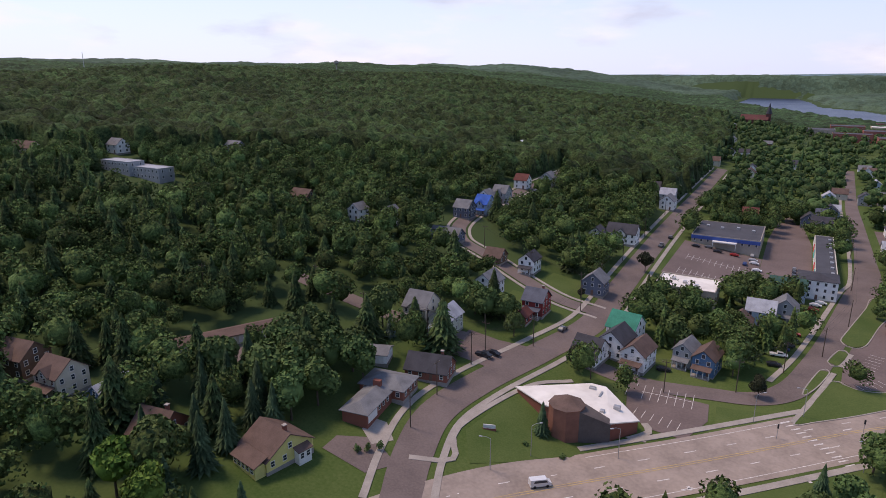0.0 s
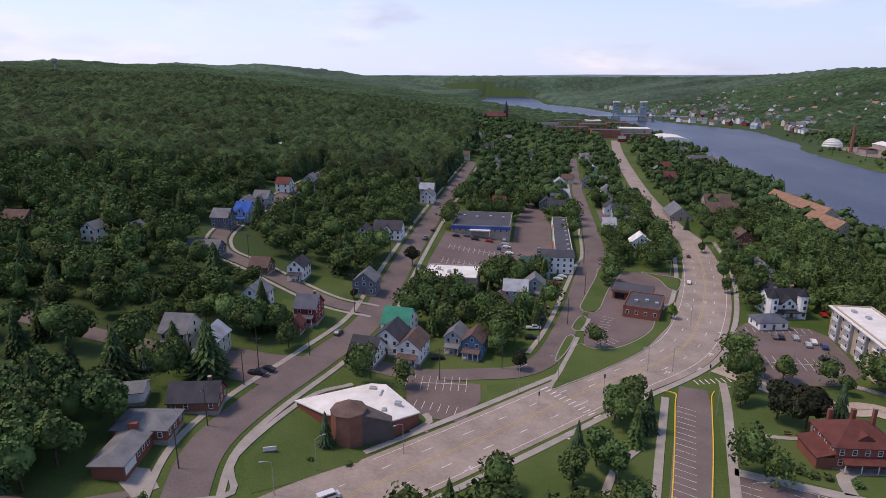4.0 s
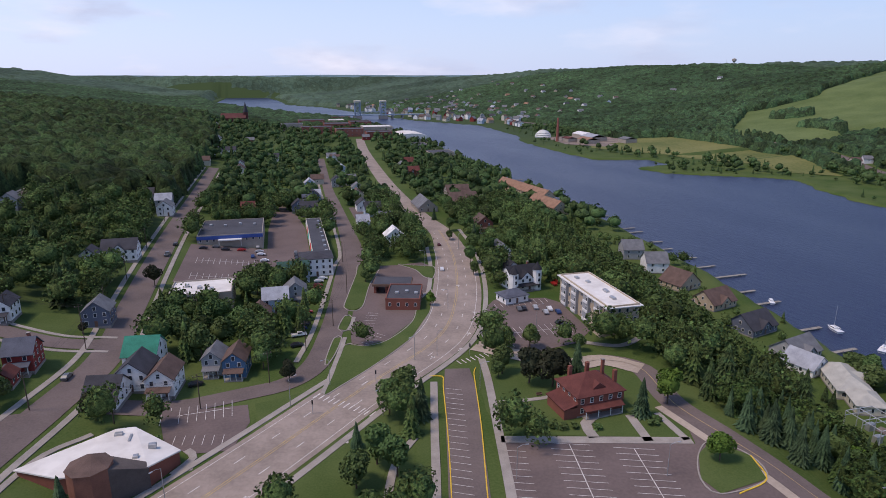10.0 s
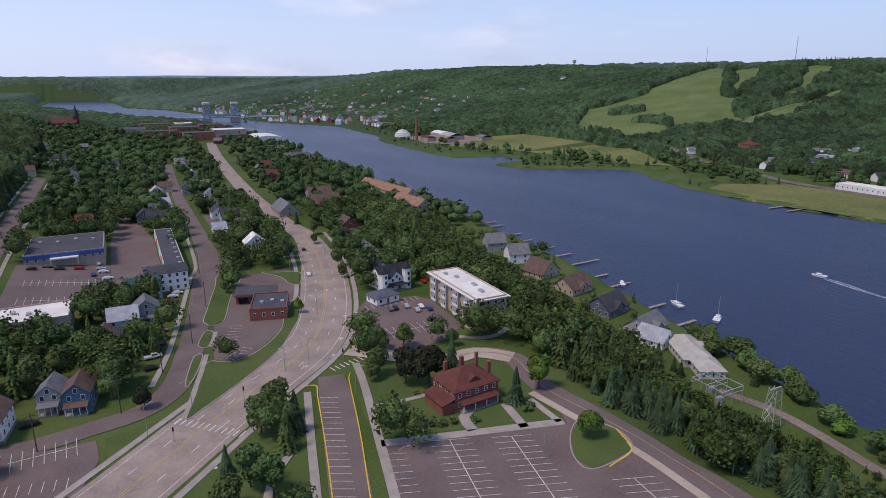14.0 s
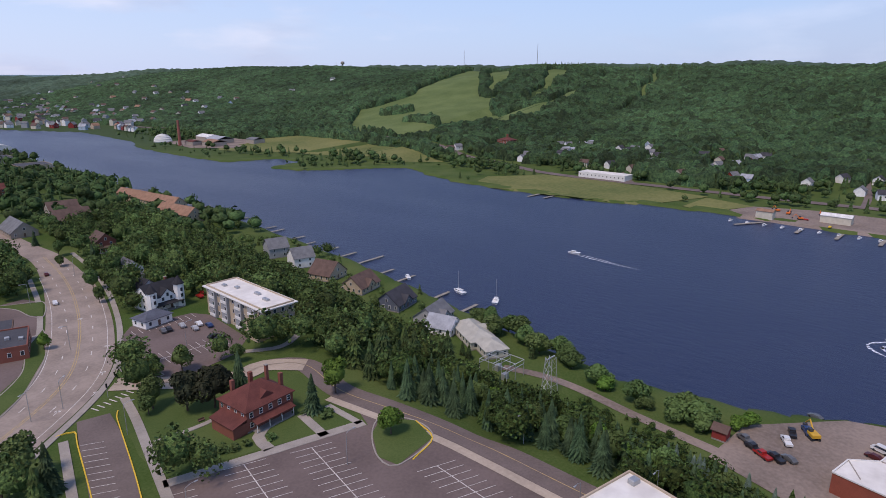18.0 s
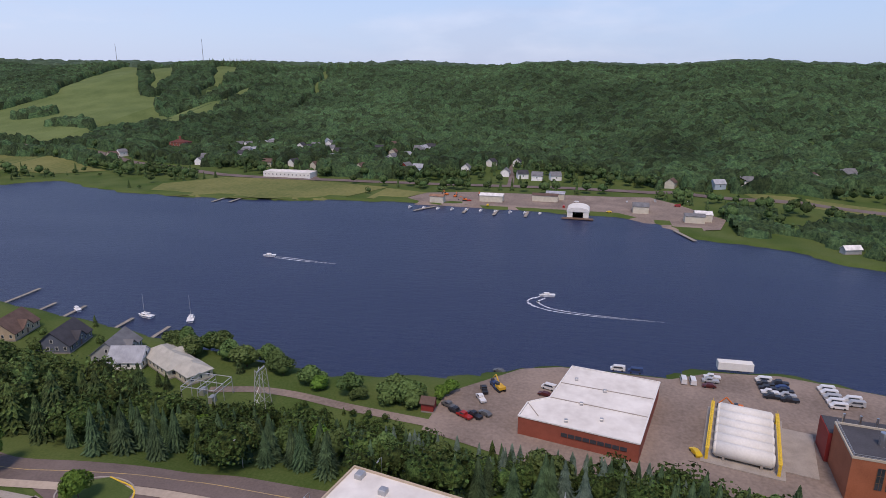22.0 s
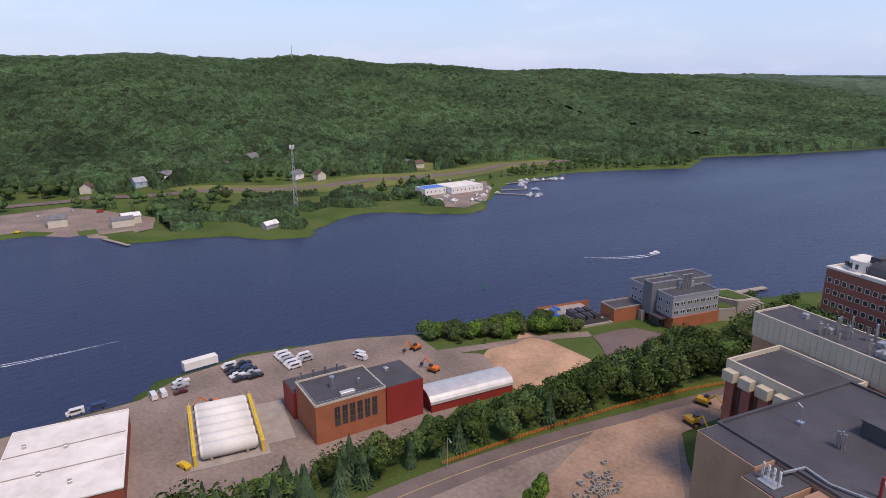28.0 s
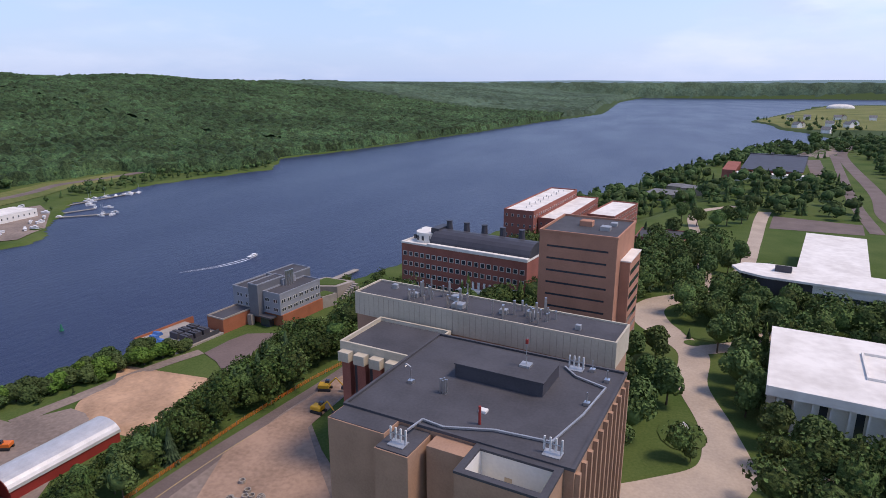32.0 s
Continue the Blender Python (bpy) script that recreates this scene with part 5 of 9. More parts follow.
# the long beige-topped slab behind
sl = thing("laboratory_slab", "long laboratory slab with a beige concrete top and grey roof", "university hall", 48, -124, 15, -13.0)
block_rect(14, 84, -140, -108, 2)
part("wall", MB().box(-33, 33, -5.5, 5.5, -6, 29.5), M["brickbrown"], sl)
part("upper_wall", MB().box(-33.3, 33.3, -5.8, 5.8, 29.5, 35), M["beige"], sl)
part("roof", MB().box(-32.9, 32.9, -5.4, 5.4, 35, 35.1), M["tar"], sl)
part("roof_edge", rim(MB(), -33.3, 33.3, -5.8, 5.8, 35, 0.45, 0.4), M["beige"], sl)
for i in range(44):
    part("panel_joint", MB().box(-32.6 + 1.5 * i, -32.5 + 1.5 * i, 5.8, 5.84, 29.6, 34.9), M["w_stone"], sl)
rng = random.Random(4)
for i in range(46):
    x, y = rng.choice((rng.uniform(2, 20), rng.uniform(-18, -4))), rng.uniform(-4, 4)
    part("exhaust_stack", MB().tube((x, y, 35.1), (x, y, 35.1 + rng.uniform(1.6, 4.2)), rng.uniform(0.18, 0.34), n=6), M["stainless"], sl)
for x, y, s in ((18, 1, 1.6), (8, -2, 2.4), (5, 2.5, 2.8), (-6, 1, 1.8), (-12, -1, 2.2), (-24, 2, 1.2), (26, -2, 1.4)):
    roof_box(x, y, 35.1, s, s * 0.8, 1.2, sl, M["metal"])

M["bricktower"] = mat("reddish_brown_brick", (0.42, 0.210, 0.140), 0.9, 0.16, 0.2, 3.0, 0.15)
# brick tower
tw = thing("office_tower", "tall brown brick office tower with slit windows", "tower", 27.4, -187, 15, -11.5)
block_rect(10, 48, -202, -165, 3)
part("wall", MB().box(-12, 12, -13, 13, -4, 42.2), M["bricktower"], tw)
part("roof", MB().box(-11.6, 11.6, -12.6, 12.6, 42.2, 42.3), M["tar"], tw)
part("roof_edge", rim(MB(), -12.2, 12.2, -13.2, 13.2, 42.2, 0.7), M["bricktower"], tw)
for i in range(10):
    part("window_band", MB().box(-9.5 + 0.2 * (i % 3), 9.5, 13.01, 13.06, 2.6 + 3.9 * i, 3.2 + 3.9 * i), M["glass"], tw)
wb = part("west_bay", MB().box(-15, -12.02, -9, 7, -4, 34), M["bricktower"], tw)
part("bay_roof", MB().box(-15.2, -12.02, -9.2, 7.2, 34, 34.4), M["membrane"], wb)
for i in range(8):
    part("window_band", MB().box(-15.06, -15.01, -8, 6, 2.4 + 3.9 * i, 4.0 + 3.9 * i), M["glass"], wb)
roof_box(1, -1, 42.3, 4, 3, 1.8, tw, M["bricktower"], "lift_house")
roof_box(-6, 3, 42.3, 3, 2.5, 1.4, tw, M["metal"])
roof_box(-7, -4, 42.3, 2, 2, 1.2, tw, M["metal"])

# lakeside science hall with the barrel roof
dh = thing("science_hall", "red brick science hall with a dark barrel roof", "university hall", 80, -246, 10, -15.5)
block_rect(46, 116, -272, -222, 3)
part("wall", MB().box(-31, 31, -10, 10, -4, 21.5), M["brickred"], dh)
part("roof", MB().box(-30.6, 30.6, -9.6, 9.6, 21.5, 21.6), M["membrane"], dh)
part("roof_edge", rim(MB(), -31.2, 31.2, -10.2, 10.2, 21.5, 0.8), M["membrane"], dh)
barrel = [(-8.5 + 0.3, 21.7)] + [(-8.2 * math.cos(a * math.pi / 10), 22.2 + 5.6 * math.sin(a * math.pi / 10)) for a in range(11)] + [(8.2, 21.7)]
part("barrel_roof", MB().along(barrel, "x", -31, 17), M["darkmetal"], dh, "dark curved metal roof")
part("drum", MB().tube((23, 0, 21.6), (23, 0, 26), 5.4, n=24), M["whitewall"], dh, "round white rooftop drum")
for i in range(4):
    part("drum_window", MB().box(27.2 - 2.6 * i, 28.3 - 2.6 * i, 4.4 if i in (1, 2) else 3.0, 5.5 if i in (1, 2) else 4.2, 22.6, 24.6), M["glass"], dh)
part("plant_room", MB().box(15.5, 19.5, -7, 3, 21.6, 28.4), M["darkmetal"], dh, "dark louvred plant room")
part("eave_band", MB().box(-31.3, 17, 8.25, 10.35, 21.62, 22.9), M["membrane"], dh, "white band under the curved roof")
part("end_parapet", MB().box(26, 31.3, -10.3, -6, 21.62, 25.0), M["whitewall"], dh)
for i in range(5):
    f = part("fan_stack", MB().tube((14 - 9 * i, -4, 25), (14 - 9 * i, -4, 30.8), 1.7, 1.25, 10), M["darkmetal"], dh)
    part("rim", MB().tube((14 - 9 * i, -4, 30.8), (14 - 9 * i, -4, 31.2), 1.45, n=10), M["darkmetal"], f)
for st_ in range(4):
    for i in range(20):
        x = 29 - 3.05 * i
        if st_ < 2 and -21 < x < -1:
            continue
        put("window", WIN_ONE, dh, x, 10.03, 3.2 + 4.6 * st_, 180).scale = (1.75, 1.0, 1.35)
part("portal", MB().box(-21, -1, 10.02, 10.4, 0, 5.2), M["glass"], dh, "dark glazed entrance")
part("canopy", MB().box(-21.5, -0.5, 10.02, 13.5, 5.4, 6.2), M["trim"], dh, "pale entrance canopy")
for i in range(8):
    part("mullion", MB().box(-20.6 + 2.7 * i, -19.6 + 2.7 * i, 10.42, 10.8, 6.4, 9.4), M["trim"], dh)
for x in (-19, -3):
    part("column", MB().tube((x, 12.6, -1), (x, 12.6, 5.4), 0.5, n=10), M["trim"], dh)

# white-roofed hall behind, link roofs and low wings
uh = block_house("university_hall", 56, 74, -415, -331, 17, M["brickred"], M["membrane"], "long brick hall with a white roof", "university hall", 14, 5, 22, 3, 0.8, -12)
for i in range(14):
    part("roof_vent", MB().tube((-2 + 1.6 * (i % 3), -34 + 5 * i, 17), (-2 + 1.6 * (i % 3), -34 + 5 * i, 18.0 + 0.3 * (i % 4)), 0.24, n=8), M["metal"], uh)
block_house("university_hall", 41, 55, -412, -334, 12.5, M["brickred"], M["membrane"], "lower brick wing with a white terrace roof", "university hall", 14, 4, 20, 2, 0.8, -12)
bw = block_house("university_hall", 14, 31, -414, -364, 10, M["brickred"], M["membrane"], "brick hall with white roof beside trees", "university hall", 14, 6, 14, 3, 0.8, -16)
block_house("link_building", 34, 60, -160, -142, 22, M["w_brown"], M["tar"], "low dark-roofed link between the halls", "university hall", 15, 0, 0, 1, 0.5, -12)
block_house("university_hall", -17, 8, -347, -323, 7, M["brickred"], M["tar"], "low brick wing with a grey roof", "university hall", 15, 6, 4, 2, 0.5, -10)
lr = thing("library", "white modernist hall with a broad flat roof", "university hall", -53, -162.5, 15, -12.5)
block_rect(-84, -18, -194, -142, 3)
part("wall", MB().box(-30, 26, -21, 19, -3, 10.4), M["whitewall"], lr)
part("roof", MB().box(-32.5, 28.5, -23.5, 21.5, 10.4, 13.0), M["membrane"], lr, "deep white flat roof slab")
part("roof_well", rim(MB(), -12, 6, -12, 6, 13.0, 0.7), M["membrane"], lr)
roof_box(-2, -3, 13.0, 4, 3, 1.4, lr, M["metal"])
for i in range(15):
    x = -29 + 3.9 * i
    part("fin", MB().box(x - 0.25, x + 0.25, 19.0, 21.0, -2, 10.4), M["trim"], lr)
    if i % 2:
        part("tall_window", MB().box(x + 0.6, x + 2.4, 19.02, 19.08, 2, 9.4), M["glass"], lr)
for i in range(9):
    y = -19 + 4.6 * i
    part("fin", MB().box(26.0, 28.0, y - 0.25, y + 0.25, -2, 10.4), M["trim"], lr)
    part("tall_window", MB().box(26.02, 26.08, y + 1.0, y + 3.2, 2, 9.4), M["glass"], lr)
hl = thing("lecture_hall", "white hall with a rounded end and dark glass walls", "university hall", -74, -290, 15, -16)
block_rect(-110, -40, -336, -240, 3)
part("wall", MB().box(-12, 12, -42, 30, -3, 12.0), M["whitewall"], hl)
part("roof", MB().box(-12.8, 12.8, -42.8, 30.8, 12.0, 12.8), M["membrane"], hl)
part("front_wing", MB().prism([(-42, 31), (22, 31), (30, 35), (33, 41), (30, 47), (22, 50), (-42, 50)], -3, 12.2), M["darkmetal"], hl, "dark glazed front wing")
part("front_roof", MB().prism([(-43, 30.9), (23, 30.9), (32, 34), (36, 41), (32, 48), (23, 51.5), (-43, 51.5)], 12.3, 13.2), M["membrane"], hl, "white roof with a rounded end")
part("front_wall", MB().box(-42.5, 6, 50.02, 50.3, 5, 12.1), M["whitewall"], hl)
part("ribbon_window", MB().box(-41, 5, 50.32, 50.38, 7.5, 9), M["glass"], hl)
part("roof_wedge", MB().along([(36, 13.2), (42, 13.2), (42, 16.0)], "x", 14, 20), M["darkmetal"], hl)
ah = thing("sports_arena", "dark wedge-roofed sports arena with pale walls", "arena", -126, -674, 14, -15.5)
block_rect(-205, -70, -800, -615, 0)
part("wall", MB().box(-25, 25, -41, 38, -3, 6.4), M["brickred"], ah)
part("roof", MB().along([(40.5, 6.5), (40.5, 7.3), (-36, 14.2), (-42.5, 11.5), (-42.5, 6.5)], "x", -26.5, 26.5), M["darkmetal"], ah, "dark sloping metal roof")
part("ridge_cap", MB().box(-27, 27, -38.5, -35.5, 14.0, 14.8), M["darkmetal"], ah)
for x in (-18, 6):
    part("roof_vent", MB().box(x - 1.5, x + 1.5, -37.5, -35.0, 14.8, 16.2), M["concrete"], ah)
part("front_wall", MB().box(-29, 29, 38.02, 52, -3, 4.2), M["whitewall"], ah, "pale low front wing")
part("front_roof", MB().box(-29.4, 29.4, 40.6, 52.4, 4.2, 4.8), M["membrane"], ah)
part("brick_wing", MB().along([(8, -3), (46, -3), (46, 6), (8, 10)], "x", 30, 42), M["brickred"], ah, "red brick wing with a raked top")
for x, y, w, d in ((-22, -560, 34, 26), (-50, -584, 30, 20), (-34, -600, 22, 16)):
    house(x, y, -20, w, d, 2, "x", "stone", "gray", "h", "low grey-roofed house near the shore", rise=3)
# building under the start of the service road, its white roof just in view
sb = block_house("workshop", 77, 111, 22, 68, 8.6, M["w_tan"], M["membrane"], "flat white-roofed building beside the service road", "workshop", 15, 8, 12, 2, 0.5, -11)
roof_box(14.5, 20, 8.66, 2, 1.6, 1.2, sb, M["metal"])
roof_box(12, 13, 8.66, 1.6, 1.6, 1.2, sb, M["metal"])

# paths and planting beds
pv = MB()
ribbon(pv, [(20, -105), (5, -112), (-9, -124), (-10, -145), (-6, -170), (-8, -195), (4, -220), (2, -240), (-20, -262), (-40, -300), (-55, -360), (-75, -445), (-100, -520)], [12, 14, 13, 9, 9, 10, 13, 11, 8, 7, 7, 8, 7], 0.1, cols=3)
ribbon(pv, [(-8, -195), (-25, -205), (-40, -222)], 7, 0.12)
ribbon(pv, [(-14, -125), (-34, -128), (-60, -122)], 9, 0.12, cols=2)
ribbon(pv, [(-20, -262), (-25, -340), (-30, -432), (-60, -470)], 6, 0.13)
site("plaza", pv, M["plaza"], "pale concrete campus walks", "path")
block_path([(20, -105), (5, -112), (-9, -124), (-10, -145), (-6, -170), (-8, -195), (4, -220), (2, -240), (-20, -262), (-40, -300), (-55, -360), (-75, -445)], 13)
rd = MB()
ribbon(rd, [(-86, 20), (-110, -60), (-140, -200), (-160, -330), (-150, -440), (-178, -560), (-235, -850), (-300, -1040), (-330, -1300)], [20, 18, 14, 13, 12, 11, 11, 10, 10], 0.15, cols=2)
ribbon(rd, [(-128, -400), (-150, -520), (-205, -760), (-225, -850)], 8, 0.17)
patch(rd, [(-70, -400), (-120, -395), (-128, -425), (-80, -440)], 0.13)
patch(rd, [(-181, -789), (-197, -794), (-173, -677), (-151, -636)], 0.13)
site("avenue", rd, M["asphalt"], "asphalt avenue past the campus", "road")
block_path([(-165, -200), (-160, -330), (-150, -440), (-178, -560), (-235, -850)], 30)
gl = MB()
patch(gl, [(-165, -860), (-205, -815), (-226, -850), (-292, -985), (-284, -1020), (-232, -1010)], 0.12, 10)
site("gravel_lot", gl, M["gravel"], "bare gravel lot at the end of the avenue", "car park")
block_poly([(-165, -860), (-205, -815), (-226, -850), (-292, -985), (-284, -1020), (-232, -1010)])
sm = MB()
patch(sm, [(-302, -1800), (-326, -1690), (-314, -1530), (-420, -1490), (-600, -1450), (-1300, -1600), (-1500, -2400), (-1100, -3050), (-780, -2980), (-595, -2540), (-468, -2220), (-338, -1900)], 0.5, 30)
site("spit_meadow", sm, M["meadow"], "flat grassy spit at the end of the lake", "meadow")
bed = MB()
for cx, cy, rx, ry in ((-1, -140, 6, 8), (-16, -212, 10, 7), (-9, -202, 3, 2.5), (10, -190, 7, 12)):
    patch(bed, [(cx + rx * math.cos(a * 0.524), cy + ry * math.sin(a * 0.524)) for a in range(12)], 0.22, 3)
    block_rect(cx - rx, cx + rx, cy - ry, cy + ry, 0)
patch(bed, [(-60, -455), (-130, -450), (-170, -540), (-110, -560), (-80, -500)], 0.12)
site("planting_bed", bed, M["lawn"], "green planting beds between the walks", "lawn")
# fountain sculpture
fo = thing("sculpture", "pale curved metal sculpture in a round bed", "sculpture", -1, -139)
mb = MB()
for a in range(6):
    c, s = math.cos(a * 1.047), math.sin(a * 1.047)
    for p, q in (((1.1, 0.3), (1.5, 1.8)), ((1.5, 1.8), (1.0, 3.2)), ((1.0, 3.2), (0.1, 4.2))):
        mb.tube((p[0] * c, p[0] * s, p[1]), (q[0] * c, q[0] * s, q[1]), 0.12, n=5)
part("ring", mb, M["trim"], fo)
part("base", MB().tube((0, 0, 0), (0, 0, 0.5), 2.0, n=16), M["concrete"], fo)

# ---- the works by the lake ----
yard = MB()
patch(yard, [(166, 64), (190, 62), (214, 40), (219, 26), (219, -12), (228, -27), (231, -50), (222, -90), (210, -114), (190, -112), (180, -124), (168, -122), (150, -84), (150, -10), (156, 30)], 0.2)
ribbon(yard, [(190, -112), (184, -130), (176, -155), (168, -172)], 5, 0.16)
ribbon(yard, [(170, 62), (171, 72), (173, 91), (176, 110), (176, 125), (172, 140)], 4, 0.16)
patch(yard, [(110, -50), (108, -78), (102, -122), (95, -152), (88, -150), (92, -118), (84, -108), (68, -92), (70, -64), (96, -62)], 0.2)
site("yard", yard, M["gravel"], "bare gravel works yard beside the lake", "yard")
block_poly([(160, 70), (200, 66), (225, 40), (240, -30), (225, -100), (212, -118), (184, -122), (182, -160), (144, -158), (150, -84), (150, -10), (156, 30)])
block_poly([(112, -50), (110, -80), (104, -120), (96, -152), (86, -150), (84, -112), (64, -92), (66, -60)])
di = MB()
rng = random.Random(8)
NX, NY = 22, 26
vs = []
for j in range(NY + 1):
    for i in range(NX + 1):
        u, v = i / NX * 2 - 1, j / NY * 2 - 1
        e = max(0.0, 1 - (u * u + v * v) ** 1.4)
        x, y = 164 + 17 * u * (1 + 0.12 * math.sin(v * 5)) - 5 * v, -135 + 19 * v
        vs.append((x, y, 2.45 + min(1.0, e * 3) * (0.7 + 0.6 * noise.noise(Vector((x * 0.12, y * 0.12, 3))) + 0.35 * noise.noise(Vector((x * 0.5, y * 0.5, 3))))))
di.add(vs, [(j * (NX + 1) + i, j * (NX + 1) + i + 1, (j + 1) * (NX + 1) + i + 1, (j + 1) * (NX + 1) + i) for j in range(NY) for i in range(NX)])
tagged(new("dirt_mound", di.mesh("dirt_mound", M["dirt"], True)), "flat mound of reddish-tan dirt", "dirt pile")
ct = MB()
patch(ct, [(96, -64), (106, -100), (96, -146), (90, -146), (92, -116), (80, -100), (72, -90), (74, -66)], 0.26, 4)
site("bare_earth", ct, mat("site_earth", (0.33, 0.225, 0.165), 0.95, 0.35, 0.09, 0.9, 0.5, dist=0.2), "churned orange earth of a construction site", "earth")
wh = thing("warehouse", "low red brick warehouse with a white stained roof", "warehouse", 186, 14, 2.4, 0)
WP = [(-15.1, 21.8), (-21.6, -12.1), (17.4, -20.5), (22.3, 7.9), (-1.6, 13.6), (-6.4, 20)]
part("wall", MB().prism(WP, -2, 5.9), mat("warehouse_brick", (0.30, 0.085, 0.055), 0.85, 0.18, 0.3, 4.0, 0.15), wh, "red brick wall")
part("roof", MB().prism([(x * 0.985, y * 0.985) for x, y in WP], 5.9, 6.1), M["membrane"], wh, "white stained membrane roof")
for (xa, ya), (xb, yb) in zip(WP, WP[1:] + WP[:1]):
    part("roof_edge", MB().tube((xa, ya, 6.1), (xb, yb, 6.1), 0.28, n=4), M["trim"], wh)
for (xa, ya), (xb, yb) in (((-1.6, 13.6), (-6.6, -15.3)), ((9, 11), (5, -17.8))):
    part("roof_seam", MB().tube((xa, ya, 6.14), (xb, yb, 6.14), 0.2, n=4), M["concrete"], wh)
part("roof_seam", MB().tube((-6.4, 20, 6.14), (-14, 16, 6.14), 0.16, n=4), M["concrete"], wh)
for i in range(9):
    q = 0.40 + 0.06 * i
    xw, yw = -15.1 - 6.5 * q, 21.8 - 33.9 * q
    part("window", MB().prism([(xw + 0.1, yw + 0.9), (xw - 0.06, yw + 0.93), (xw - 0.40, yw - 0.87), (xw - 0.24, yw - 0.9)], 2.9, 4.0), M["glass"], wh)
for x, y in ((-15, 8), (-12, -2), (-4, 4), (6, -3), (12, 6)):
    roof_box(x, y, 6.1, 1.2, 1.0, 0.8, wh, M["metal"])
tk = thing("tank_battery", "row of six white horizontal tanks on a concrete pad", "storage tanks", 184, -28, 2.5, -12)
block_rect(160, 204, -48, -14, 0)
part("pad", MB().box(-17, 16, -11, 10, -1, 0.4), M["concrete"], tk)
part("side_pad", MB().box(-12, 12, -19, -11.02, -1, 0.3), M["concrete"], tk)
for i in range(6):
    x = -12.5 + 4.7 * i
    t_ = part("tank", MB().tube((x, -7.5, 2.8), (x, 6.5, 2.8), 2.15, n=20).tube((x, 6.5, 2.8), (x, 7.2, 2.8), 2.15, 1.5, 20).tube((x, -7.5, 2.8), (x, -8.2, 2.8), 2.15, 1.5, 20), M["whitewall"], tk, "white horizontal tank", True)
    part("saddle", MB().box(x - 1.8, x + 1.8, -5.5, -4.8, 0.4, 1.6).box(x - 1.8, x + 1.8, 4, 4.7, 0.4, 1.6), M["concrete"], t_)
for y in (-9.3, 8.6):
    part("walkway", MB().box(-15.5, 13.5, y - 0.5, y + 0.5, 3.8, 3.95).tube((-15.5, y, 4.9), (13.5, y, 4.9), 0.06, n=5).box(-15.5, -15.3, y - 0.4, y + 0.4, 0.4, 3.8).box(13.3, 13.5, y - 0.4, y + 0.4, 0.4, 3.8), M["yellow_line"], tk, "yellow steel walkway")
pw = thing("power_house", "orange brick power house with tall windows and vents", "power house", 168, -59, 2.4, -5)
block_rect(154, 190, -88, -44, 0)
part("wall", MB().box(-8, 9, -11, 11, -2, 12.2), M["brickorange"], pw)
part("roof", MB().box(-7.7, 8.7, -10.7, 10.7, 12.2, 12.3), M["tar"], pw)
part("roof_edge", rim(MB(), -8.1, 9.1, -11.1, 11.1, 12.2, 0.6, 0.35), M["beige"], pw)
an = part("annex", MB().box(-8.6, 6.5, -23.5, -11.02, -2, 12.4), M["redsteel"], pw, "red metal-clad annex")
part("annex_roof", MB().box(-8.4, 6.3, -23.3, -11.2, 12.4, 12.6), M["tar"], an)
bn = part("rear_block", MB().box(9.02, 19, -9, 12, -2, 9.0), M["redsteel"], pw, "low red rear block")
part("rear_roof", MB().box(9.1, 18.8, -8.8, 11.8, 9.0, 9.2), M["tar"], bn)
for i in range(6):
    y = 4.5 - 2.35 * i
    wn_ = part("tall_window", MB().box(-8.08, -8.0, y - 0.75, y + 0.75, 4.6, 10.6), M["glass"], pw)
    part("mullion", MB().box(-8.14, -8.08, y - 0.05, y + 0.05, 4.6, 10.6).box(-8.14, -8.08, y - 0.75, y + 0.75, 6.5, 6.6).box(-8.14, -8.08, y - 0.75, y + 0.75, 8.5, 8.6).box(-8.14, -8.08, y - 0.83, y - 0.75, 4.6, 10.6).box(-8.14, -8.08, y + 0.75, y + 0.83, 4.6, 10.6), M["w_brown"], wn_)
for i in range(4):
    part("flue", MB().tube((13, 8 - 4.0 * i, 9), (13, 8 - 4.0 * i, 13.5), 0.35, n=10), M["stainless"], pw)
part("large_flue", MB().tube((0.5, 2.5, 12.3), (0.5, 2.5, 16), 0.8, n=12), M["stainless"], pw)
part("vent_flue", MB().tube((-2, -5, 12.3), (-2, -5, 14.5), 0.5, n=12), M["stainless"], pw)
roof_box(-5, 0, 12.3, 1.6, 4.5, 0.9, pw, M["silver"])
roof_box(2, -16, 12.6, 1.4, 1.4, 1.0, pw, M["metal"])
for x0, x1, y0, y1 in ((-8, 9, 10.6, 10.7), (-7.9, -7.8, -11, 11)):
    part("rail", MB().box(x0, x1, y0, y1, 13.4, 13.5).box(x0, x1, y0, y1, 13.0, 13.06), M["metal"], pw)
sh = thing("arched_shed", "long red shed with a silver arched roof", "shed", 159, -99.6, 2.4, -9.6)
block_rect(150, 172, -124, -84, 0)
part("wall", MB().box(-5.5, 5.5, -15, 15, -2, 3.0), M["redsteel"], sh)
arc = [(-5.8 * math.cos(a * math.pi / 12), 3.0 + 3.2 * math.sin(a * math.pi / 12)) for a in range(13)]
part("roof", MB().along(arc[::-1], "y", -15.3, 15.3), M["silver"], sh)
part("end_wall", MB().along([(x * 0.96, z - 0.12) for x, z in arc[::-1]], "y", 15.31, 15.4), M["redsteel"], sh)
tr = thing("site_trailer", "long white office trailer at the water's edge", "trailer", 232, -35, 2.5, 3)
part("body", MB().chest(-1.6, 1.6, -6, 6, 0.7, 3.6, 0.12), M["whitewall"], tr)
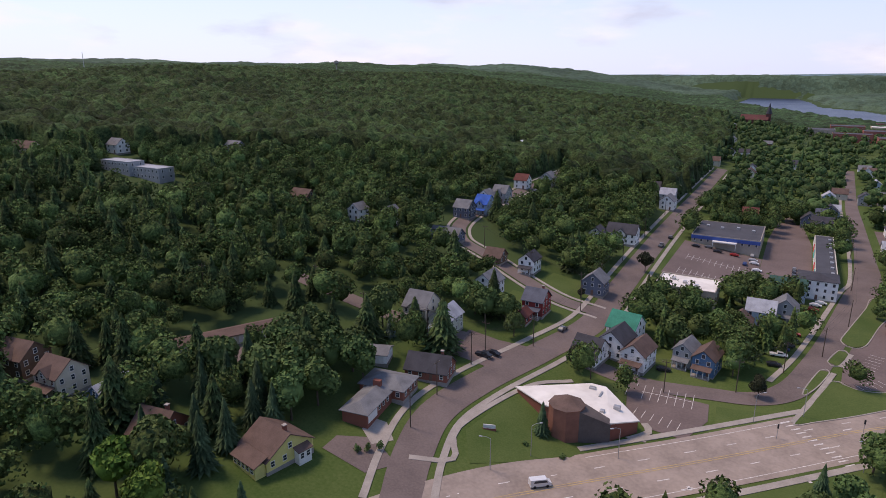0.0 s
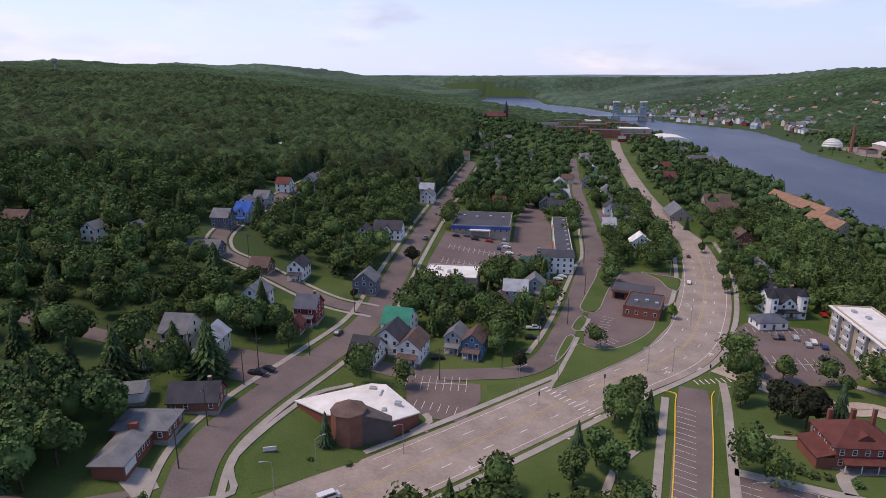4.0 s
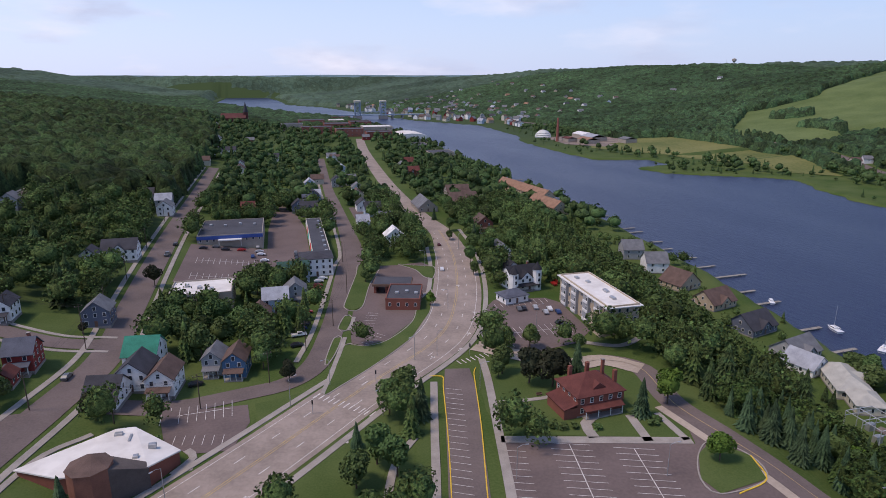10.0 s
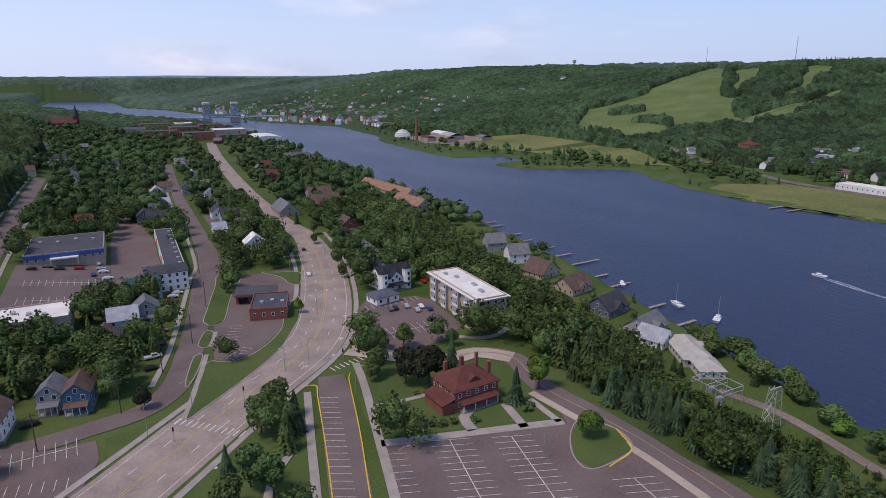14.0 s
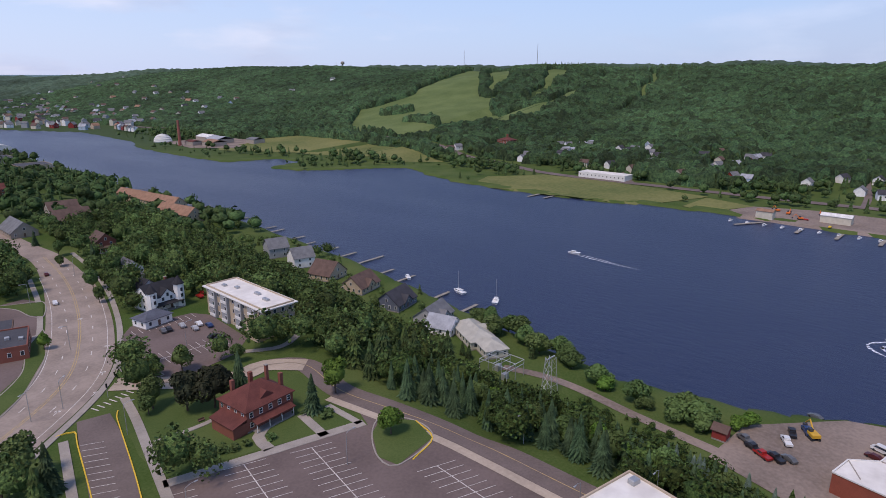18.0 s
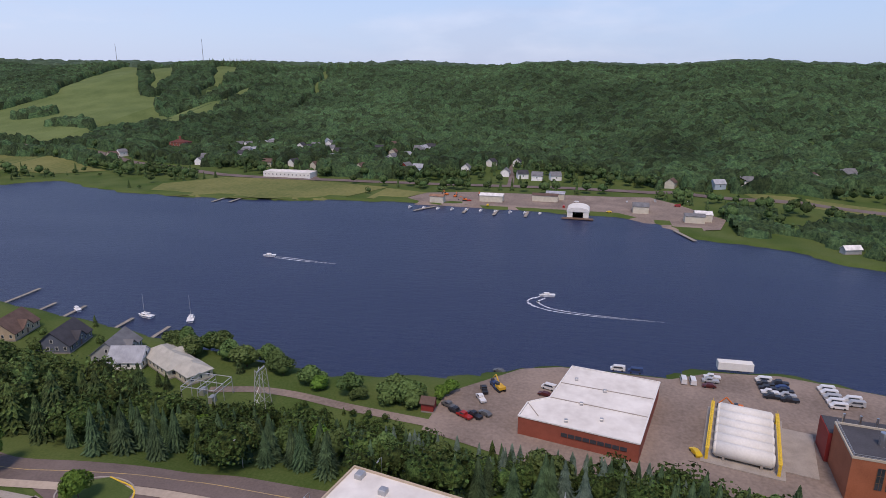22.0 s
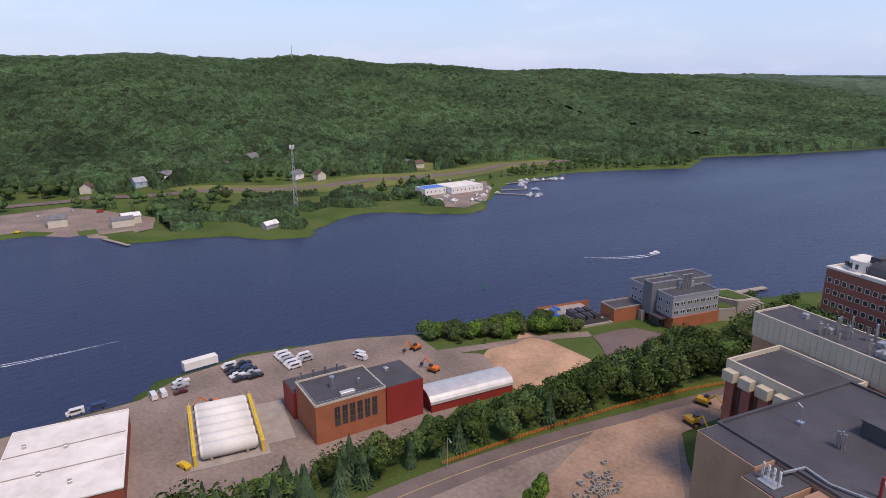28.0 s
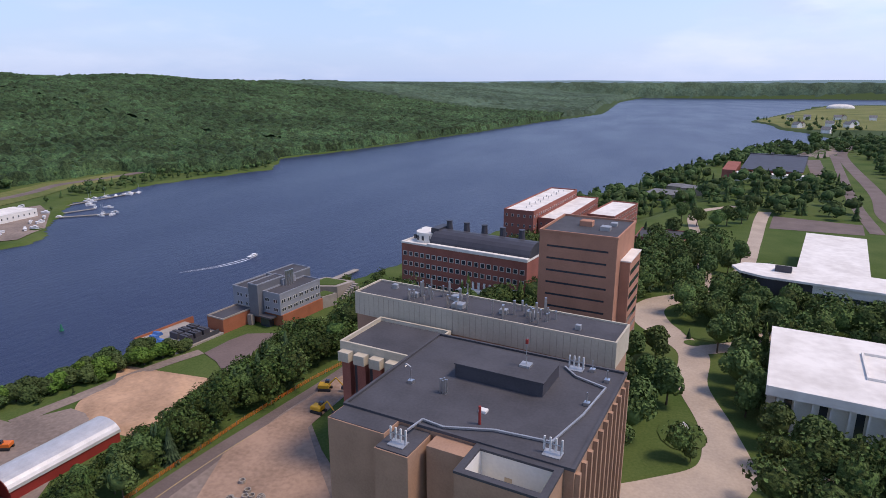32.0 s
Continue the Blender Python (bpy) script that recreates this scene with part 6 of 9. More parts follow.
part("chassis", MB().box(-1.3, 1.3, -5.8, 5.8, 0.35, 0.7), M["darkmetal"], tr)
for y in (-2, 2):
    part("wheel", MB().tube((-1.4, y, 0.4), (1.4, y, 0.4), 0.4, n=12), M["tar"], tr)
sd2 = house(178, 65, 0, 4, 4, 1, "y", "red", "brown", "n", "small red wooden shed in the yard", "shed", rise=1.2)
lb = thing("lake_research_centre", "grey metal and brick research centre on the shore", "research centre", 155, -213, 3, -14)
block_rect(134, 182, -245, -160, 0)
part("base", MB().box(-6.9, 4, -16, 8.9, -4, 4.6).box(4.02, 20, -20, 10, -4, 4.6), M["brickorange"], lb, "orange brick base")
part("base_wing", MB().box(9, 18.4, 10.02, 26.5, -4, 5.4), M["brickorange"], lb, "low orange brick wing")
part("wing_roof", MB().box(9.5, 17.9, 10.6, 26, 5.4, 5.5), M["tar"], lb)
part("wing_parapet", rim(MB(), 8.9, 18.5, 10.04, 26.6, 5.4, 0.6, 0.4), M["concrete"], lb)
part("wall", MB().box(-6.3, 3.2, -15.4, 9.4, 4.6, 13.4), M["graymetal"], lb)
part("lake_wing", MB().box(8.6, 20.4, -20, 10.4, 4.62, 13.4), M["graymetal"], lb)
for x0, x1, y0, y1 in ((-6.3, 3.2, -15.4, 9.4), (8.6, 20.4, -20, 10.4)):
    part("roof", MB().box(x0 + 0.3, x1 - 0.3, y0 + 0.3, y1 - 0.3, 13.4, 13.5), M["tar"], lb)
    part("roof_edge", rim(MB(), x0 - 0.1, x1 + 0.1, y0 - 0.1, y1 + 0.1, 13.4, 0.7, 0.35), M["graymetal"], lb)
ph = part("stair_tower", MB().box(3.22, 8.58, -3, 12.4, 3.2, 17.0).box(3.22, 14, -20, -3.02, 4.6, 16.4), M["slatepanel"], lb, "dark grey panelled spine")
part("spine_roof", MB().box(3.5, 8.3, -2.7, 12.1, 17.0, 17.1).box(3.5, 13.7, -19.7, -3.3, 16.4, 16.5), M["tar"], ph)
part("spine_edge", rim(rim(MB(), 3.15, 8.65, -3.05, 12.45, 17.0, 0.5, 0.3), 3.15, 14.05, -20.05, -3.1, 16.4, 0.5, 0.3), M["graymetal"], ph)
part("entrance", MB().box(-2, 3, 9.42, 12, -2, 3.4), M["glass"], lb, "dark glazed entrance under a canopy")
part("canopy", MB().box(-4, 3.2, 9.45, 13, 3.5, 4.1), M["tar"], lb)
part("pier", MB().box(6.2, 8.58, 12.42, 14.2, -3, 3.9), M["concrete"], lb, "pale concrete entrance pier")
for i in range(4):
    f = part("flue", MB().tube((0.9, -2.2 - 1.3 * i, 13.4), (0.9, -2.2 - 1.3 * i, 19.4), 0.42, n=10), M["stainless"], lb)
    part("cap", MB().tube((0.9, -2.2 - 1.3 * i, 19.4), (0.9, -2.2 - 1.3 * i, 20.0), 0.52, n=10), M["stainless"], f)
part("flue_screen", MB().box(1.8, 3.1, -9, -1, 13.5, 16.2), M["graymetal"], lb)
for st_ in range(2):
    for i in range(7):
        for dx in (-0.62, 0.62):
            window(lb, -6.34, -13.6 + 3.5 * i + dx, 6.8 + 3.7 * st_, -90)
    for x in (-4.4, -3.2, 0.4, 1.6):
        window(lb, x, 9.44, 6.8 + 3.7 * st_, 180)
    for x in (10.4, 12.2, 15.4, 17.2):
        window(lb, x, 10.44, 6.8 + 3.7 * st_, 180)
part("terrace_wall", MB().prism([(-5, -42), (12, -40), (14, -28), (6, -26), (-3, -31)], -4, 5.2).prism([(-8.5, -24), (-1, -24), (-1, -16.2), (-6.5, -16.2)], -4, 5.0), M["concrete"], lb)
part("green_roof", MB().prism([(-2, -39.5), (10, -38.5), (11, -31), (5, -28.5), (-1, -32)], 5.2, 5.5), M["lawn"], lb, "planted terrace roof")
part("green_roof", MB().prism([(-7.6, -23.3), (-1.6, -23.3), (-1.6, -16.8), (-6, -16.8)], 5.0, 5.3), M["lawn"], lb, "planted terrace roof")
for i in range(8):
    part("step", MB().box(-9 + 0.4 * i, -5.4, -40 + 1.2 * i, -38.8 + 1.2 * i, -2, 5.0 - 0.6 * i), M["concrete"], lb)
# the walled plant yard beside it
py_ = thing("plant_yard", "walled yard with chillers and pipework by the shore", "plant yard", 155, -213, 3, -14)
part("brick_wall", MB().box(33.2, 33.6, 22, 50, -3, 1.0).box(11, 33.2, 49.6, 50, -3, 1.0), M["brickorange"], py_)
part("paving", MB().box(9, 33.2, 26.62, 49.6, -3, 0.1), M["concrete"], py_)
for i in range(3):
    for j in range(2):
        ch = part("chiller", MB().box(13 + 6 * j, 17.5 + 6 * j, 30 + 4 * i, 33 + 4 * i, 0.1, 2.6), M["darkmetal"], py_)
        for k_ in range(3):
            part("fan", MB().tube((14 + 6 * j + 1.3 * k_, 31.5 + 4 * i, 2.6), (14 + 6 * j + 1.3 * k_, 31.5 + 4 * i, 2.9), 0.55, n=10), M["tar"], ch)
for i in range(5):
    part("fence_post", MB().tube((10, 28 + 5 * i, 0), (10, 28 + 5 * i, 2.2), 0.08, n=6), M["tar"], py_)
part("fence_mesh", MB().box(9.96, 10.04, 28, 48, 0.3, 2.1), M["tar"], py_, "dark screened fence")
for x, y in ((30, 42), (28, 45), (22, 46)):
    part("tarpaulin", MB().along([(y - 1.6, 0.1), (y - 1.1, 1.3), (y + 0.6, 1.6), (y + 1.6, 0.1)], "x", x - 1.6, x + 1.6), M["tarpblue"], py_, "blue covered stack")
apr = MB()
patch(apr, [(166, -171), (164, -184), (161, -192), (150, -196), (137, -197), (137, -192), (146, -187), (149, -180), (146, -168), (142, -162), (143, -158), (150, -160), (157, -166)], 0.22, 3)
site("apron", apr, M["lot"], "small asphalt car park of the research centre", "car park")
for i in range(8):
    ribbon(wl, [(163.5 - 0.6 * i, -170 - 1.9 * i), (168 - 0.6 * i, -170.8 - 1.9 * i)], 0.2, 0.28)
dk = thing("concrete_pier", "narrow pale pier out in the lake", "pier", 160, -281, 0, -14)
part("deck", MB().box(-1.6, 1.6, -12, 12, 0.5, 1.0), M["concrete"], dk)
for y in (-10, 0, 10):
    part("pile", MB().tube((0, y, -3), (0, y, 0.5), 0.4), M["concrete"], dk)

# ---- the far shore ----
fs = MB()
ribbon(fs, [(560, 1500), (640, 1150), (690, 900), (690, 700), (640, 520), (598, 390), (606, 200), (612, 6), (580, -102), (554, -200), (540, -290), (540, -350), (547, -427), (560, -472), (548, -542), (540, -640)], 11, 0.5, step=8, cols=2)
ribbon(fs, [(600, 300), (640, 330), (700, 340), (780, 380), (800, 300)], 7, 0.5, step=8)
ribbon(fs, [(612, 100), (660, 105), (740, 120)], 6, 0.5, step=8)
site("far_road", fs, M["asphalt"], "grey shore road below the hill", "road")
block_path([(690, 900), (690, 700), (640, 520), (598, 390), (606, 200), (612, 6), (580, -102), (554, -200), (540, -290), (540, -350), (547, -427), (560, -472), (548, -542)], 26)
block_path([(574, -130), (554, -200), (540, -290), (540, -350), (547, -427), (560, -472), (548, -542)], 52)
md = MB()
for poly in ([(488, 420), (492, 330), (506, 240), (580, 215), (592, 290), (590, 400), (540, 440)], [(640, 940), (650, 700), (600, 560), (560, 600), (556, 700), (470, 900), (520, 1000)], [(570, -120), (600, -110), (572, -200), (564, -290), (562, -350), (572, -427), (580, -472), (566, -545), (535, -545), (540, -472), (522, -420), (512, -345), (510, -290), (530, -200)], [(590, -330), (640, -385), (608, -412), (566, -380)], [(515, 190), (560, 170), (575, 215), (520, 215)]):
    patch(md, poly, 0.35, 20)
    block_poly(poly)
site("meadow", md, M["meadow"], "dry yellow-green meadows by the far shore", "meadow")
yd = MB()
for poly in ([(506, 190), (504, 36), (456, -30), (470, -70), (506, -80), (585, -30), (575, 130), (560, 170)], [(476, -288), (431, -281), (407, -278), (397, -289), (411, -322), (450, -362), (486, -385), (500, -340)], [(500, 900), (455, 960), (470, 1090), (560, 1080), (570, 960)]):
    patch(yd, poly, 0.4, 20)
    block_poly(poly)
site("shore_yard", yd, M["gravel"], "bare gravel yards along the far shore", "yard")
sk = MB()
SKI = [[(726, 913), (879, 1053), (943, 1038), (990, 1026), (1170, 1129), (1356, 1198), (1428, 1240), (1500, 1250), (1480, 1215), (1134, 940), (1041, 864), (1023, 832), (1051, 826), (956, 760), (911, 705), (925, 690), (887, 657), (842, 627), (835, 673), (850, 726), (815, 760), (724, 721), (705, 806), (716, 870)],
       [(1476, 1197), (1440, 1080), (1271, 940), (1135, 881), (1050, 826), (1060, 850)], [(1400, 930), (1400, 850), (1344, 836), (1144, 765), (1100, 740), (1060, 745), (1200, 810), (1328, 885)],
       [(1368, 750), (1400, 716), (1074, 650), (994, 640), (887, 640), (880, 700), (950, 720), (1007, 672), (1070, 678)], [(1394, 646), (1394, 628), (1108, 540), (1018, 530), (1018, 542), (1108, 552)]]
for poly in SKI:
    patch(sk, poly, 0.8 + 0.01 * len(poly), 24)
site("ski_run", sk, M["ski"], "mown green ski runs on the far hill", "ski run")

bh = thing("boathouse", "white boathouse with an arched roof over the water", "boathouse", 501, 30, 0.4, 0)
part("wall", MB().box(-11, -10.6, -8, -4, 0, 5).box(-11, -10.6, 4, 8, 0, 5).box(-11, 8, -8.3, -8, 0, 5).box(-11, 8, 8, 8.3, 0, 5).box(7.7, 8, -8, 8, 0, 5), M["whitewall"], bh)
part("roof", MB().along([(-8.7 * math.cos(a * math.pi / 10), 5 + 3.6 * math.sin(a * math.pi / 10)) for a in range(11)][::-1], "x", -11.4, 8.4), M["whitewall"], bh, "white arched roof")
part("dock", MB().box(-16, -11, -12, 12, 0, 0.5), M["w_brown"], bh)
ce = thing("cell_tower", "tall grey lattice cell tower", "mast", 464, -173)
tm = MB()
for k in range(11):
    r0, r1, z0, z1 = 2.2 - 0.16 * k, 2.2 - 0.16 * (k + 1), 4.7 * k, 4.7 * (k + 1)
    for a in range(3):
        c0, s0, c1, s1 = math.cos(a * 2.094), math.sin(a * 2.094), math.cos((a + 1) * 2.094), math.sin((a + 1) * 2.094)
        tm.tube((r0 * c0, r0 * s0, z0), (r1 * c0, r1 * s0, z1), 0.14, n=4).tube((r0 * c0, r0 * s0, z0), (r1 * c1, r1 * s1, z1), 0.08, n=4).tube((r0 * c1, r0 * s1, z0), (r1 * c0, r1 * s0, z1), 0.08, n=4)
part("lattice", tm, M["metal"], ce)
for a in range(6):
    part("antenna", MB().box(1.6 * math.cos(a) - 0.25, 1.6 * math.cos(a) + 0.25, 1.6 * math.sin(a) - 0.25, 1.6 * math.sin(a) + 0.25, 49, 52), M["trim"], ce)
part("hut", MB().box(4, 8, -2, 2, -1, 3), M["whitewall"], ce)
block_house("long_shed", 600, 618, 308, 362, 5.5, M["whitewall"], M["membrane"], "long white shed across the lake", "shed", None, 0, 12, 1, 0.3)
block_house("boat_shed", 450, 474, -351, -315, 6, M["whitewall"], M["membrane"], "white boat shed at a small harbour", "shed", None, 0, 8, 1, 0.3)
block_house("boat_shed", 457, 473, -314, -291, 6, M["whitewall"], plain("blue_tarp_roof", (0.05, 0.20, 0.55), 0.5), "boat shed with a bright blue roof", "shed", None, 0, 5, 1, 0.3)
house(425, -137, 20, 5, 11, 1, "y", "gray", "white", "n", "small pale shed on the grassy point", "shed")
block_rect(715, 772, 552, 592)
lo = house(757, 576, 0, 17, 24, 3, "y", "brick", "red", "h", "red brick schoolhouse at the hill's foot", rise=5)
part("cupola", MB().prism([(1.6 * math.cos(a * 0.785), 1.6 * math.sin(a * 0.785)) for a in range(8)], 12, 17), M["w_brick"], lo)
for x, y, w, d, c in ((520, 150, 8, 12, "r_terra"), (535, 105, 10, 20, "r_white"), (548, 60, 9, 22, "r_brown"), (500, -62, 12, 12, "r_white"), (492, -55, 9, 14, "r_gray"), (520, -18, 14, 12, "r_gray"), (560, 52, 10, 16, "r_lgray"), (520, 990, 30, 40, "r_lgray"), (495, 960, 24, 34, "r_terra"), (528, 1040, 26, 46, "r_white"), (480, 1000, 16, 26, "r_red"), (550, 930, 20, 24, "r_gray")):
    b = thing("works_shed", "low industrial shed on the far shore", "shed", x, y)
    block_rect(x - w / 2, x + w / 2, y - d / 2, y + d / 2, 2)
    part("wall", MB().box(-w / 2, w / 2, -d / 2, d / 2, -2, 5 + w * 0.08), M["w_cream"] if w < 16 else M["w_stone"], b)
    part("roof", gable(MB(), w, d, 5 + w * 0.08, w * 0.14, "y"), M[c], b)
dm = thing("storage_dome", "white storage dome beside old smelter sheds", "dome", 470, 1090)
mb = MB()
for k in range(6):
    a0, a1 = k * math.pi / 12, (k + 1) * math.pi / 12
    mb.tube((0, 0, 14 * math.sin(a0)), (0, 0, 14 * math.sin(a1)), 15 * math.cos(a0), max(0.05, 15 * math.cos(a1)), 20)
part("shell", mb, M["whitewall"], dm, "", True)
sm = thing("smelter_chimney", "tall brick smelter chimney", "chimney", 462, 1010)
part("shaft", MB().tube((0, 0, -2), (0, 0, 40), 2.6, 1.7, 14), M["brickred"], sm)

# small houses across the water and in the far town, copied from six models
PROTO = []
for i, (wall, roof) in enumerate((("white", "gray"), ("white", "dark"), ("cream", "brown"), ("red", "gray"), ("lblue", "lgray"), ("tan", "terra"))):
    h = thing("house", "small %s house with a %s roof in the distance" % ({"lblue": "pale blue"}.get(wall, wall), {"lgray": "light grey", "gray": "grey", "terra": "rust"}.get(roof, roof)), "house", 0, 0, 0, 0, "distant houses")
    part("wall", MB().along([(-4.5, -3), (4.5, -3), (4.5, 5), (0, 8.4), (-4.5, 5)], "y", -5.5, 5.5), M["w_" + wall], h)
    part("roof", gable(MB(), 9, 11, 5, 3.5, "y"), M["r_" + roof], h)
    for x, y, rz in ((-1.8, -5.53, 0), (1.8, -5.53, 0), (-4.53, 0, -90)):
        put("window", WIN_ONE, h, x, y, 3.0, rz)
    PROTO.append(h)
FAR_H = [(771, 493), (771, 480), (703, 448), (658, 388), (665, 359), (827, 415), (845, 405), (809, 374), (772, 381), (838, 359), (850, 338), (852, 324), (848, 295), (831, 280), (788, 368), (742, 336), (771, 292), (658, 273), (675, 226), (668, 210), (654, 326), (681, 485), (656, 476), (661, 604), (679, 605), (805, 126), (715, 136), (720, 107), (663, 112), (654, 93), (649, 77), (652, 59), (678, 158), (623, -51), (622, -92), (634, -118), (697, -224), (667, -185), (596, -366), (590, -374), (592, -230), (576, -247), (692, -219)]
rng = random.Random(5)
FAR_H += [(rng.uniform(700, 810), rng.uniform(200, 470)) for _ in range(22)]
for x, y in FAR_H:
    copy_thing(PROTO[rng.choice((0, 0, 0, 1, 1, 2, 2, 4, 3))], pose(x, y, float(land(x, y)), 0, 0, rng.choice((0, 90, 70, 20))))
    block_rect(x - 26, x + 6, y - 9, y + 7, 0)
for x, y in ((-354, -1573), (-345, -1560), (-440, -1878), (-512, -1880), (-530, -1900), (-448, -1567), (-364, -1408), (-592, -1875), (-420, -1600), (-480, -1640), (-400, -1880), (-640, -1900)):
    copy_thing(PROTO[(0, 0, 2, 4)[int(-x) % 4]], pose(x, y, float(land(x, y)), 0, 0, -y % 90) @ Matrix.Diagonal((1.5, 1.5, 1.5, 1))).scale = (1.5, 1.5, 1.5)
u, v = np.meshgrid(np.linspace(0, 2 * math.pi, 25), np.linspace(0, math.pi / 2, 7))
dome_co = np.stack([48 * np.cos(u) * np.cos(v) ** 0.6, 26 * np.sin(u) * np.cos(v) ** 0.6, 15 * np.sin(v)], -1).reshape(-1, 3)
q = (np.arange(6)[:, None] * 25 + np.arange(24)[None, :]).ravel()
sd = thing("sports_dome", "white air-supported dome on the far meadow", "dome", -751, -2717)
part("shell", raw_mesh("shell", dome_co, np.stack([q, q + 1, q + 26, q + 25], 1), M["membrane"], True), None, sd)
part("footing", MB().box(-47, 47, -25, 25, -2, 0.3), M["concrete"], sd)
for i in range(95):
    y = rng.uniform(1450, 2350)
    x = float(np.interp(y, FAR_Y, FAR_X)) + 20 + abs(rng.gauss(0, 210))
    which, turn = rng.choice((0, 0, 0, 1, 2, 2, 3, 4, 5)), rng.uniform(0, 180)
    if i % 5 == 4:
        continue
    o = copy_thing(PROTO[which], pose(x, y, float(land(x, y)), 0, 0, turn) @ Matrix.Diagonal((1.3, 1.3, 1.5, 1)))
    o.scale = (1.3, 1.3, 1.5)
for i in range(46):
    y = rng.uniform(560, 1250)
    x = rng.uniform(-330, 200)
    if not (60 < x < 110):
        copy_thing(PROTO[rng.choice((0, 0, 1, 1, 2, 2, 3, 4))], pose(x, y, float(land(x, y)), 0, 0, rng.choice((0, 90))))
        block_rect(x - 7, x + 7, y - 12, y + 6, 0)
for i in range(14):
    y = rng.uniform(420, 760)
    x = rng.choice((22, 56, 54, 24, -90, -40))
    copy_thing(PROTO[rng.choice((0, 1, 2, 4))], pose(x + rng.uniform(-2, 2), y, float(land(x, y)), 0, 0, rng.choice((0, 90))))
    block_rect(x - 7, x + 7, y - 10, y + 6, 0)
for h in PROTO:
    h.location = (float(np.interp(1300 + 20 * PROTO.index(h), FAR_Y, FAR_X)) + 60, 1300 + 20 * PROTO.index(h), 8)

# plainer houses that climb the far town's hill
TINY = []
for wall, roof in (("white", "gray"), ("cream", "brown"), ("tan", "dark"), ("gray", "gray")):
    h = thing("house", "tiny %s house on the hill of the far town" % {"gray": "grey"}.get(wall, wall), "house", 0, 0, 0, 0, "far town houses")
    part("wall", MB().along([(-5, -5), (5, -5), (5, 6.5), (0, 10), (-5, 6.5)], "y", -6, 6), M["w_" + wall], h)
    part("roof", gable(MB(), 10, 12, 6.5, 3.6, "y"), M["r_" + roof], h)
    TINY.append(h)
for i in range(84):
    y = rng.uniform(1500, 2500)
    x = float(np.interp(y, FAR_Y, FAR_X)) + 40 + abs(rng.gauss(0, 330))
    m_ = pose(x, y, float(land(x, y)) + 4.0, 0, 0, rng.uniform(0, 180))
    if i < 4:
        TINY[i].matrix_world = m_
    else:
        copy_thing(TINY[i % 4], m_)
    block_rect(x - 14, x + 12, y - 22, y + 10, 0)

# downtown roofs on the near bank
for x, y, w, d, h, c, r_ in ((150, 1001, 40, 30, 11, "w_brick", "tar"), (110, 1060, 44, 34, 12, "brickred", "tar"), (160, 1090, 50, 40, 13, "w_stone", "membrane"), (60, 1120, 50, 30, 12, "brickred", "tar"), (100, 1180, 46, 40, 13, "brickred", "tar"), (20, 1200, 40, 40, 12, "w_stone", "tar"), (60, 1290, 50, 40, 13, "brickred", "tar"), (110, 1300, 30, 40, 12, "w_tan", "membrane"), (150, 1240, 40, 40, 12, "brickred", "tar"), (207, 832, 34, 30, 9, "w_tan", "tar"), (200, 950, 30, 24, 8, "w_stone", "tar"), (130, 1420, 40, 30, 12, "brickred", "tar")):
    block_house("town_block", x - w / 2, x + w / 2, y - d / 2, y + d / 2, h, M[c], M[r_], "downtown block with a flat roof", "town block", None, 6, 0, 2, 0.5)
am = thing("arena", "white barrel-roofed arena by the water", "arena", 215, 1085)
part("wall", MB().box(-30, 30, -34, 34, -3, 6), M["w_tan"], am)
part("roof", MB().along([(-31 * math.cos(a * math.pi / 10), 6 + 9 * math.sin(a * math.pi / 10)) for a in range(11)][::-1], "y", -35, 35), M["membrane"], am)
cs = thing("red_church", "large red sandstone church with a spire", "church", -83, 1252)
block_rect(-110, -50, 1230, 1280, 0)
M["maroon"] = mat("maroon_sandstone", (0.125, 0.046, 0.042), 0.9, 0.2, 0.1, 1.0, 0.1)
part("wall", MB().box(-22, 22, -12, 12, -8, 8), M["maroon"], cs)
part("roof", gable(MB(), 44, 24, 8, 8, "x"), M["maroon"], cs)
sp = part("spire_tower", MB().box(18, 26, -5, 3, -8, 18), M["maroon"], cs)
part("spire", MB().tube((22, -1, 18), (22, -1, 37), 5.0, 0.1, 8), M["r_dark"], sp)
block_house("apartment_block", -175, -150, 1015, 1045, 12, M["w_tan"], M["r_terra"], "tan block with an orange roof in the woods", "apartment block", None, 5, 0, 3, 0.4)

# lift bridge
lb2 = thing("lift_bridge", "blue-grey steel lift bridge with two towers", "bridge", 240, 1740, 0, 0)
bl = mat("bridge_steel", (0.30, 0.37, 0.45), 0.6, 0.15, 0.05, 0.6, 0.0)
part("deck", MB().box(-150, 150, -9, 9, 10, 12.5), bl, lb2)
for x in (-34, 36):
    for dx in (-7, 7):
        for dy in (-8, 8):
            part("tower_leg", MB().box(x + dx - 1, x + dx + 1, dy - 1, dy + 1, 8, 47), bl, lb2)
    for z in (16, 24, 32, 40):
        for y0 in (-9, 7.4):
            part("crossbeam", MB().box(x - 8, x + 8, y0, y0 + 1.6, z, z + 1.2), bl, lb2)
        for q in (-7, 7):
            part("brace", MB().tube((x - q, -8, z - 8), (x + q, -8, z), 0.6, n=4), bl, lb2)
    part("machine_house", MB().chest(x - 8.5, x + 8.5, -9.5, 9.5, 45, 50, 1.0), M["w_cream"], lb2)
    part("pier", MB().box(x - 11, x + 11, -12, 12, -3, 8), M["concrete"], lb2)
for x in (-120, -90, -62, 62, 90, 120):
    part("pier", MB().box(x - 2, x + 2, -8, 8, -3, 10), M["concrete"], lb2)
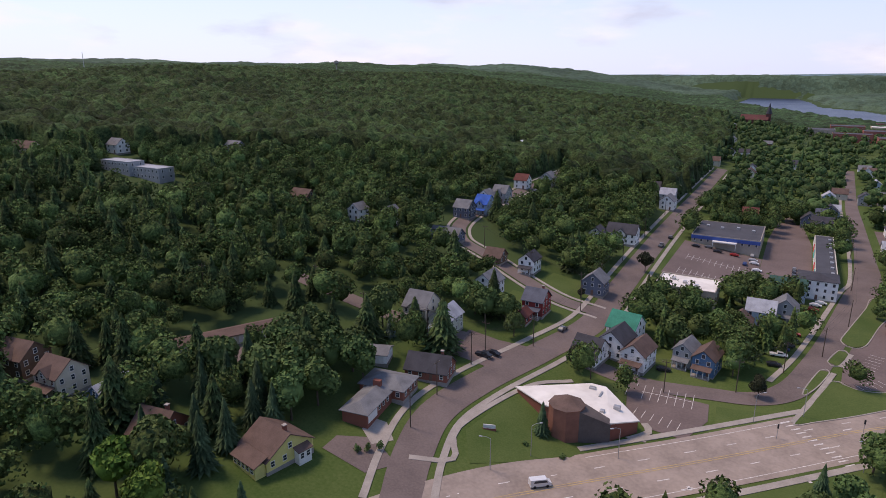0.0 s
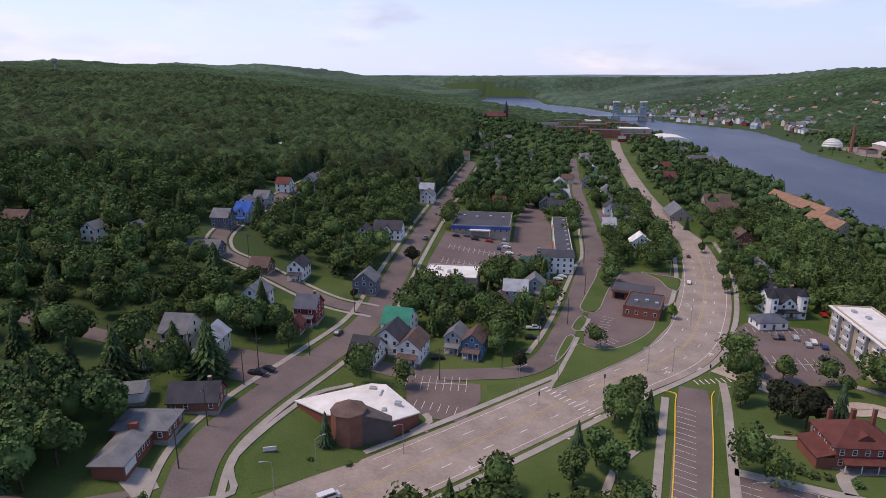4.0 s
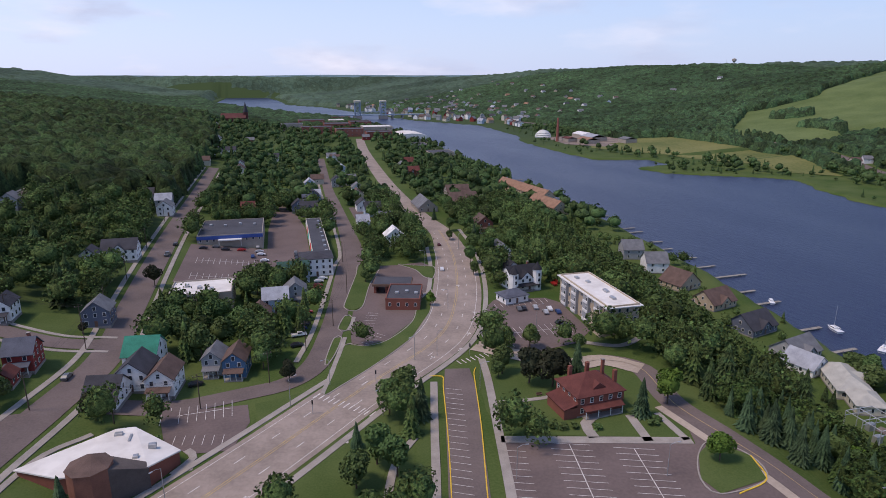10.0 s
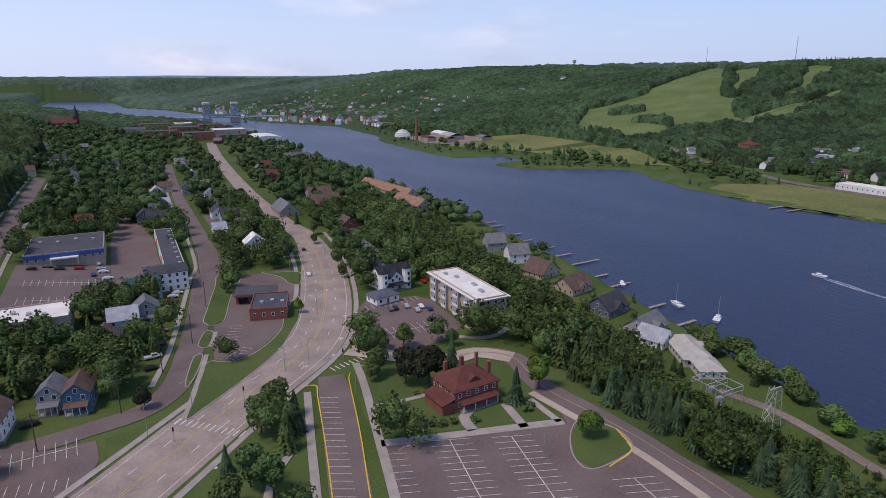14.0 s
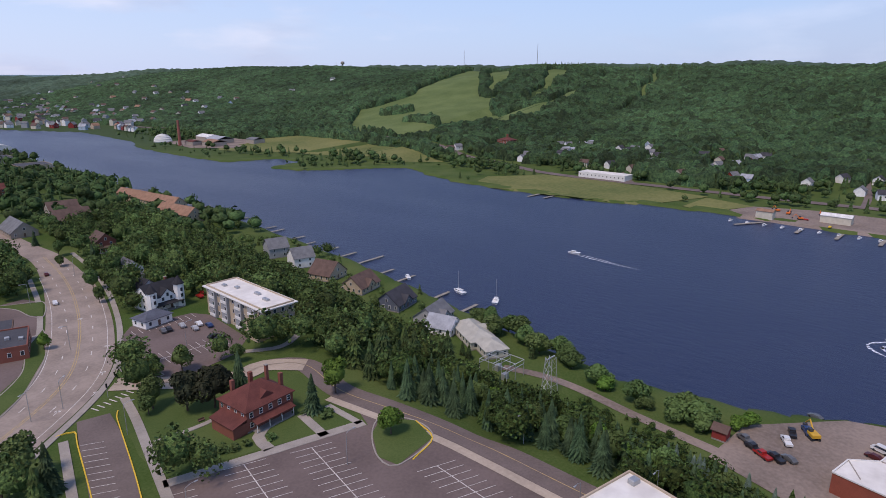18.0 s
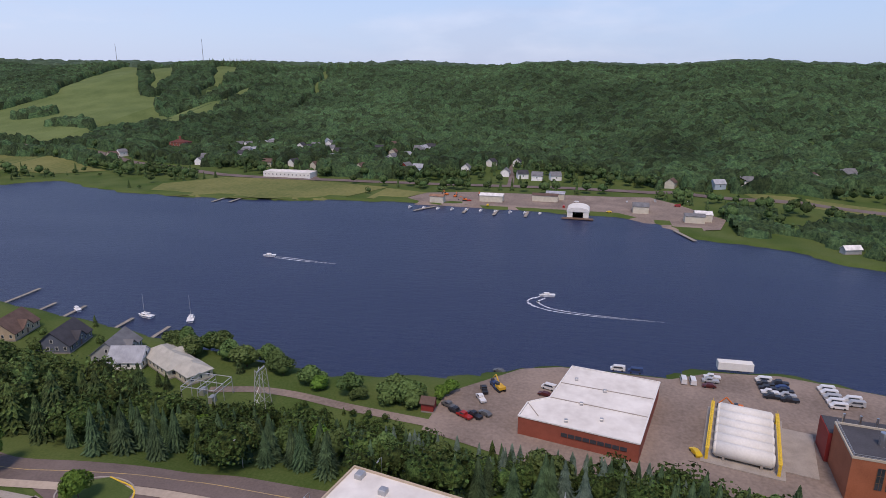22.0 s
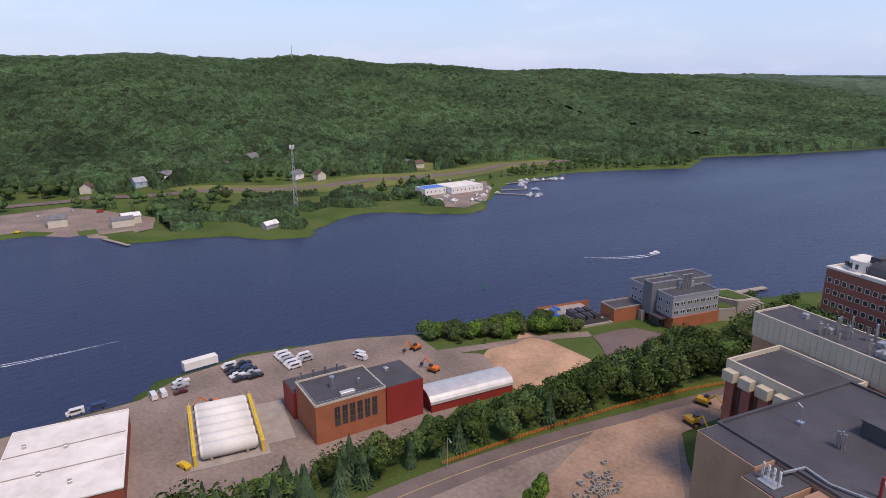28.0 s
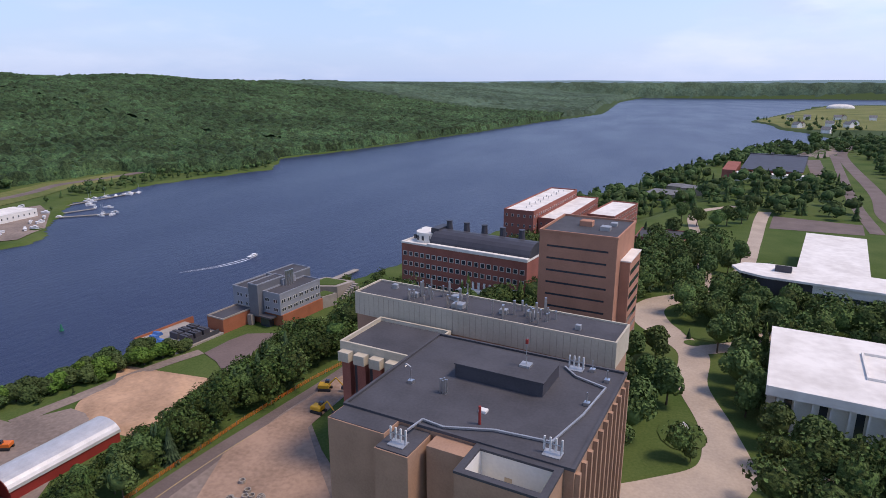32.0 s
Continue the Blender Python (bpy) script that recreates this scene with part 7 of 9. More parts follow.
for s in (-9, 9):
    tb = MB().box(-34, 36, s - 0.4, s + 0.4, 19, 20)
    for i in range(10):
        tb.tube((-34 + 7 * i, s, 12), (-27 + 7 * i, s, 19.5), 0.5, n=4)
    part("truss", tb, bl, lb2)
# heights at the edge of sight, far beyond the woods, blue by painted haze
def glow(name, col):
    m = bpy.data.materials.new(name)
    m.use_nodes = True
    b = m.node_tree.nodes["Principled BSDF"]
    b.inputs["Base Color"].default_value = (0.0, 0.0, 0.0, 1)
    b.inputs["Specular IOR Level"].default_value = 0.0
    # no lamp: this emission stands in for air haze over unlit ridges
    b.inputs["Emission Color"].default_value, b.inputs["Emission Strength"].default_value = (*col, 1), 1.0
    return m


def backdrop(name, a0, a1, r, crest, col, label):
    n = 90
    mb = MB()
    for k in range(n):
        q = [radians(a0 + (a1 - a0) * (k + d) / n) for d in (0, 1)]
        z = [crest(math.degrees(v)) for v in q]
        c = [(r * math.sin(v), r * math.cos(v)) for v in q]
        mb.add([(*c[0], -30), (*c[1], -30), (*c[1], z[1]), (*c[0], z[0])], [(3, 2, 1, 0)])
    tagged(new(name, mb.mesh(name, glow(name + "_haze_glow", col))), label, "backdrop", kind="structure")


backdrop("backdrop_rim", -180, 180, 4900, lambda a: 107 + 26 * max(0, math.cos(radians(a + 12))) ** 0.7 + 4 * math.sin(a * 0.11) + 3 * math.sin(a * 0.37), (0.115, 0.185, 0.235), "wooded horizon with blue-green haze painted as glow")
backdrop("backdrop_hills", -58, -24, 4860, lambda a: 118 + 62 * max(0, math.sin((a + 58) / 34 * math.pi)) ** 0.8 + 5 * math.sin(a * 1.3) + 3 * math.sin(a * 2.9), (0.21, 0.29, 0.42), "distant hills on the horizon, their blue haze painted as glow")
# masts on the hills
for x, y, h in ((-1500, 900, 55), (1600, 2050, 30), (1500, 1300, 60), (1450, 1000, 70), (1350, -560, 45)):
    m_ = thing("hill_mast", "thin radio mast on the wooded hill", "mast", x, y)
    part("pole", MB().tube((0, 0, 0), (0, 0, h), 0.9, 0.5, 6), M["metal"], m_)
for x, y in ((1560, 1960), (-1214, 1480)):
    t_ = thing("water_tower", "pale water tower on the skyline", "water tower", x, y)
    part("leg", MB().tube((0, 0, 0), (0, 0, 26), 2.2, 2.0, 8), M["concrete"], t_)
    part("tank", MB().tube((0, 0, 26), (0, 0, 30), 3, 7.5, 14).tube((0, 0, 30), (0, 0, 36), 7.5, 7.0, 14).tube((0, 0, 36), (0, 0, 38.5), 7.0, 1.0, 14), M["concrete"], t_)

# ---- docks and boats ----
M["hull"] = plain("white_gelcoat", (0.78, 0.78, 0.77), 0.25)
M["dockwood"] = mat("grey_dock_planks", (0.30, 0.27, 0.23), 0.9, 0.3, 0.5, 3.0, 0.2)
for i, (y, l) in enumerate(((150, 8), (176, 9), (191, 12), (213, 12), (245, 14), (262, 11), (286, 22), (305, 14), (323, 13), (345, 9), (363, 12), (391, 12), (403, 12), (421, 11), (445, 13), (466, 12), (487, 14), (510, 15), (526, 16), (550, 16), (569, 15), (600, 12), (636, 12))):
    x0 = float(np.interp(y, NEAR_Y, NEAR_X)) - 3
    d_ = thing("dock", "narrow grey wooden dock on the lake", "dock", x0, y, 0, 4, "docks along the near shore")
    part("deck", MB().box(0, l + 3, -0.9, 0.9, 0.55, 0.75), M["dockwood"], d_)
    for k in range(3):
        part("post", MB().tube((2 + k * l / 2.4, -0.8, -2), (2 + k * l / 2.4, -0.8, 1.1), 0.12, n=6), M["dockwood"], d_)


def boat(x, y, rz, sail, label, l=8.0):
    b = thing("sailboat" if sail else "motor_boat", label, "boat", x, y, 0.0, rz)
    w = l * 0.17
    hullv = [(-l / 2, -w), (l * 0.1, -w), (l / 2, 0), (l * 0.1, w), (-l / 2, w)]
    part("hull", MB().prism([(a * 0.9, c * 0.75) for a, c in hullv], -0.4, 0.2).add([(a * 0.9, c * 0.75, 0.2) for a, c in hullv] + [(a, c, 1.0) for a, c in hullv], [(i, (i + 1) % 5, 5 + (i + 1) % 5, 5 + i) for i in range(5)] + [(5, 6, 7, 8, 9)]), M["hull"], b)
    part("cabin", MB().chest(-l * 0.15, l * 0.2, -w * 0.65, w * 0.65, 1.0, 1.9, 0.2), M["hull"], b)
    part("windscreen", MB().box(-l * 0.12, l * 0.21, -w * 0.67, w * 0.67, 1.35, 1.65), M["glass"], b)
    if sail:
        part("mast", MB().tube((0.4, 0, 1), (0.4, 0, l * 1.25), 0.09, 0.06, 6), M["silver"], b)
        part("boom", MB().tube((0.4, 0, 2.3), (-l * 0.42, 0, 2.3), 0.14, n=6), M["trim"], b)
    return b


boat(229, 211, 80, True, "white sailboat at its dock with a bare mast", 9)
boat(231, 189, 30, True, "white sailboat moored beside a dock", 9)
boat(228, 247, 60, False, "white motor boat at a dock", 7)
for i, (x, y) in enumerate(((463, -453), (470, -438), (460, -409), (440, -396), (409, -371), (436, -357), (464, -461), (457, -465), (466, -446), (474, -430), (463, -416), (452, -403), (404, -376), (414, -378), (408, -384), (430, -400), (472, -421), (458, -457))):
    boat(x, y, 20 + 37 * i, i % 3 == 1, "white boat moored at the far harbour", 8)
for i, (x, y) in enumerate(((421, -294), (424, -298), (432, -329), (413, -316), (418, -279), (464, -286), (441, -300), (444, -304), (437, -345), (452, -360), (426, -332), (416, -311), (470, -282), (432, -288))):
    boat(x, y, 10 + 61 * i, False, "white boat stored ashore on the harbour yard", 7).location.z = float(land(x, y)) + 0.9
for i in range(10):
    boat(498 - 0.2 * i, 60 + 12 * i, 170, False, "small white boat beside the far docks", 6)
for i, (x, y, l, rz) in enumerate(((472, -380, 86, 262), (448, -364, 30, 247), (438, -354, 42, 218), (500, 70, 16, 180), (500, 95, 16, 180), (500, 120, 14, 180), (503, 150, 22, 150), (462, -40, 26, 200), (488, 340, 14, 180), (491, 325, 14, 180))):
    d_ = thing("dock", "grey dock on the far shore", "dock", x, y, 0, rz)
    part("deck", MB().box(-4, l, -1.3, 1.3, 0.5, 0.8), M["dockwood"], d_)
M["foam"] = mat("white_wake_foam", (0.72, 0.75, 0.80), 0.9, 0.5, 0.6, 3.0, 0.0, col2=(0.18, 0.22, 0.32))


def wake(pts, widths, parent_boat):
    mb = MB()
    line = dense([(x, y, w) for (x, y), w in zip(pts, widths)], 1.5)
    g = random.Random(len(line))
    for i in range(len(line) - 1):
        a, b = line[i], line[i + 1]
        d = (b - a)[:2] / (np.linalg.norm((b - a)[:2]) + 1e-9)
        n_ = np.array([-d[1], d[0]])
        for s in (-1, 1):
            c0, c1 = a[:2] + n_ * s * a[2] * 0.5, b[:2] + n_ * s * b[2] * 0.5
            t0, t1 = 0.16 * a[2] * g.uniform(0.5, 1.2), 0.16 * b[2] * g.uniform(0.5, 1.2)
            mb.add([(*(c0 - n_ * t0), 0.05), (*(c0 + n_ * t0), 0.05), (*(c1 + n_ * t1), 0.05), (*(c1 - n_ * t1), 0.05)], [(0, 1, 2, 3)])
    o = new("wake", mb.mesh("wake", M["foam"]))
    return tagged(o, "white foam wake behind a motor boat", "wake", kind="stuff")


b1 = boat(333, 207, 105, False, "white motor boat crossing the lake", 8)
wake([(332, 203), (331, 192), (329, 178), (328, 161)], [2.0, 2.8, 1.6, 0.4], b1)
b2 = boat(303, 38, 100, False, "white motor boat turning on the lake", 8)
wake([(301, 40), (293, 44), (285, 36), (282, 22), (281, 4), (281, -16)], [3.2, 5.0, 3.0, 2.0, 1.0, 0.3], b2)
b3 = boat(229, -302, -100, False, "white motor boat near the campus shore", 8)
wake([(229, -298), (232, -288), (238, -276), (250, -262)], [2.4, 3.0, 2.0, 0.5], b3)
bu = thing("buoy", "small dark green channel buoy on the water", "buoy", 242, -178, 0)
part("float", MB().tube((0, 0, -0.3), (0, 0, 0.6), 0.9, 0.9, 12), plain("buoy_green", (0.03, 0.22, 0.14), 0.5), bu)
part("cage", MB().tube((0, 0, 0.6), (0, 0, 3.0), 0.7, 0.25, 8), plain("buoy_dark_green", (0.02, 0.16, 0.10), 0.5), bu)

# ---- vehicles ----
PAINT = {"white": (0.75, 0.75, 0.74), "black": (0.025, 0.025, 0.03), "silver": (0.42, 0.43, 0.44), "red": (0.40, 0.025, 0.02), "blue": (0.03, 0.06, 0.16), "gray": (0.13, 0.135, 0.14), "yellow": (0.75, 0.50, 0.02), "maroon": (0.10, 0.02, 0.02)}
for k, c in PAINT.items():
    M["p_" + k] = mat(k + "_car_paint", c, 0.28, 0.05, 0.8, 9.0, 0.0, 0.2, None, 0.6)
M["tyre"] = plain("tyre_rubber", (0.02, 0.02, 0.022), 0.85)
TYRE = MB().tube((-0.12, 0, 0), (0.12, 0, 0), 0.34, n=14).mesh("wheel", M["tyre"])
LAMP = MB().box(-0.16, 0.16, -0.03, 0.03, -0.08, 0.08).mesh("headlight", plain("lamp_lens", (0.8, 0.8, 0.78), 0.15))
CAR_BODY = {
    "car": ([(-2.2, 0.3), (2.2, 0.3), (2.25, 0.75), (1.3, 0.92), (0.7, 1.42), (-1.1, 1.45), (-1.9, 1.0), (-2.25, 0.9)], 0.88, (-1.15, 0.85, 0.98, 1.36)),
    "truck": ([(-2.8, 0.5), (2.7, 0.5), (2.75, 1.0), (1.7, 1.15), (1.1, 1.85), (-0.5, 1.85), (-0.6, 1.1), (-2.8, 1.1)], 0.95, (-0.45, 1.2, 1.25, 1.75)),
    "van": ([(-2.6, 0.4), (2.5, 0.4), (2.6, 1.0), (2.0, 1.25), (1.4, 2.05), (-2.55, 2.1)], 0.98, (-1.6, 1.55, 1.3, 1.85)),
}
car_proto = {}


def car(x, y, rz, kind="car", paint="silver", where="parked on a lot", z=None):
    key = (kind, paint, where)
    zz = float(land(x, y)) + 0.2 if z is None else z
    if key in car_proto:
        return copy_thing(car_proto[key], pose(x, y, zz, 0, 0, rz))
    prof, hw, (g0, g1, gz0, gz1) = CAR_BODY[kind]
    c = thing({"car": "car", "truck": "pickup_truck", "van": "van"}[kind], "%s %s %s" % (paint, {"car": "passenger car", "truck": "pickup truck", "van": "cargo van"}[kind], where), "vehicle", x, y, zz, rz)
    n = len(prof)
    mb = MB()
    lo = [(a, -hw, z_) for a, z_ in prof]
    hi = [(a, hw, z_) for a, z_ in prof]
    top = [z_ > 1.1 for _, z_ in prof]
    ins = [(a, (s * hw * (0.84 if t else 1.0)), z_) for s in (-1, 1) for (a, z_), t in zip(prof, top)]
    mb.add(ins, [tuple(range(n)), tuple(range(2 * n - 1, n - 1, -1))] + [((i + 1) % n, i, n + i, n + (i + 1) % n) for i in range(n)])
    part("body", mb, M["p_" + paint], c)
    k = hw * 0.9
    part("side_glass", MB().add([(g0 - 0.15, -k - 0.06, gz0), (g1 + 0.1, -k - 0.06, gz0), (g1 - 0.35, -k + 0.03, gz1), (g0 + 0.1, -k + 0.03, gz1), (g0 - 0.15, k + 0.06, gz0), (g1 + 0.1, k + 0.06, gz0), (g1 - 0.35, k - 0.03, gz1), (g0 + 0.1, k - 0.03, gz1)],
                                [(0, 1, 2, 3), (7, 6, 5, 4), (1, 5, 6, 2), (4, 0, 3, 7)]), M["glass"], c)
    L = prof[1][0]
    for px in (-L * 0.62, L * 0.62):
        for py in (-hw, hw):
            put("wheel", TYRE, c, px, py * 0.93, 0.34, 90)
    if where.startswith("driving"):
        for py in (-0.6, 0.6):
            put("headlight", LAMP, c, L + 0.03, py, 0.72, 90)
    car_proto[key] = c
    return c


CARS = """
-43 120 40 van white driving|83 339 80 car maroon driving|73 293 80 car white driving|67 201 100 car white driving|-137 341 80 car white driving
92 232 80 car black|97 232 80 car silver|102 229 80 car white|100 214 10 car black|101 211 10 car black|104 225 80 car blue|120 261 90 car red|117 258 90 car red|90 232 80 car gray|99 226 80 car silver
-43 346 0 car black|-32 346 0 car black|-24 347 0 car red|-16 355 90 car silver|-14 341 0 car white|-37 350 0 car gray|-18 336 90 car blue|-15 346 0 car silver|-12 330 0 car white|4 330 90 car black|4 336 90 car black|4 342 90 car gray|6 320 90 car silver|10 312 0 car white
13 289 0 car white|11 278 5 car red|11 270 5 car white|4 237 10 truck black|2 227 10 truck white|1 218 10 car black|15 293 0 car white|3 233 10 car blue|12 283 5 car red|8 262 5 car gray|6 250 8 car red|5 244 8 car silver
49 370 0 car white|49 378 0 car black|50 388 0 car silver|50 396 0 car blue|50 408 0 car gray|50 416 0 car white|49 428 0 car black|-66 200 80 car gray|-58 330 85 truck gray|-57 350 85 car black|-30 196 15 car black|-80 165 0 truck black|-78 168 0 car black
214 48 70 car gray|221 37 10 van white|181 59 60 truck gray|178 56 60 truck black|176 53 60 truck red|177 50 60 truck black|179 47 60 car gray|194 50 20 truck black|198 47 30 truck blue|188 50 30 truck white|201 29 70 van white|196 30 70 car maroon
222 6 90 van white|221 0 90 van blue|218 -16 0 van white|218 -19 0 van white|216 -24 90 car maroon|223 -26 90 truck white|220 -25 90 truck silver|225 -43 90 van white|222 -43 90 truck black|219 -43 90 truck black|216 -43 90 truck white|213 -43 90 truck black|224 -48 90 truck black|221 -48 90 car blue|218 -48 90 truck black|215 -48 90 truck silver|212 -48 90 truck black
223 -62 90 van white|220 -62 90 van white|217 -62 90 van silver|214 -62 90 van white|211 -62 90 van white|217 -68 90 van white|214 -68 90 van silver|203 -85 20 van white|206 -86 20 van white|173 -14 20 car yellow
"""
for item in CARS.strip().replace("\n", "|").split("|"):
    q = item.split()
    car(float(q[0]), float(q[1]), float(q[2]), q[3], q[4], "driving on the road" if len(q) > 5 else "parked on a lot")
rng = random.Random(12)
for i in range(34):
    x, y = rng.choice(((rng.uniform(510, 570), rng.uniform(-60, 180)), (rng.uniform(460, 510), rng.uniform(-385, -305)), (rng.uniform(152, 176), rng.uniform(472, 538))))
    car(x, y, rng.choice((0, 90)), rng.choice(("car", "car", "van")), rng.choice(("white", "silver", "red", "yellow", "white")), "parked far off on gravel")


def machine(x, y, rz, col, label):
    m = thing("excavator", label, "digger", x, y, float(land(x, y)) + 0.25, rz)
    for s in (-1.1, 1.1):
        part("track", MB().chest(-1.8, 1.8, s - 0.3, s + 0.3, 0, 0.8, 0.2), M["tyre"], m)
    part("house", MB().chest(-1.9, 1.3, -1.2, 1.2, 0.9, 2.0, 0.2), col, m)
    part("cab", MB().chest(0.0, 1.2, 0.1, 1.15, 2.0, 3.0, 0.15), M["glass"], m)
    part("boom", MB().tube((1.0, -0.4, 1.8), (3.4, -0.4, 4.2), 0.26, 0.22, 6), col, m)
    part("stick", MB().tube((3.4, -0.4, 4.2), (5.4, -0.4, 2.0), 0.2, 0.16, 6), col, m)
    part("bucket", MB().chest(5.0, 5.9, -0.9, 0.1, 0.8, 1.9, 0.2), M["darkmetal"], m)


M["plant_yellow"] = plain("plant_yellow", (0.62, 0.36, 0.03), 0.5)
M["plant_orange"] = plain("plant_orange", (0.70, 0.16, 0.02), 0.5)
machine(97, -136, 190, M["plant_yellow"], "yellow excavator on the bare earth")
machine(93, -124, 170, M["plant_yellow"], "yellow excavator digging beside the hall")
machine(198, -106, 100, M["plant_orange"], "orange digger parked in the yard")
machine(179, -101, 20, M["plant_orange"], "orange loader beside the arched shed")
machine(201, -30, 90, M["plant_orange"], "orange lift behind the tanks")
machine(196, 45, 40, M["plant_yellow"], "yellow backhoe among parked trucks")
for i, (x, y) in enumerate(((545, 140), (552, 150), (530, 128), (560, 120))):
    machine(x, y, 60 * i, M["plant_orange"], "orange machine in the far yard")

# orange fence of the construction site
fe = thing("safety_fence", "orange mesh safety fence along the site", "fence", 0, 0, 0)
line = [(118, -60), (115, -85), (110, -115), (104, -140), (98, -158)]
fm = MB()
for (xa, ya), (xb, yb) in zip(line, line[1:]):
    n = max(1, int(math.hypot(xb - xa, yb - ya) / 3))
    for i in range(n):
        x0, y0, x1, y1 = xa + (xb - xa) * i / n, ya + (yb - ya) * i / n, xa + (xb - xa) * (i + 1) / n, ya + (yb - ya) * (i + 1) / n
        z0, z1 = float(land(x0, y0)), float(land(x1, y1))
        for k in range(4):
            part("rail", MB().tube((x0, y0, z0 + 0.3 + 0.28 * k), (x1, y1, z1 + 0.3 + 0.28 * k), 0.035, n=4), M["plant_orange"], fe)
        part("post", MB().tube((x0, y0, z0 - 0.3), (x0, y0, z0 + 1.5), 0.05, n=5), M["metal"], fe)
_ring = [(r_ * math.cos(k * 0.5236), r_ * math.sin(k * 0.5236), z_) for r_, z_ in ((0.75, 0), (0.75, 0.7), (0.55, 0.7), (0.55, 0)) for k in range(12)]
PIPE_RING = MB().add(_ring, [(12 * b + k, 12 * b + (k + 1) % 12, (12 * b + 12) % 48 + (k + 1) % 12, (12 * b + 12) % 48 + k) for b in range(4) for k in range(12)]).mesh("ring", M["concrete"])
for i in range(34):
    a = rng.uniform(0, 6.28)
    x, y = 90 + rng.gauss(0, 2.6), -84 + rng.gauss(0, 3.2)
    p_ = thing("concrete_pipe", "short concrete pipe ring on the site", "pipe", x, y, float(land(x, y)) + 0.3, rng.uniform(0, 180), "stacked pipe rings")
    put("ring", PIPE_RING, p_)


# ---- street furniture ----
def street_lamp(x, y, rz, h=8.5):
    s = thing("street_lamp", "tall grey street lamp with a curved arm", "street lamp", x, y, None, rz, "street lamps")
    part("pole", MB().tube((0, 0, -0.3), (0, 0, h), 0.11, 0.07, 8), M["metal"], s)
    part("arm", MB().tube((0, 0, h), (1.2, 0, h + 0.5), 0.05, n=6).tube((1.2, 0, h + 0.5), (2.2, 0, h + 0.5), 0.05, n=6), M["metal"], s)
    part("lamp_head", MB().chest(2.0, 2.8, -0.16, 0.16, h + 0.38, h + 0.56, 0.05), M["metal"], s)


def utility_pole(x, y, rz, h=11):
    s = thing("utility_pole", "weathered wooden utility pole with a crossarm", "utility pole", x, y, None, rz, "utility poles")
    part("pole", MB().tube((0, 0, -0.5), (0, 0, h), 0.17, 0.11, 8), M["bark"], s)
    part("crossarm", MB().box(-1.3, 1.3, -0.07, 0.07, h - 0.9, h - 0.75), M["bark"], s)
    for k in (-1.1, 1.1):
        part("insulator", MB().tube((k, 0, h - 0.75), (k, 0, h - 0.5), 0.06, n=6), M["concrete"], s)
    return (x, y, float(land(x, y)) + h - 0.5)


for x, y, rz in ((-49, 129, 45), (-2, 176, 40), (23, 164, 220), (47, 198, 40), (39, 197, 220), (90, 214, 0), (62, 240, 200), (66, 300, 180), (94, 250, 20), (92, 330, 10), (54, 172, 0), (52, 148, 0), (49, 128, 0), (84, 120, 0), (105, 70, 180), (122, 96, 180), (120, 60, 180), (-30, 140, 225), (10, 186, 200), (118, 20, 180), (116, -60, 160), (-55, 118, 200)):
    street_lamp(x, y, rz)
wm_ = MB()
for run in ([(-79, 120, 80), (-81, 137, 80), (-81, 158, 75), (-70, 182, 60), (-66, 220, 90), (-67, 250, 90), (-68, 290, 90), (-69, 340, 90), (-70, 400, 90)], [(-48, 175, 5), (-27, 181, 5), (-8, 192, 20), (4, 214, 30), (15, 234, 70), (24, 270, 85), (27, 320, 90), (29, 380, 90), (30, 440, 90)], [(-81, 168, 0), (-100, 163, 0), (-123, 159, 0), (-150, 166, 0)], [(-70, 232, 30), (-95, 240, 20), (-125, 256, 40), (-148, 285, 80), (-151, 330, 90)], [(-180, 140, 20), (-190, 180, 60), (-195, 230, 80)]):
    tops = [utility_pole(*q) for q in run]
    for a, b in zip(tops, tops[1:]):
        for k in (-1.1, 0.4, 1.1):
            d = Vector((b[0] - a[0], b[1] - a[1]))
            nx, ny = -d.y / d.length * k, d.x / d.length * k
            prev = None
            for s in range(7):
                t = s / 6
                p_ = (a[0] + (b[0] - a[0]) * t + nx, a[1] + (b[1] - a[1]) * t + ny, a[2] + (b[2] - a[2]) * t - 1.0 * 4 * t * (1 - t))
                if prev:
                    wm_.tube(prev, p_, 0.025, n=3)
                prev = p_
tagged(new("overhead_wires", wm_.mesh("overhead_wires", M["tyre"])), "thin dark overhead wires along the streets", "wires", kind="stuff")
# traffic lights, benches, sign
for x, y in ((24, 184), (4, 170), (58, 196)):
    t_ = thing("traffic_light", "traffic light on a slim pole", "traffic light", x, y)
    part("pole", MB().tube((0, 0, -0.2), (0, 0, 4.2), 0.08, n=6), M["metal"], t_)
    part("signal_head", MB().chest(-0.2, 0.2, -0.2, 0.2, 3.2, 4.4, 0.05), M["tyre"], t_)
for x, y in ((70, 164), (64, 158)):
    b_ = thing("bench", "dark park bench on the lawn", "bench", x, y)
    part("seat", MB().box(-0.9, 0.9, -0.25, 0.25, 0.42, 0.5), M["w_brown"], b_)
    part("backrest", MB().box(-0.9, 0.9, 0.22, 0.3, 0.5, 0.95), M["w_brown"], b_)
    for k in (-0.7, 0.7):
        part("leg", MB().box(k - 0.05, k + 0.05, -0.22, 0.22, 0, 0.42), M["tyre"], b_)
sg = thing("church_sign", "low white sign board on the church lawn", "sign", -62, 132, None, 20)
part("board", MB().box(-1.6, 1.6, -0.12, 0.12, 0.5, 1.6), M["trim"], sg)
part("base", MB().box(-1.8, 1.8, -0.25, 0.25, -0.2, 0.5), M["w_brick"], sg)
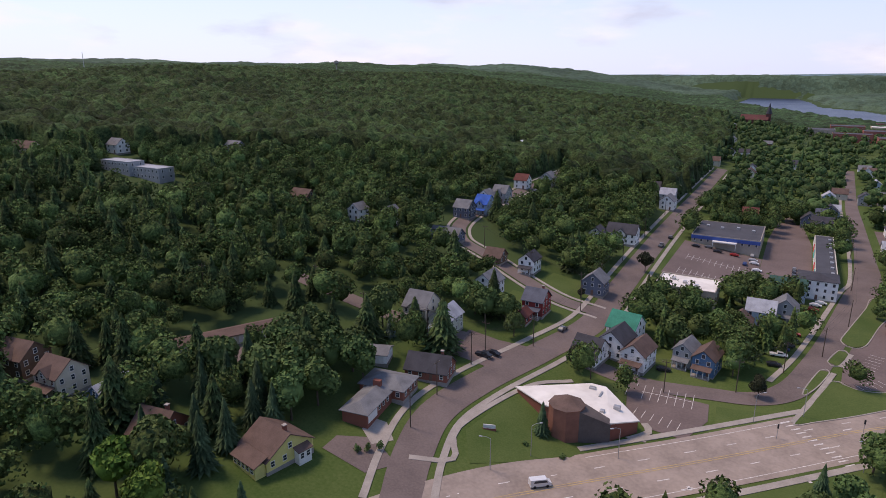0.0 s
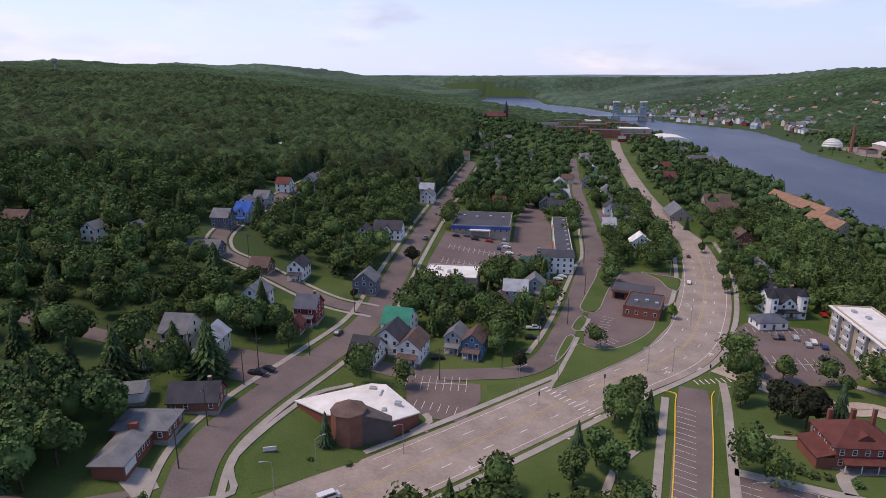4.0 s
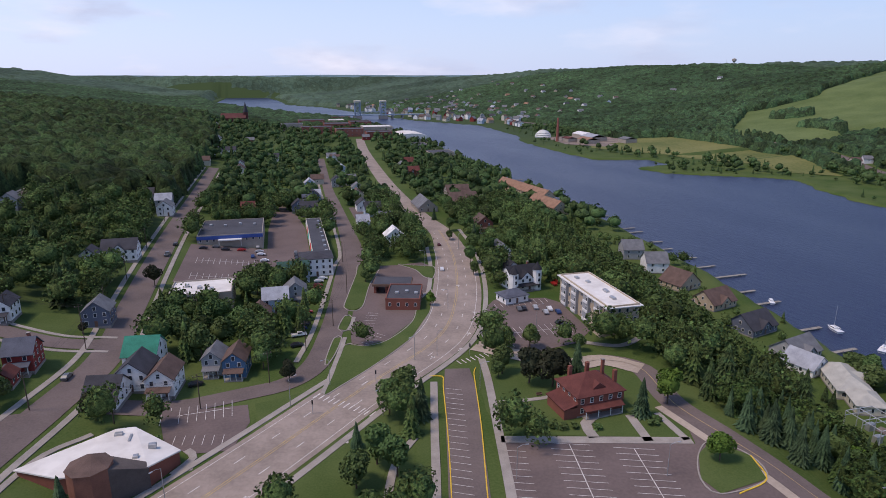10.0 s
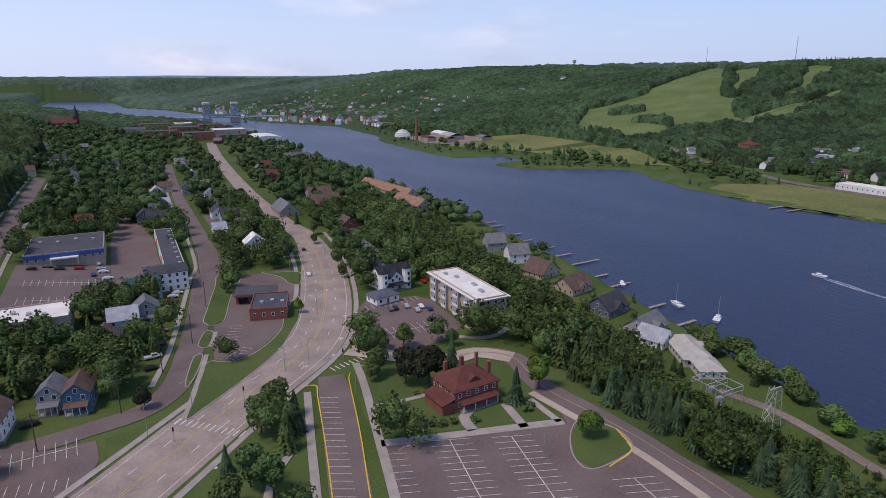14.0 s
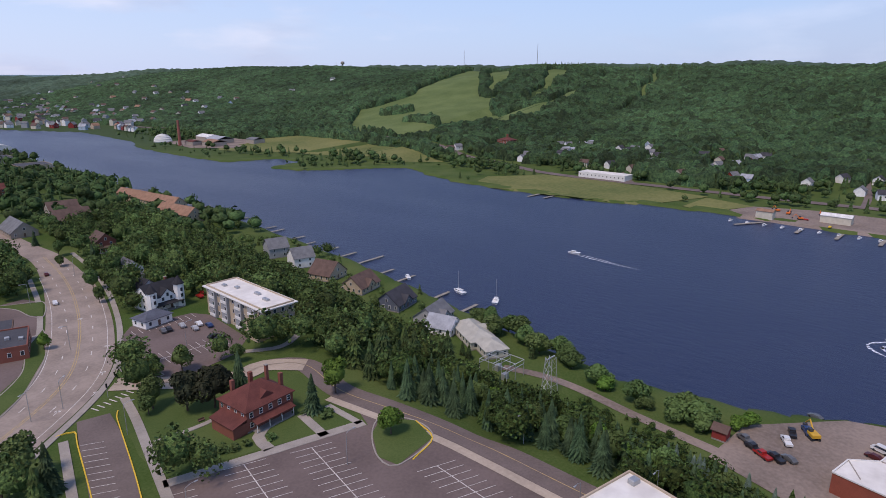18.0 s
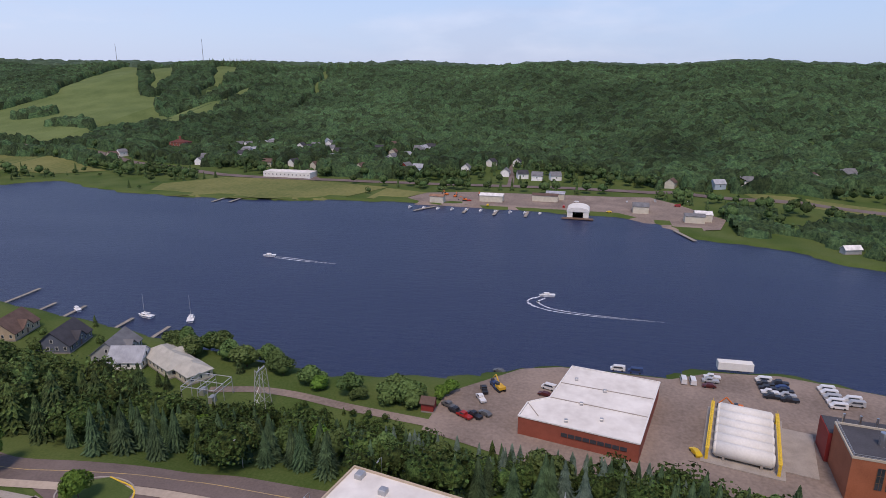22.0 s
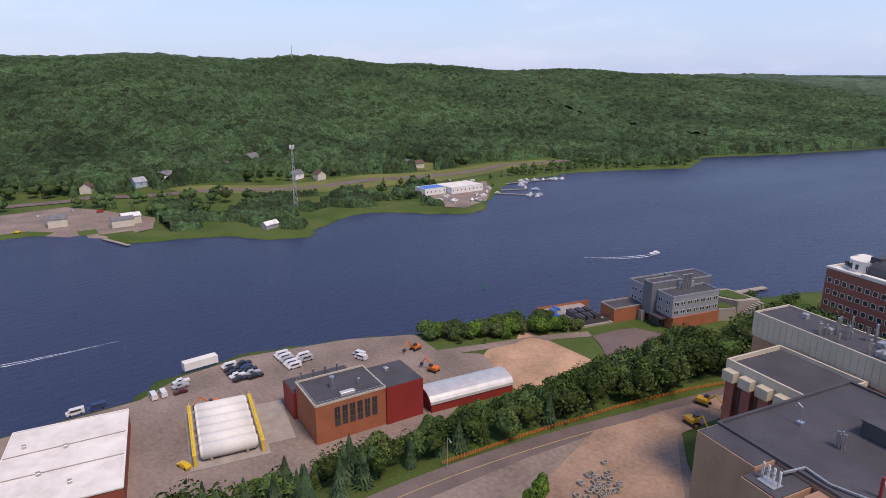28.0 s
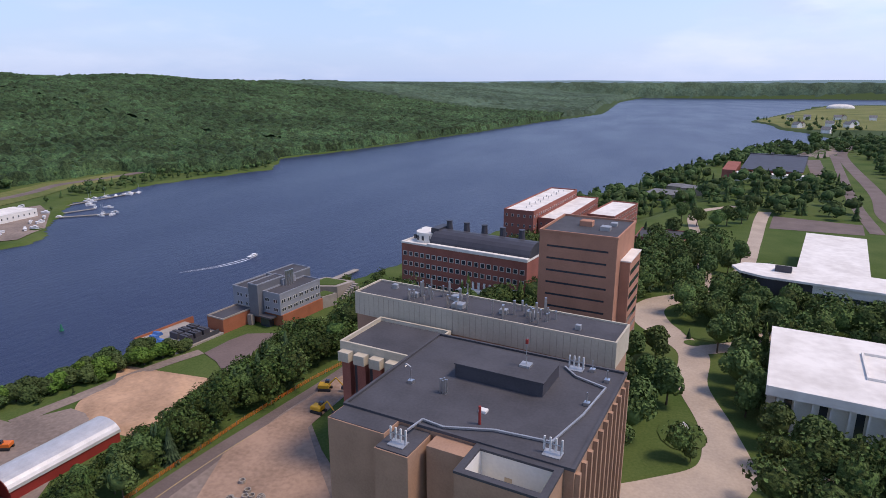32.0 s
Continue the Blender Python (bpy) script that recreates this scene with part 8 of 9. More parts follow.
# substation by the shore
ss = thing("substation", "small grey lattice substation among trees", "substation", 167, 137, None, 0)
for x in (-5, 0, 5):
    for y in (-6, 0, 6):
        part("post", MB().tube((x, y, 0), (x, y, 6), 0.12, n=4), M["silver"], ss)
for y in (-6, 0, 6):
    for z in (4.5, 6.0):
        part("beam", MB().tube((-5, y, z), (5, y, z), 0.12, n=4), M["silver"], ss)
for x in (-5, 0, 5):
    part("beam", MB().tube((x, -6, 6), (x, 6, 6), 0.12, n=4), M["silver"], ss)
for x, y in ((-2, -3), (2, 3)):
    part("transformer", MB().chest(x - 1.2, x + 1.2, y - 0.8, y + 0.8, 0, 2.4, 0.2), M["metal"], ss)
st = thing("steel_pylon", "steel lattice pylon above the shore trees", "pylon", 167, 117)
gm = MB()
for a in range(4):
    c, s = (1, 1, -1, -1)[a], (1, -1, -1, 1)[a]
    gm.tube((2 * c, 2 * s, 0), (1.2 * c, 1.2 * s, 13), 0.12, n=4)
    for k in range(4):
        c2, s2 = (1, 1, -1, -1)[(a + 1) % 4], (1, -1, -1, 1)[(a + 1) % 4]
        gm.tube(((2 - 0.2 * k) * c, (2 - 0.2 * k) * s, 3.2 * k), ((1.8 - 0.2 * k) * c2, (1.8 - 0.2 * k) * s2, 3.2 * k + 3.2), 0.08, n=4)
gm.box(-2.4, 2.4, -0.15, 0.15, 12.6, 13)
part("lattice", gm, M["silver"], st)
block_rect(158, 176, 110, 148, 2)

# ---- trees ----
def leaf_crown(seed, n, h, w, size, base=0.28, cone=False):
    """Leaf clumps as small bent quads over several lobes, with a dark inner core. Returns co, faces."""
    g = np.random.default_rng(seed)
    if cone:
        t = 1 - np.sqrt(g.random(n))
        a = g.random(n) * 6.283
        rad = w / 2 * (1 - t) * (0.72 + 0.28 * np.abs(np.sin(t * 26))) * (0.80 + 0.3 * g.random(n)) + 0.1
        c = np.stack([rad * np.cos(a), rad * np.sin(a), h * (0.06 + 0.94 * t)], 1)
        nrm = np.stack([np.cos(a), np.sin(a), np.full(n, -0.15)], 1)
    else:
        k = 7
        lob = np.stack([np.clip(g.normal(0, 0.2, k), -0.24, 0.24) * w, np.clip(g.normal(0, 0.2, k), -0.24, 0.24) * w, h * (base + 0.16 + (0.82 - base) * 0.75 * g.random(k))], 1)
        lob[0] = (0, 0, h * 0.72)
        lr_ = w * (0.20 + 0.12 * g.random(k))
        which = g.integers(0, k, n)
        d = g.normal(size=(n, 3))
        d[:, 2] = d[:, 2] + 0.35
        d /= np.linalg.norm(d, axis=1)[:, None]
        c = lob[which] + d * (lr_[which] * (0.84 + 0.22 * g.random(n)))[:, None]
        nrm = d
    nrm = nrm + g.normal(0, 0.45, (n, 3))
    nrm /= np.linalg.norm(nrm, axis=1)[:, None]
    u = np.cross(nrm, g.normal(size=(n, 3)))
    u /= np.linalg.norm(u, axis=1)[:, None] + 1e-9
    v = np.cross(nrm, u)
    s = (size * (0.6 + 0.8 * g.random(n)))[:, None]
    bend = nrm * s * 0.25
    q = np.stack([c - u * s - bend, c - v * s * 0.8, c + u * s - bend, c + v * s * 0.8], 1)
    co = q.reshape(-1, 3)
    faces = np.arange(4 * n).reshape(n, 4)
    return co, faces


def core_of(h, w, cone, seed, sub=1, size=0.37):
    """A lumpy closed crown body. Returns co, triangles."""
    g = np.random.default_rng(seed + 50)
    bm = bmesh.new()
    bmesh.ops.create_icosphere(bm, subdivisions=sub, radius=1)
    for v in bm.verts:
        j = 0.9 + 0.2 * g.random() + (0.30 * noise.noise(v.co * 1.9 + Vector((seed * 3.1, 0, 0))) if sub > 1 else 0)
        if cone:
            t = (v.co.z + 1) / 2
            v.co = Vector((v.co.x * w * size * (1.05 - t) * j, v.co.y * w * size * (1.05 - t) * j, h * (0.08 + 0.84 * t)))
        else:
            v.co = Vector((v.co.x * w * size * j, v.co.y * w * size * j, h * (0.60 if size < 0.4 else 0.54) + v.co.z * h * (0.30 if size < 0.4 else 0.43) * j))
    co = np.array([v.co[:] for v in bm.verts])
    fa = np.array([[v.index for v in f.verts] for f in bm.faces])
    bm.free()
    return co, np.concatenate([fa, fa[:, 2:3]], 1)


def spruce(seed, w, tiers=9, pts=9):
    """A spruce of drooping, ragged tiers, 1 high. Returns co, triangles."""
    g = np.random.default_rng(seed)
    co, fa = [], []
    for i in range(tiers):
        t = i / tiers
        r = w / 2 * (1.04 - t) ** 0.85 * (0.9 + 0.2 * g.random())
        z, o, a0 = 0.05 + 0.92 * t, len(co), g.random() * 6.28
        n = 2 * pts
        for k in range(n):
            a = a0 + k * 6.2832 / n
            rr = r * ((0.80 + 0.34 * g.random()) if k % 2 == 0 else 0.58 + 0.12 * g.random())
            co.append((rr * math.cos(a), rr * math.sin(a), z - (0.035 if k % 2 == 0 else -0.02) + 0.012 * g.normal()))
        co.append((0, 0, min(1.0, z + 1.9 / tiers)))
        fa += [(o + k, o + (k + 1) % n, o + n) for k in range(n)]
    return np.array(co), np.array(fa)


def tri_faces(q):
    return np.concatenate([q[:, (0, 1, 2)], q[:, (0, 2, 3)]])


CROWNS = {"leaf": [], "leaf_light": [], "leaf_dark": [], "needle": [], "needle_blue": []}
for kind in CROWNS:
    cone = kind.startswith("needle")
    for sd_ in range(3):
        co, fa = leaf_crown(sd_ + 10, 520 if cone else 1500, 1.0, 0.44 if cone else 0.80, 0.038 if cone else 0.041, 0.28, cone)
        cc, cf = core_of(1.0, 0.44 if cone else 0.80, cone, sd_)
        tri = np.concatenate([tri_faces(fa), cf[:, :3] + len(co)])
        if cone:
            co, tri = spruce(sd_ + 3, 0.50, 20, 13)
            cc = co[:0]
        CROWNS[kind].append(raw_mesh("crown", np.concatenate([co, cc * (1.0, 1.0, 1)]), tri, M[kind]))


def trunk_mesh(seed):
    g = random.Random(seed)
    mb = MB().tube((0, 0, -0.06), (0.01, 0.0, 0.38), 0.026, 0.017, 7)
    for i in range(5):
        a = i * 1.256 + g.random()
        mb.tube((0.01, 0, 0.26 + 0.02 * i), (0.17 * math.cos(a), 0.17 * math.sin(a), 0.52 + 0.05 * g.random()), 0.011, 0.005, 5)
    return mb.mesh("trunk", M["bark"])


TRUNKS = [trunk_mesh(i) for i in range(3)]
SPIRE = MB().tube((0, 0, -0.06), (0, 0, 0.9), 0.018, 0.004, 6).mesh("trunk", M["bark"])
TREE_LABELS = {"leaf": "full green broadleaf tree", "leaf_light": "light green broadleaf tree", "leaf_dark": "dark purple-leaved ornamental tree", "needle": "dark green spruce", "needle_blue": "pale blue-green spruce"}
tree_count = 0


def tree(x, y, h, kind="leaf", wide=1.0, group="", where="on grass", sink=0.0):
    global tree_count
    i = tree_count
    tree_count += 1
    t = thing("tree", TREE_LABELS[kind] + " " + where, "tree", x, y, float(land(x, y)) - sink * h, (i * 67) % 360, group)
    t.scale = (h * wide, h * wide, h)
    put("trunk", SPIRE if kind.startswith("needle") else TRUNKS[i % 3], t)
    put("crown", CROWNS[kind][i % 3], t)
    block_rect(x - h * 0.25 * wide, x + h * 0.25 * wide, y - h * 0.25 * wide, y + h * 0.25 * wide, 0)


# single trees that stand out: x, y, height, kind
SINGLE = """
-50 139 10 needle|64 180 9 leaf|100 122 8 leaf_light|104 150 11 leaf_light|93 146 12 needle|76 168 13 leaf_dark|70 172 12 leaf_dark|86 172 13 needle|62 178 6 leaf
30 168 12 leaf|33 160 13 needle|25 165 11 leaf|18 142 11 leaf|22 136 10 leaf|12 134 10 leaf|14 150 8 needle|68 196 6 leaf|72 198 8 leaf|80 196 9 leaf|96 190 6 leaf
-54 178 8 leaf_dark|-2 192 7 leaf_dark|-70 232 4 leaf_dark|-30 214 13 leaf|-24 222 12 leaf|-36 222 12 leaf|-18 232 12 leaf|-40 232 12 leaf|-46 238 11 leaf|-8 212 10 leaf|-10 203 9 leaf|-28 240 12 leaf|-14 240 10 leaf
-110 156 9 needle_blue|-116 160 14 leaf|-84 190 12 leaf|-90 186 13 leaf|-96 190 12 leaf|-78 184 9 leaf|-120 92 11 needle_blue|-110 96 14 needle|-116 84 13 needle|-105 104 14 leaf|-112 112 15 leaf|-120 120 15 leaf|-128 96 13 needle|-100 128 14 leaf|-107 132 14 leaf|-100 60 14 leaf_light|-114 62 13 leaf_light|-88 72 10 needle|-136 88 12 needle|-112 118 16 leaf|-118 108 16 leaf|-124 101 15 needle|-109 124 15 leaf|-104 113 14 leaf|-117 131 15 leaf|-124 124 15 leaf|-127 111 16 needle|-108 86 14 needle|-107 78 15 needle|-113 72 14 leaf|-121 74 13 needle|-114 102 15 needle|-106 99 13 needle|-130 104 15 leaf|-103 66 13 needle|-133 100 14 needle|-126 134 14 leaf
36 292 8 leaf|34 284 6 leaf|56 246 6 leaf_light|-10 285 12 leaf|-14 278 11 leaf|-20 282 9 leaf|60 330 9 leaf|66 352 11 leaf|70 338 8 leaf|-56 284 9 leaf_dark|72 372 13 leaf|68 384 12 leaf
90 300 9 leaf|98 320 11 leaf|104 340 12 needle|98 372 8 leaf|96 404 9 needle|86 282 7 leaf|126 340 12 leaf|120 320 12 leaf|110 420 12 leaf|108 410 11 leaf|92 350 6 leaf
-2 -128 5 leaf|12 -178 11 leaf|4 -184 12 leaf|8 -162 11 leaf|14 -158 12 leaf|10 -146 12 leaf|2 -155 13 leaf|12 -134 13 leaf|16 -128 11 leaf|-20 -176 14 leaf|-18 -168 13 leaf|-22 -160 12 leaf|-18 -154 10 leaf|-22 -140 11 leaf|-30 -136 12 leaf|-34 -132 9 leaf|-16 -196 13 leaf|-8 -206 4 needle
-30 -226 12 leaf|-36 -232 12 leaf|-24 -240 11 leaf|-14 -250 13 leaf|-6 -262 12 leaf|-10 -272 12 leaf|4 -256 11 needle|2 -276 12 needle|-22 -280 12 leaf|-32 -292 11 leaf|-8 -296 12 leaf|-20 -310 12 leaf|10 -240 10 leaf|16 -232 9 leaf|22 -214 8 leaf
95 -70 6 leaf_light|92 -64 7 leaf_light|90 -170 9 needle|96 -166 8 needle|86 -190 12 leaf|78 -196 12 leaf|70 -202 12 leaf|64 -206 11 leaf|60 -214 11 leaf|90 -206 12 needle|98 -190 11 needle|104 -180 11 needle
"""
SHORE = """
200 168 9 leaf|202 160 8 leaf|199 152 10 leaf|194 146 9 leaf|191 137 9 leaf|196 131 8 leaf|192 125 8 leaf|188 121 7 leaf|184 108 8 leaf|181 104 6 leaf_light|182 93 8 leaf|179 89 5 leaf|179 79 8 leaf|183 77 8 leaf|181 72 9 leaf|178 70 7 leaf|191 61 5 leaf_light|187 63 5 leaf_light|197 172 9 leaf|193 160 9 leaf
-34 -210 12 leaf|-40 -222 13 leaf|-28 -250 12 leaf|-36 -262 13 leaf|-44 -272 12 leaf|-14 -286 13 leaf|-26 -300 13 leaf|-8 -310 12 needle|-2 -330 13 leaf|-18 -330 12 leaf|-30 -340 12 leaf|-10 -350 13 leaf|4 -345 12 needle|-44 -210 12 leaf|-48 -240 12 leaf|-36 -190 12 leaf|-30 -180 11 leaf|-24 -214 11 leaf|-20 -228 12 leaf
-2 -300 12 leaf|6 -292 12 needle|-30 -320 13 leaf|-40 -310 12 leaf|-38 -385 12 leaf|-46 -400 13 leaf|-56 -410 12 leaf|-62 -425 12 leaf|-28 -395 12 leaf|-20 -410 12 leaf
"""
for item in (SINGLE + SHORE).replace("\n", "|").split("|"):
    q = item.split()
    if q:
        shore = float(q[0]) > 170 and float(q[1]) > 50
        tree(float(q[0]), float(q[1]), float(q[2]) * (1.1 if shore else 1.0), q[3], 1.3 if shore else 1.0, "", "by the water" if shore else "on grass", 0.20 if shore else 0.0)
rng = random.Random(77)
for i in range(34):
    y = -116 - 1.7 * i
    x = float(np.interp(y, NEAR_Y, NEAR_X)) - rng.uniform(3, 13)
    tree(x, y, rng.uniform(5, 8.5), rng.choice(("leaf", "leaf", "leaf_light")), 1.35, "bushes along the shore", "by the water", 0.22)
tree(-264, -1088, 24, "leaf", 1.3, "", "at the end of the lot")
# the belt of spruces and hardwoods between the service road and the works
rng = random.Random(21)
for i in range(400):
    y = 140 - i * 1.5
    if y < -165:
        break
    for x0, kinds in ((124, ("needle", "needle_blue", "needle")), (132, ("leaf", "needle", "leaf")), (141, ("leaf", "leaf_light", "needle"))):
        x = x0 + rng.uniform(-3.4, 3.4) - (0.10 * max(0, -y - 60))
        if rng.random() < 0.22:
            k = rng.choice(kinds)
            if k == "needle_blue" and not -30 < y < 70:
                k = "needle"
            if y < -48:
                x, k = x - 3, (k if k == "leaf_light" or rng.random() < 0.25 else "leaf")
            if y < -48 and x0 > 136:
                continue
            tree(x, y + rng.uniform(-1, 1), (rng.uniform(9, 13.0) if k.startswith("needle") else rng.uniform(8, 11)) * (0.85 if x0 > 136 else 1.0) * (0.8 if y < -48 else 1.0), k, 1.0, "trees in the belt", "in the belt below the road")


def woods(name, label, pts, hs, templates, material, spread=1.0):
    """Many crowns joined into one piece: pts (n, 3), hs heights."""
    g = np.random.default_rng(len(pts))
    which = g.integers(0, len(templates), len(pts))
    ang = g.random(len(pts)) * 6.283
    wide = 0.85 + 0.4 * g.random(len(pts))
    cos, fas, o = [], [], 0
    for k, (co, fa) in enumerate(templates):
        m = which == k
        n = int(m.sum())
        if not n:
            continue
        c, s = np.cos(ang[m])[:, None], np.sin(ang[m])[:, None]
        h, w = hs[m][:, None], (hs * wide)[m][:, None] * spread
        x = (co[None, :, 0] * c - co[None, :, 1] * s) * w + pts[m][:, 0:1]
        y = (co[None, :, 0] * s + co[None, :, 1] * c) * w + pts[m][:, 1:2]
        z = co[None, :, 2] * h + pts[m][:, 2:3]
        cos.append(np.stack([x, y, z], -1).reshape(-1, 3))
        fas.append((fa[None] + (o + np.arange(n) * len(co))[:, None, None]).reshape(-1, fa.shape[1]))
        o += n * len(co)
    return tagged(new(name, raw_mesh(name, np.concatenate(cos), np.concatenate(fas), material, True)), label, "woods", kind="stuff")


def scatter(x0, x1, y0, y1, step, keep, seed):
    """Jittered grid of places kept with the chance keep(x, y), clear of all that blocks."""
    g = np.random.default_rng(seed)
    x, y = np.meshgrid(np.arange(x0, x1, step), np.arange(y0, y1, step))
    x = (x + g.uniform(-0.45, 0.45, x.shape) * step).ravel()
    y = (y + g.uniform(-0.45, 0.45, y.shape) * step).ravel()
    i, j = ((y - BY0) / 2).astype(int), ((x - BX0) / 2).astype(int)
    inb = (i >= 0) & (i < BLOCK.shape[0]) & (j >= 0) & (j < BLOCK.shape[1])
    blocked = np.zeros(len(x), bool)
    blocked[inb] = BLOCK[i[inb], j[inb]]
    dn, df = np.interp(y, NEAR_Y, NEAR_X) - x, x - np.interp(y, FAR_Y, FAR_X)
    ok = ((dn > 5) | (df > 6)) & ~blocked & (g.random(len(x)) < keep(x, y, dn, df))
    return np.stack([x[ok], y[ok], land(x[ok], y[ok]) - 0.3], 1), g


def in_poly(x, y, poly):
    """True where x, y (arrays) lie inside the polygon."""
    hit = np.zeros(np.shape(x), bool)
    for (xa, ya), (xb, yb) in zip(poly, poly[1:] + poly[:1]):
        if ya != yb:
            hit ^= ((ya > y) != (yb > y)) & (x < (xb - xa) * (y - ya) / (yb - ya) + xa)
    return hit


def ski_clear(x, y):
    """The mown ski runs on the far hill: true inside them."""
    x, y = x + 7 * np.sin(y * 0.06), y + 7 * np.sin(x * 0.05)
    hit = np.zeros(np.shape(x), bool)
    for poly in SKI:
        hit |= in_poly(x, y, poly)
    return hit & ~((np.hypot((x - 818) / 1.0, (y - 812) / 3.4) < 14) | (np.hypot(x - 872, y - 935) < 26))


def keep_near(x, y, dn, df):
    k = np.where(x < -75, 0.88, 0.70)
    k = np.where((x > 118) & (y > 40), 0.92, k)
    k = np.where((y < 60) & (x < 112), 0.0, k)
    k = np.where((y < 125) & (x > 112) & (dn > 22), np.where((x < 156) | ((y > 72) & (x < 174)), 0.92, 0.0), k)
    k = np.where((y > 60) & (y < 175) & (x > 163), 0.0, k)
    k = np.where((y < -110) & (x < 130), 0.72, k)
    k = np.where((y < -330), 0.55, k)
    k = np.where((x < -72) & (y > 30) & (y < 120), 0.7, k)
    k = np.where((dn < 30) & (dn > 0) & (y < 60), 0.25, k)
    k = np.where((dn < 38) & (y > 135) & (y < 360), 0.30, k)
    k = np.where((x > 112) & (x < 163) & (y > -170) & (y < 148), 0.0, k)
    k = np.where((dn < 30) & (y >= 360), 0.15, k)
    k = np.where((y > -178) & (y < -92) & (dn < 20) & (dn > 5), 0.8, k)
    return np.where(dn > 0, k, 0)


A_T = []
for s in range(4):
    co, fa = leaf_crown(s + 30, 360, 1.0, 0.94, 0.040)
    cc, cf = core_of(1.0, 0.86, False, s, 1, 0.36)
    A_T.append((np.concatenate([co, cc]), np.concatenate([tri_faces(fa), cf[:, :3] + len(co)])))
A_T.append(spruce(41, 0.46))
pts, g = scatter(-78, 330, -330, 470, 6.8, lambda x, y, dn, df: np.where(np.hypot(x, y) < 470, keep_near(x, y, dn, df), 0), 3)
hts = np.where(((pts[:, 0] > 112) & (pts[:, 1] < 125)) | (pts[:, 0] > 160), 5.0 + 3.5 * g.random(len(pts)), 9.0 + 6.5 * g.random(len(pts)) ** 1.3)
hts = np.where((pts[:, 1] < 78) & (pts[:, 0] > 112), np.minimum(hts, np.maximum(3.2, 4 + (156 - pts[:, 0]) * 0.42)), hts)
hts = np.where((pts[:, 1] > 72) & (pts[:, 1] < 130) & (pts[:, 0] > 172), 6 + 4 * g.random(len(pts)), hts)
dark_belt = (pts[:, 0] > 114) & (pts[:, 1] > 25) & (pts[:, 1] < 165) & (g.random(len(pts)) < 0.6)
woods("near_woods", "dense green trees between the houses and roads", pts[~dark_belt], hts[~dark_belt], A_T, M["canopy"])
BELT_P, BELT_H = pts[dark_belt], hts[dark_belt]
# taller mixed woods behind the houses on the slope
W_T = []
for s in range(3):
    co, fa = leaf_crown(s + 60, 340, 1.0, 0.84, 0.038)
    cc, cf = core_of(1.0, 0.80, False, s + 3, 1, 0.35)
    W_T.append((np.concatenate([co, cc]), np.concatenate([tri_faces(fa), cf[:, :3] + len(co)])))
P_T = [spruce(50 + k, 0.46 + 0.05 * k, 17, 12) for k in range(4)]
pts, g = scatter(-470, -78, -60, 470, 8.4, lambda x, y, dn, df: np.where(np.hypot(x, y) < 470, np.where(y < 60, np.where(x < -120, 0.9, 0.5), 0.93), 0), 31)
tall = g.random(len(pts))
pine = tall < np.where((pts[:, 1] < 190), 0.34, 0.12)
hts = 9.5 + 7.5 * g.random(len(pts)) ** 1.2
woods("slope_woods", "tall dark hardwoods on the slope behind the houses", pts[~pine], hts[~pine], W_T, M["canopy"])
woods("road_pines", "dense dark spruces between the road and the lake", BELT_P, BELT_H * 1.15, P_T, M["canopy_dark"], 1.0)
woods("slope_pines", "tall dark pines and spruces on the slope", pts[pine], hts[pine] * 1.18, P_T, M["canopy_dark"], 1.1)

def belt_cap(p):
    """How tall a tree of the belt may grow before it hides the works."""
    return np.maximum(3.0, 103.0 - np.where(p[:, 1] > -15, 0.645, 0.69) * (p[:, 0] - 10) - p[:, 2] - 2.5 * (p[:, 1] < -48))


in_belt = lambda x, y: (x > 115.5 + 0.20 * np.minimum(0, y + 60)) & (x < np.where(y > 66, 170, np.where(y < -48, 143, 151)) + 0.10 * np.minimum(0, y + 60)) & (y > -168) & (y < 148)
pts, g = scatter(100, 174, -168, 148, 4.9, lambda x, y, dn, df: np.where(in_belt(x, y), np.where((x > 137) & (y > -8) & (y < 74), 0.30, 0.92), 0), 14)
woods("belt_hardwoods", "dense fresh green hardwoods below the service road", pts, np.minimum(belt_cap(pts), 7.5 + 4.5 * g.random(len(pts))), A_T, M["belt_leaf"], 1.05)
BELT_T = [spruce(60 + k, 0.40, 15, 11) for k in range(4)]
for nm, mt, lab, sd_, box, kp in (("belt_spruces", "needle", "dark spruces planted below the service road", 15, (118, 164, -150, 146), 0.42), ("belt_blue_spruces", "needle_blue", "pale blue-green spruces in a dense row beside the works", 16, (137, 152, -8, 74), 0.85)):
    pts, g = scatter(*box, 3.9, lambda x, y, dn, df: np.where(in_belt(x, y), kp, 0), sd_)
    woods(nm, lab, pts, np.minimum(belt_cap(pts), 8.5 + 5.0 * g.random(len(pts))), BELT_T, M[mt])

B_T = []
for s in range(5):
    co, fa = leaf_crown(s + 120, 40, 1.0, 0.86, 0.10, 0.2)
    cc, cf = core_of(1.0, 0.9, False, s * 5, 1, 0.38)
    B_T.append((np.concatenate([co, cc]), np.concatenate([tri_faces(fa), cf[:, :3] + len(co)])))
B_T.append(spruce(80, 0.46, 7, 6))
B_T.append(spruce(81, 0.38, 8, 6))


def free(x, y):
    """True where nothing blocks a tree."""
    i, j = ((y - BY0) / 2).astype(int), ((x - BX0) / 2).astype(int)
    inb = (i >= 0) & (i < BLOCK.shape[0]) & (j >= 0) & (j < BLOCK.shape[1])
    out = np.ones(x.shape, bool)
    out[inb] = ~BLOCK[i[inb], j[inb]]
    return out


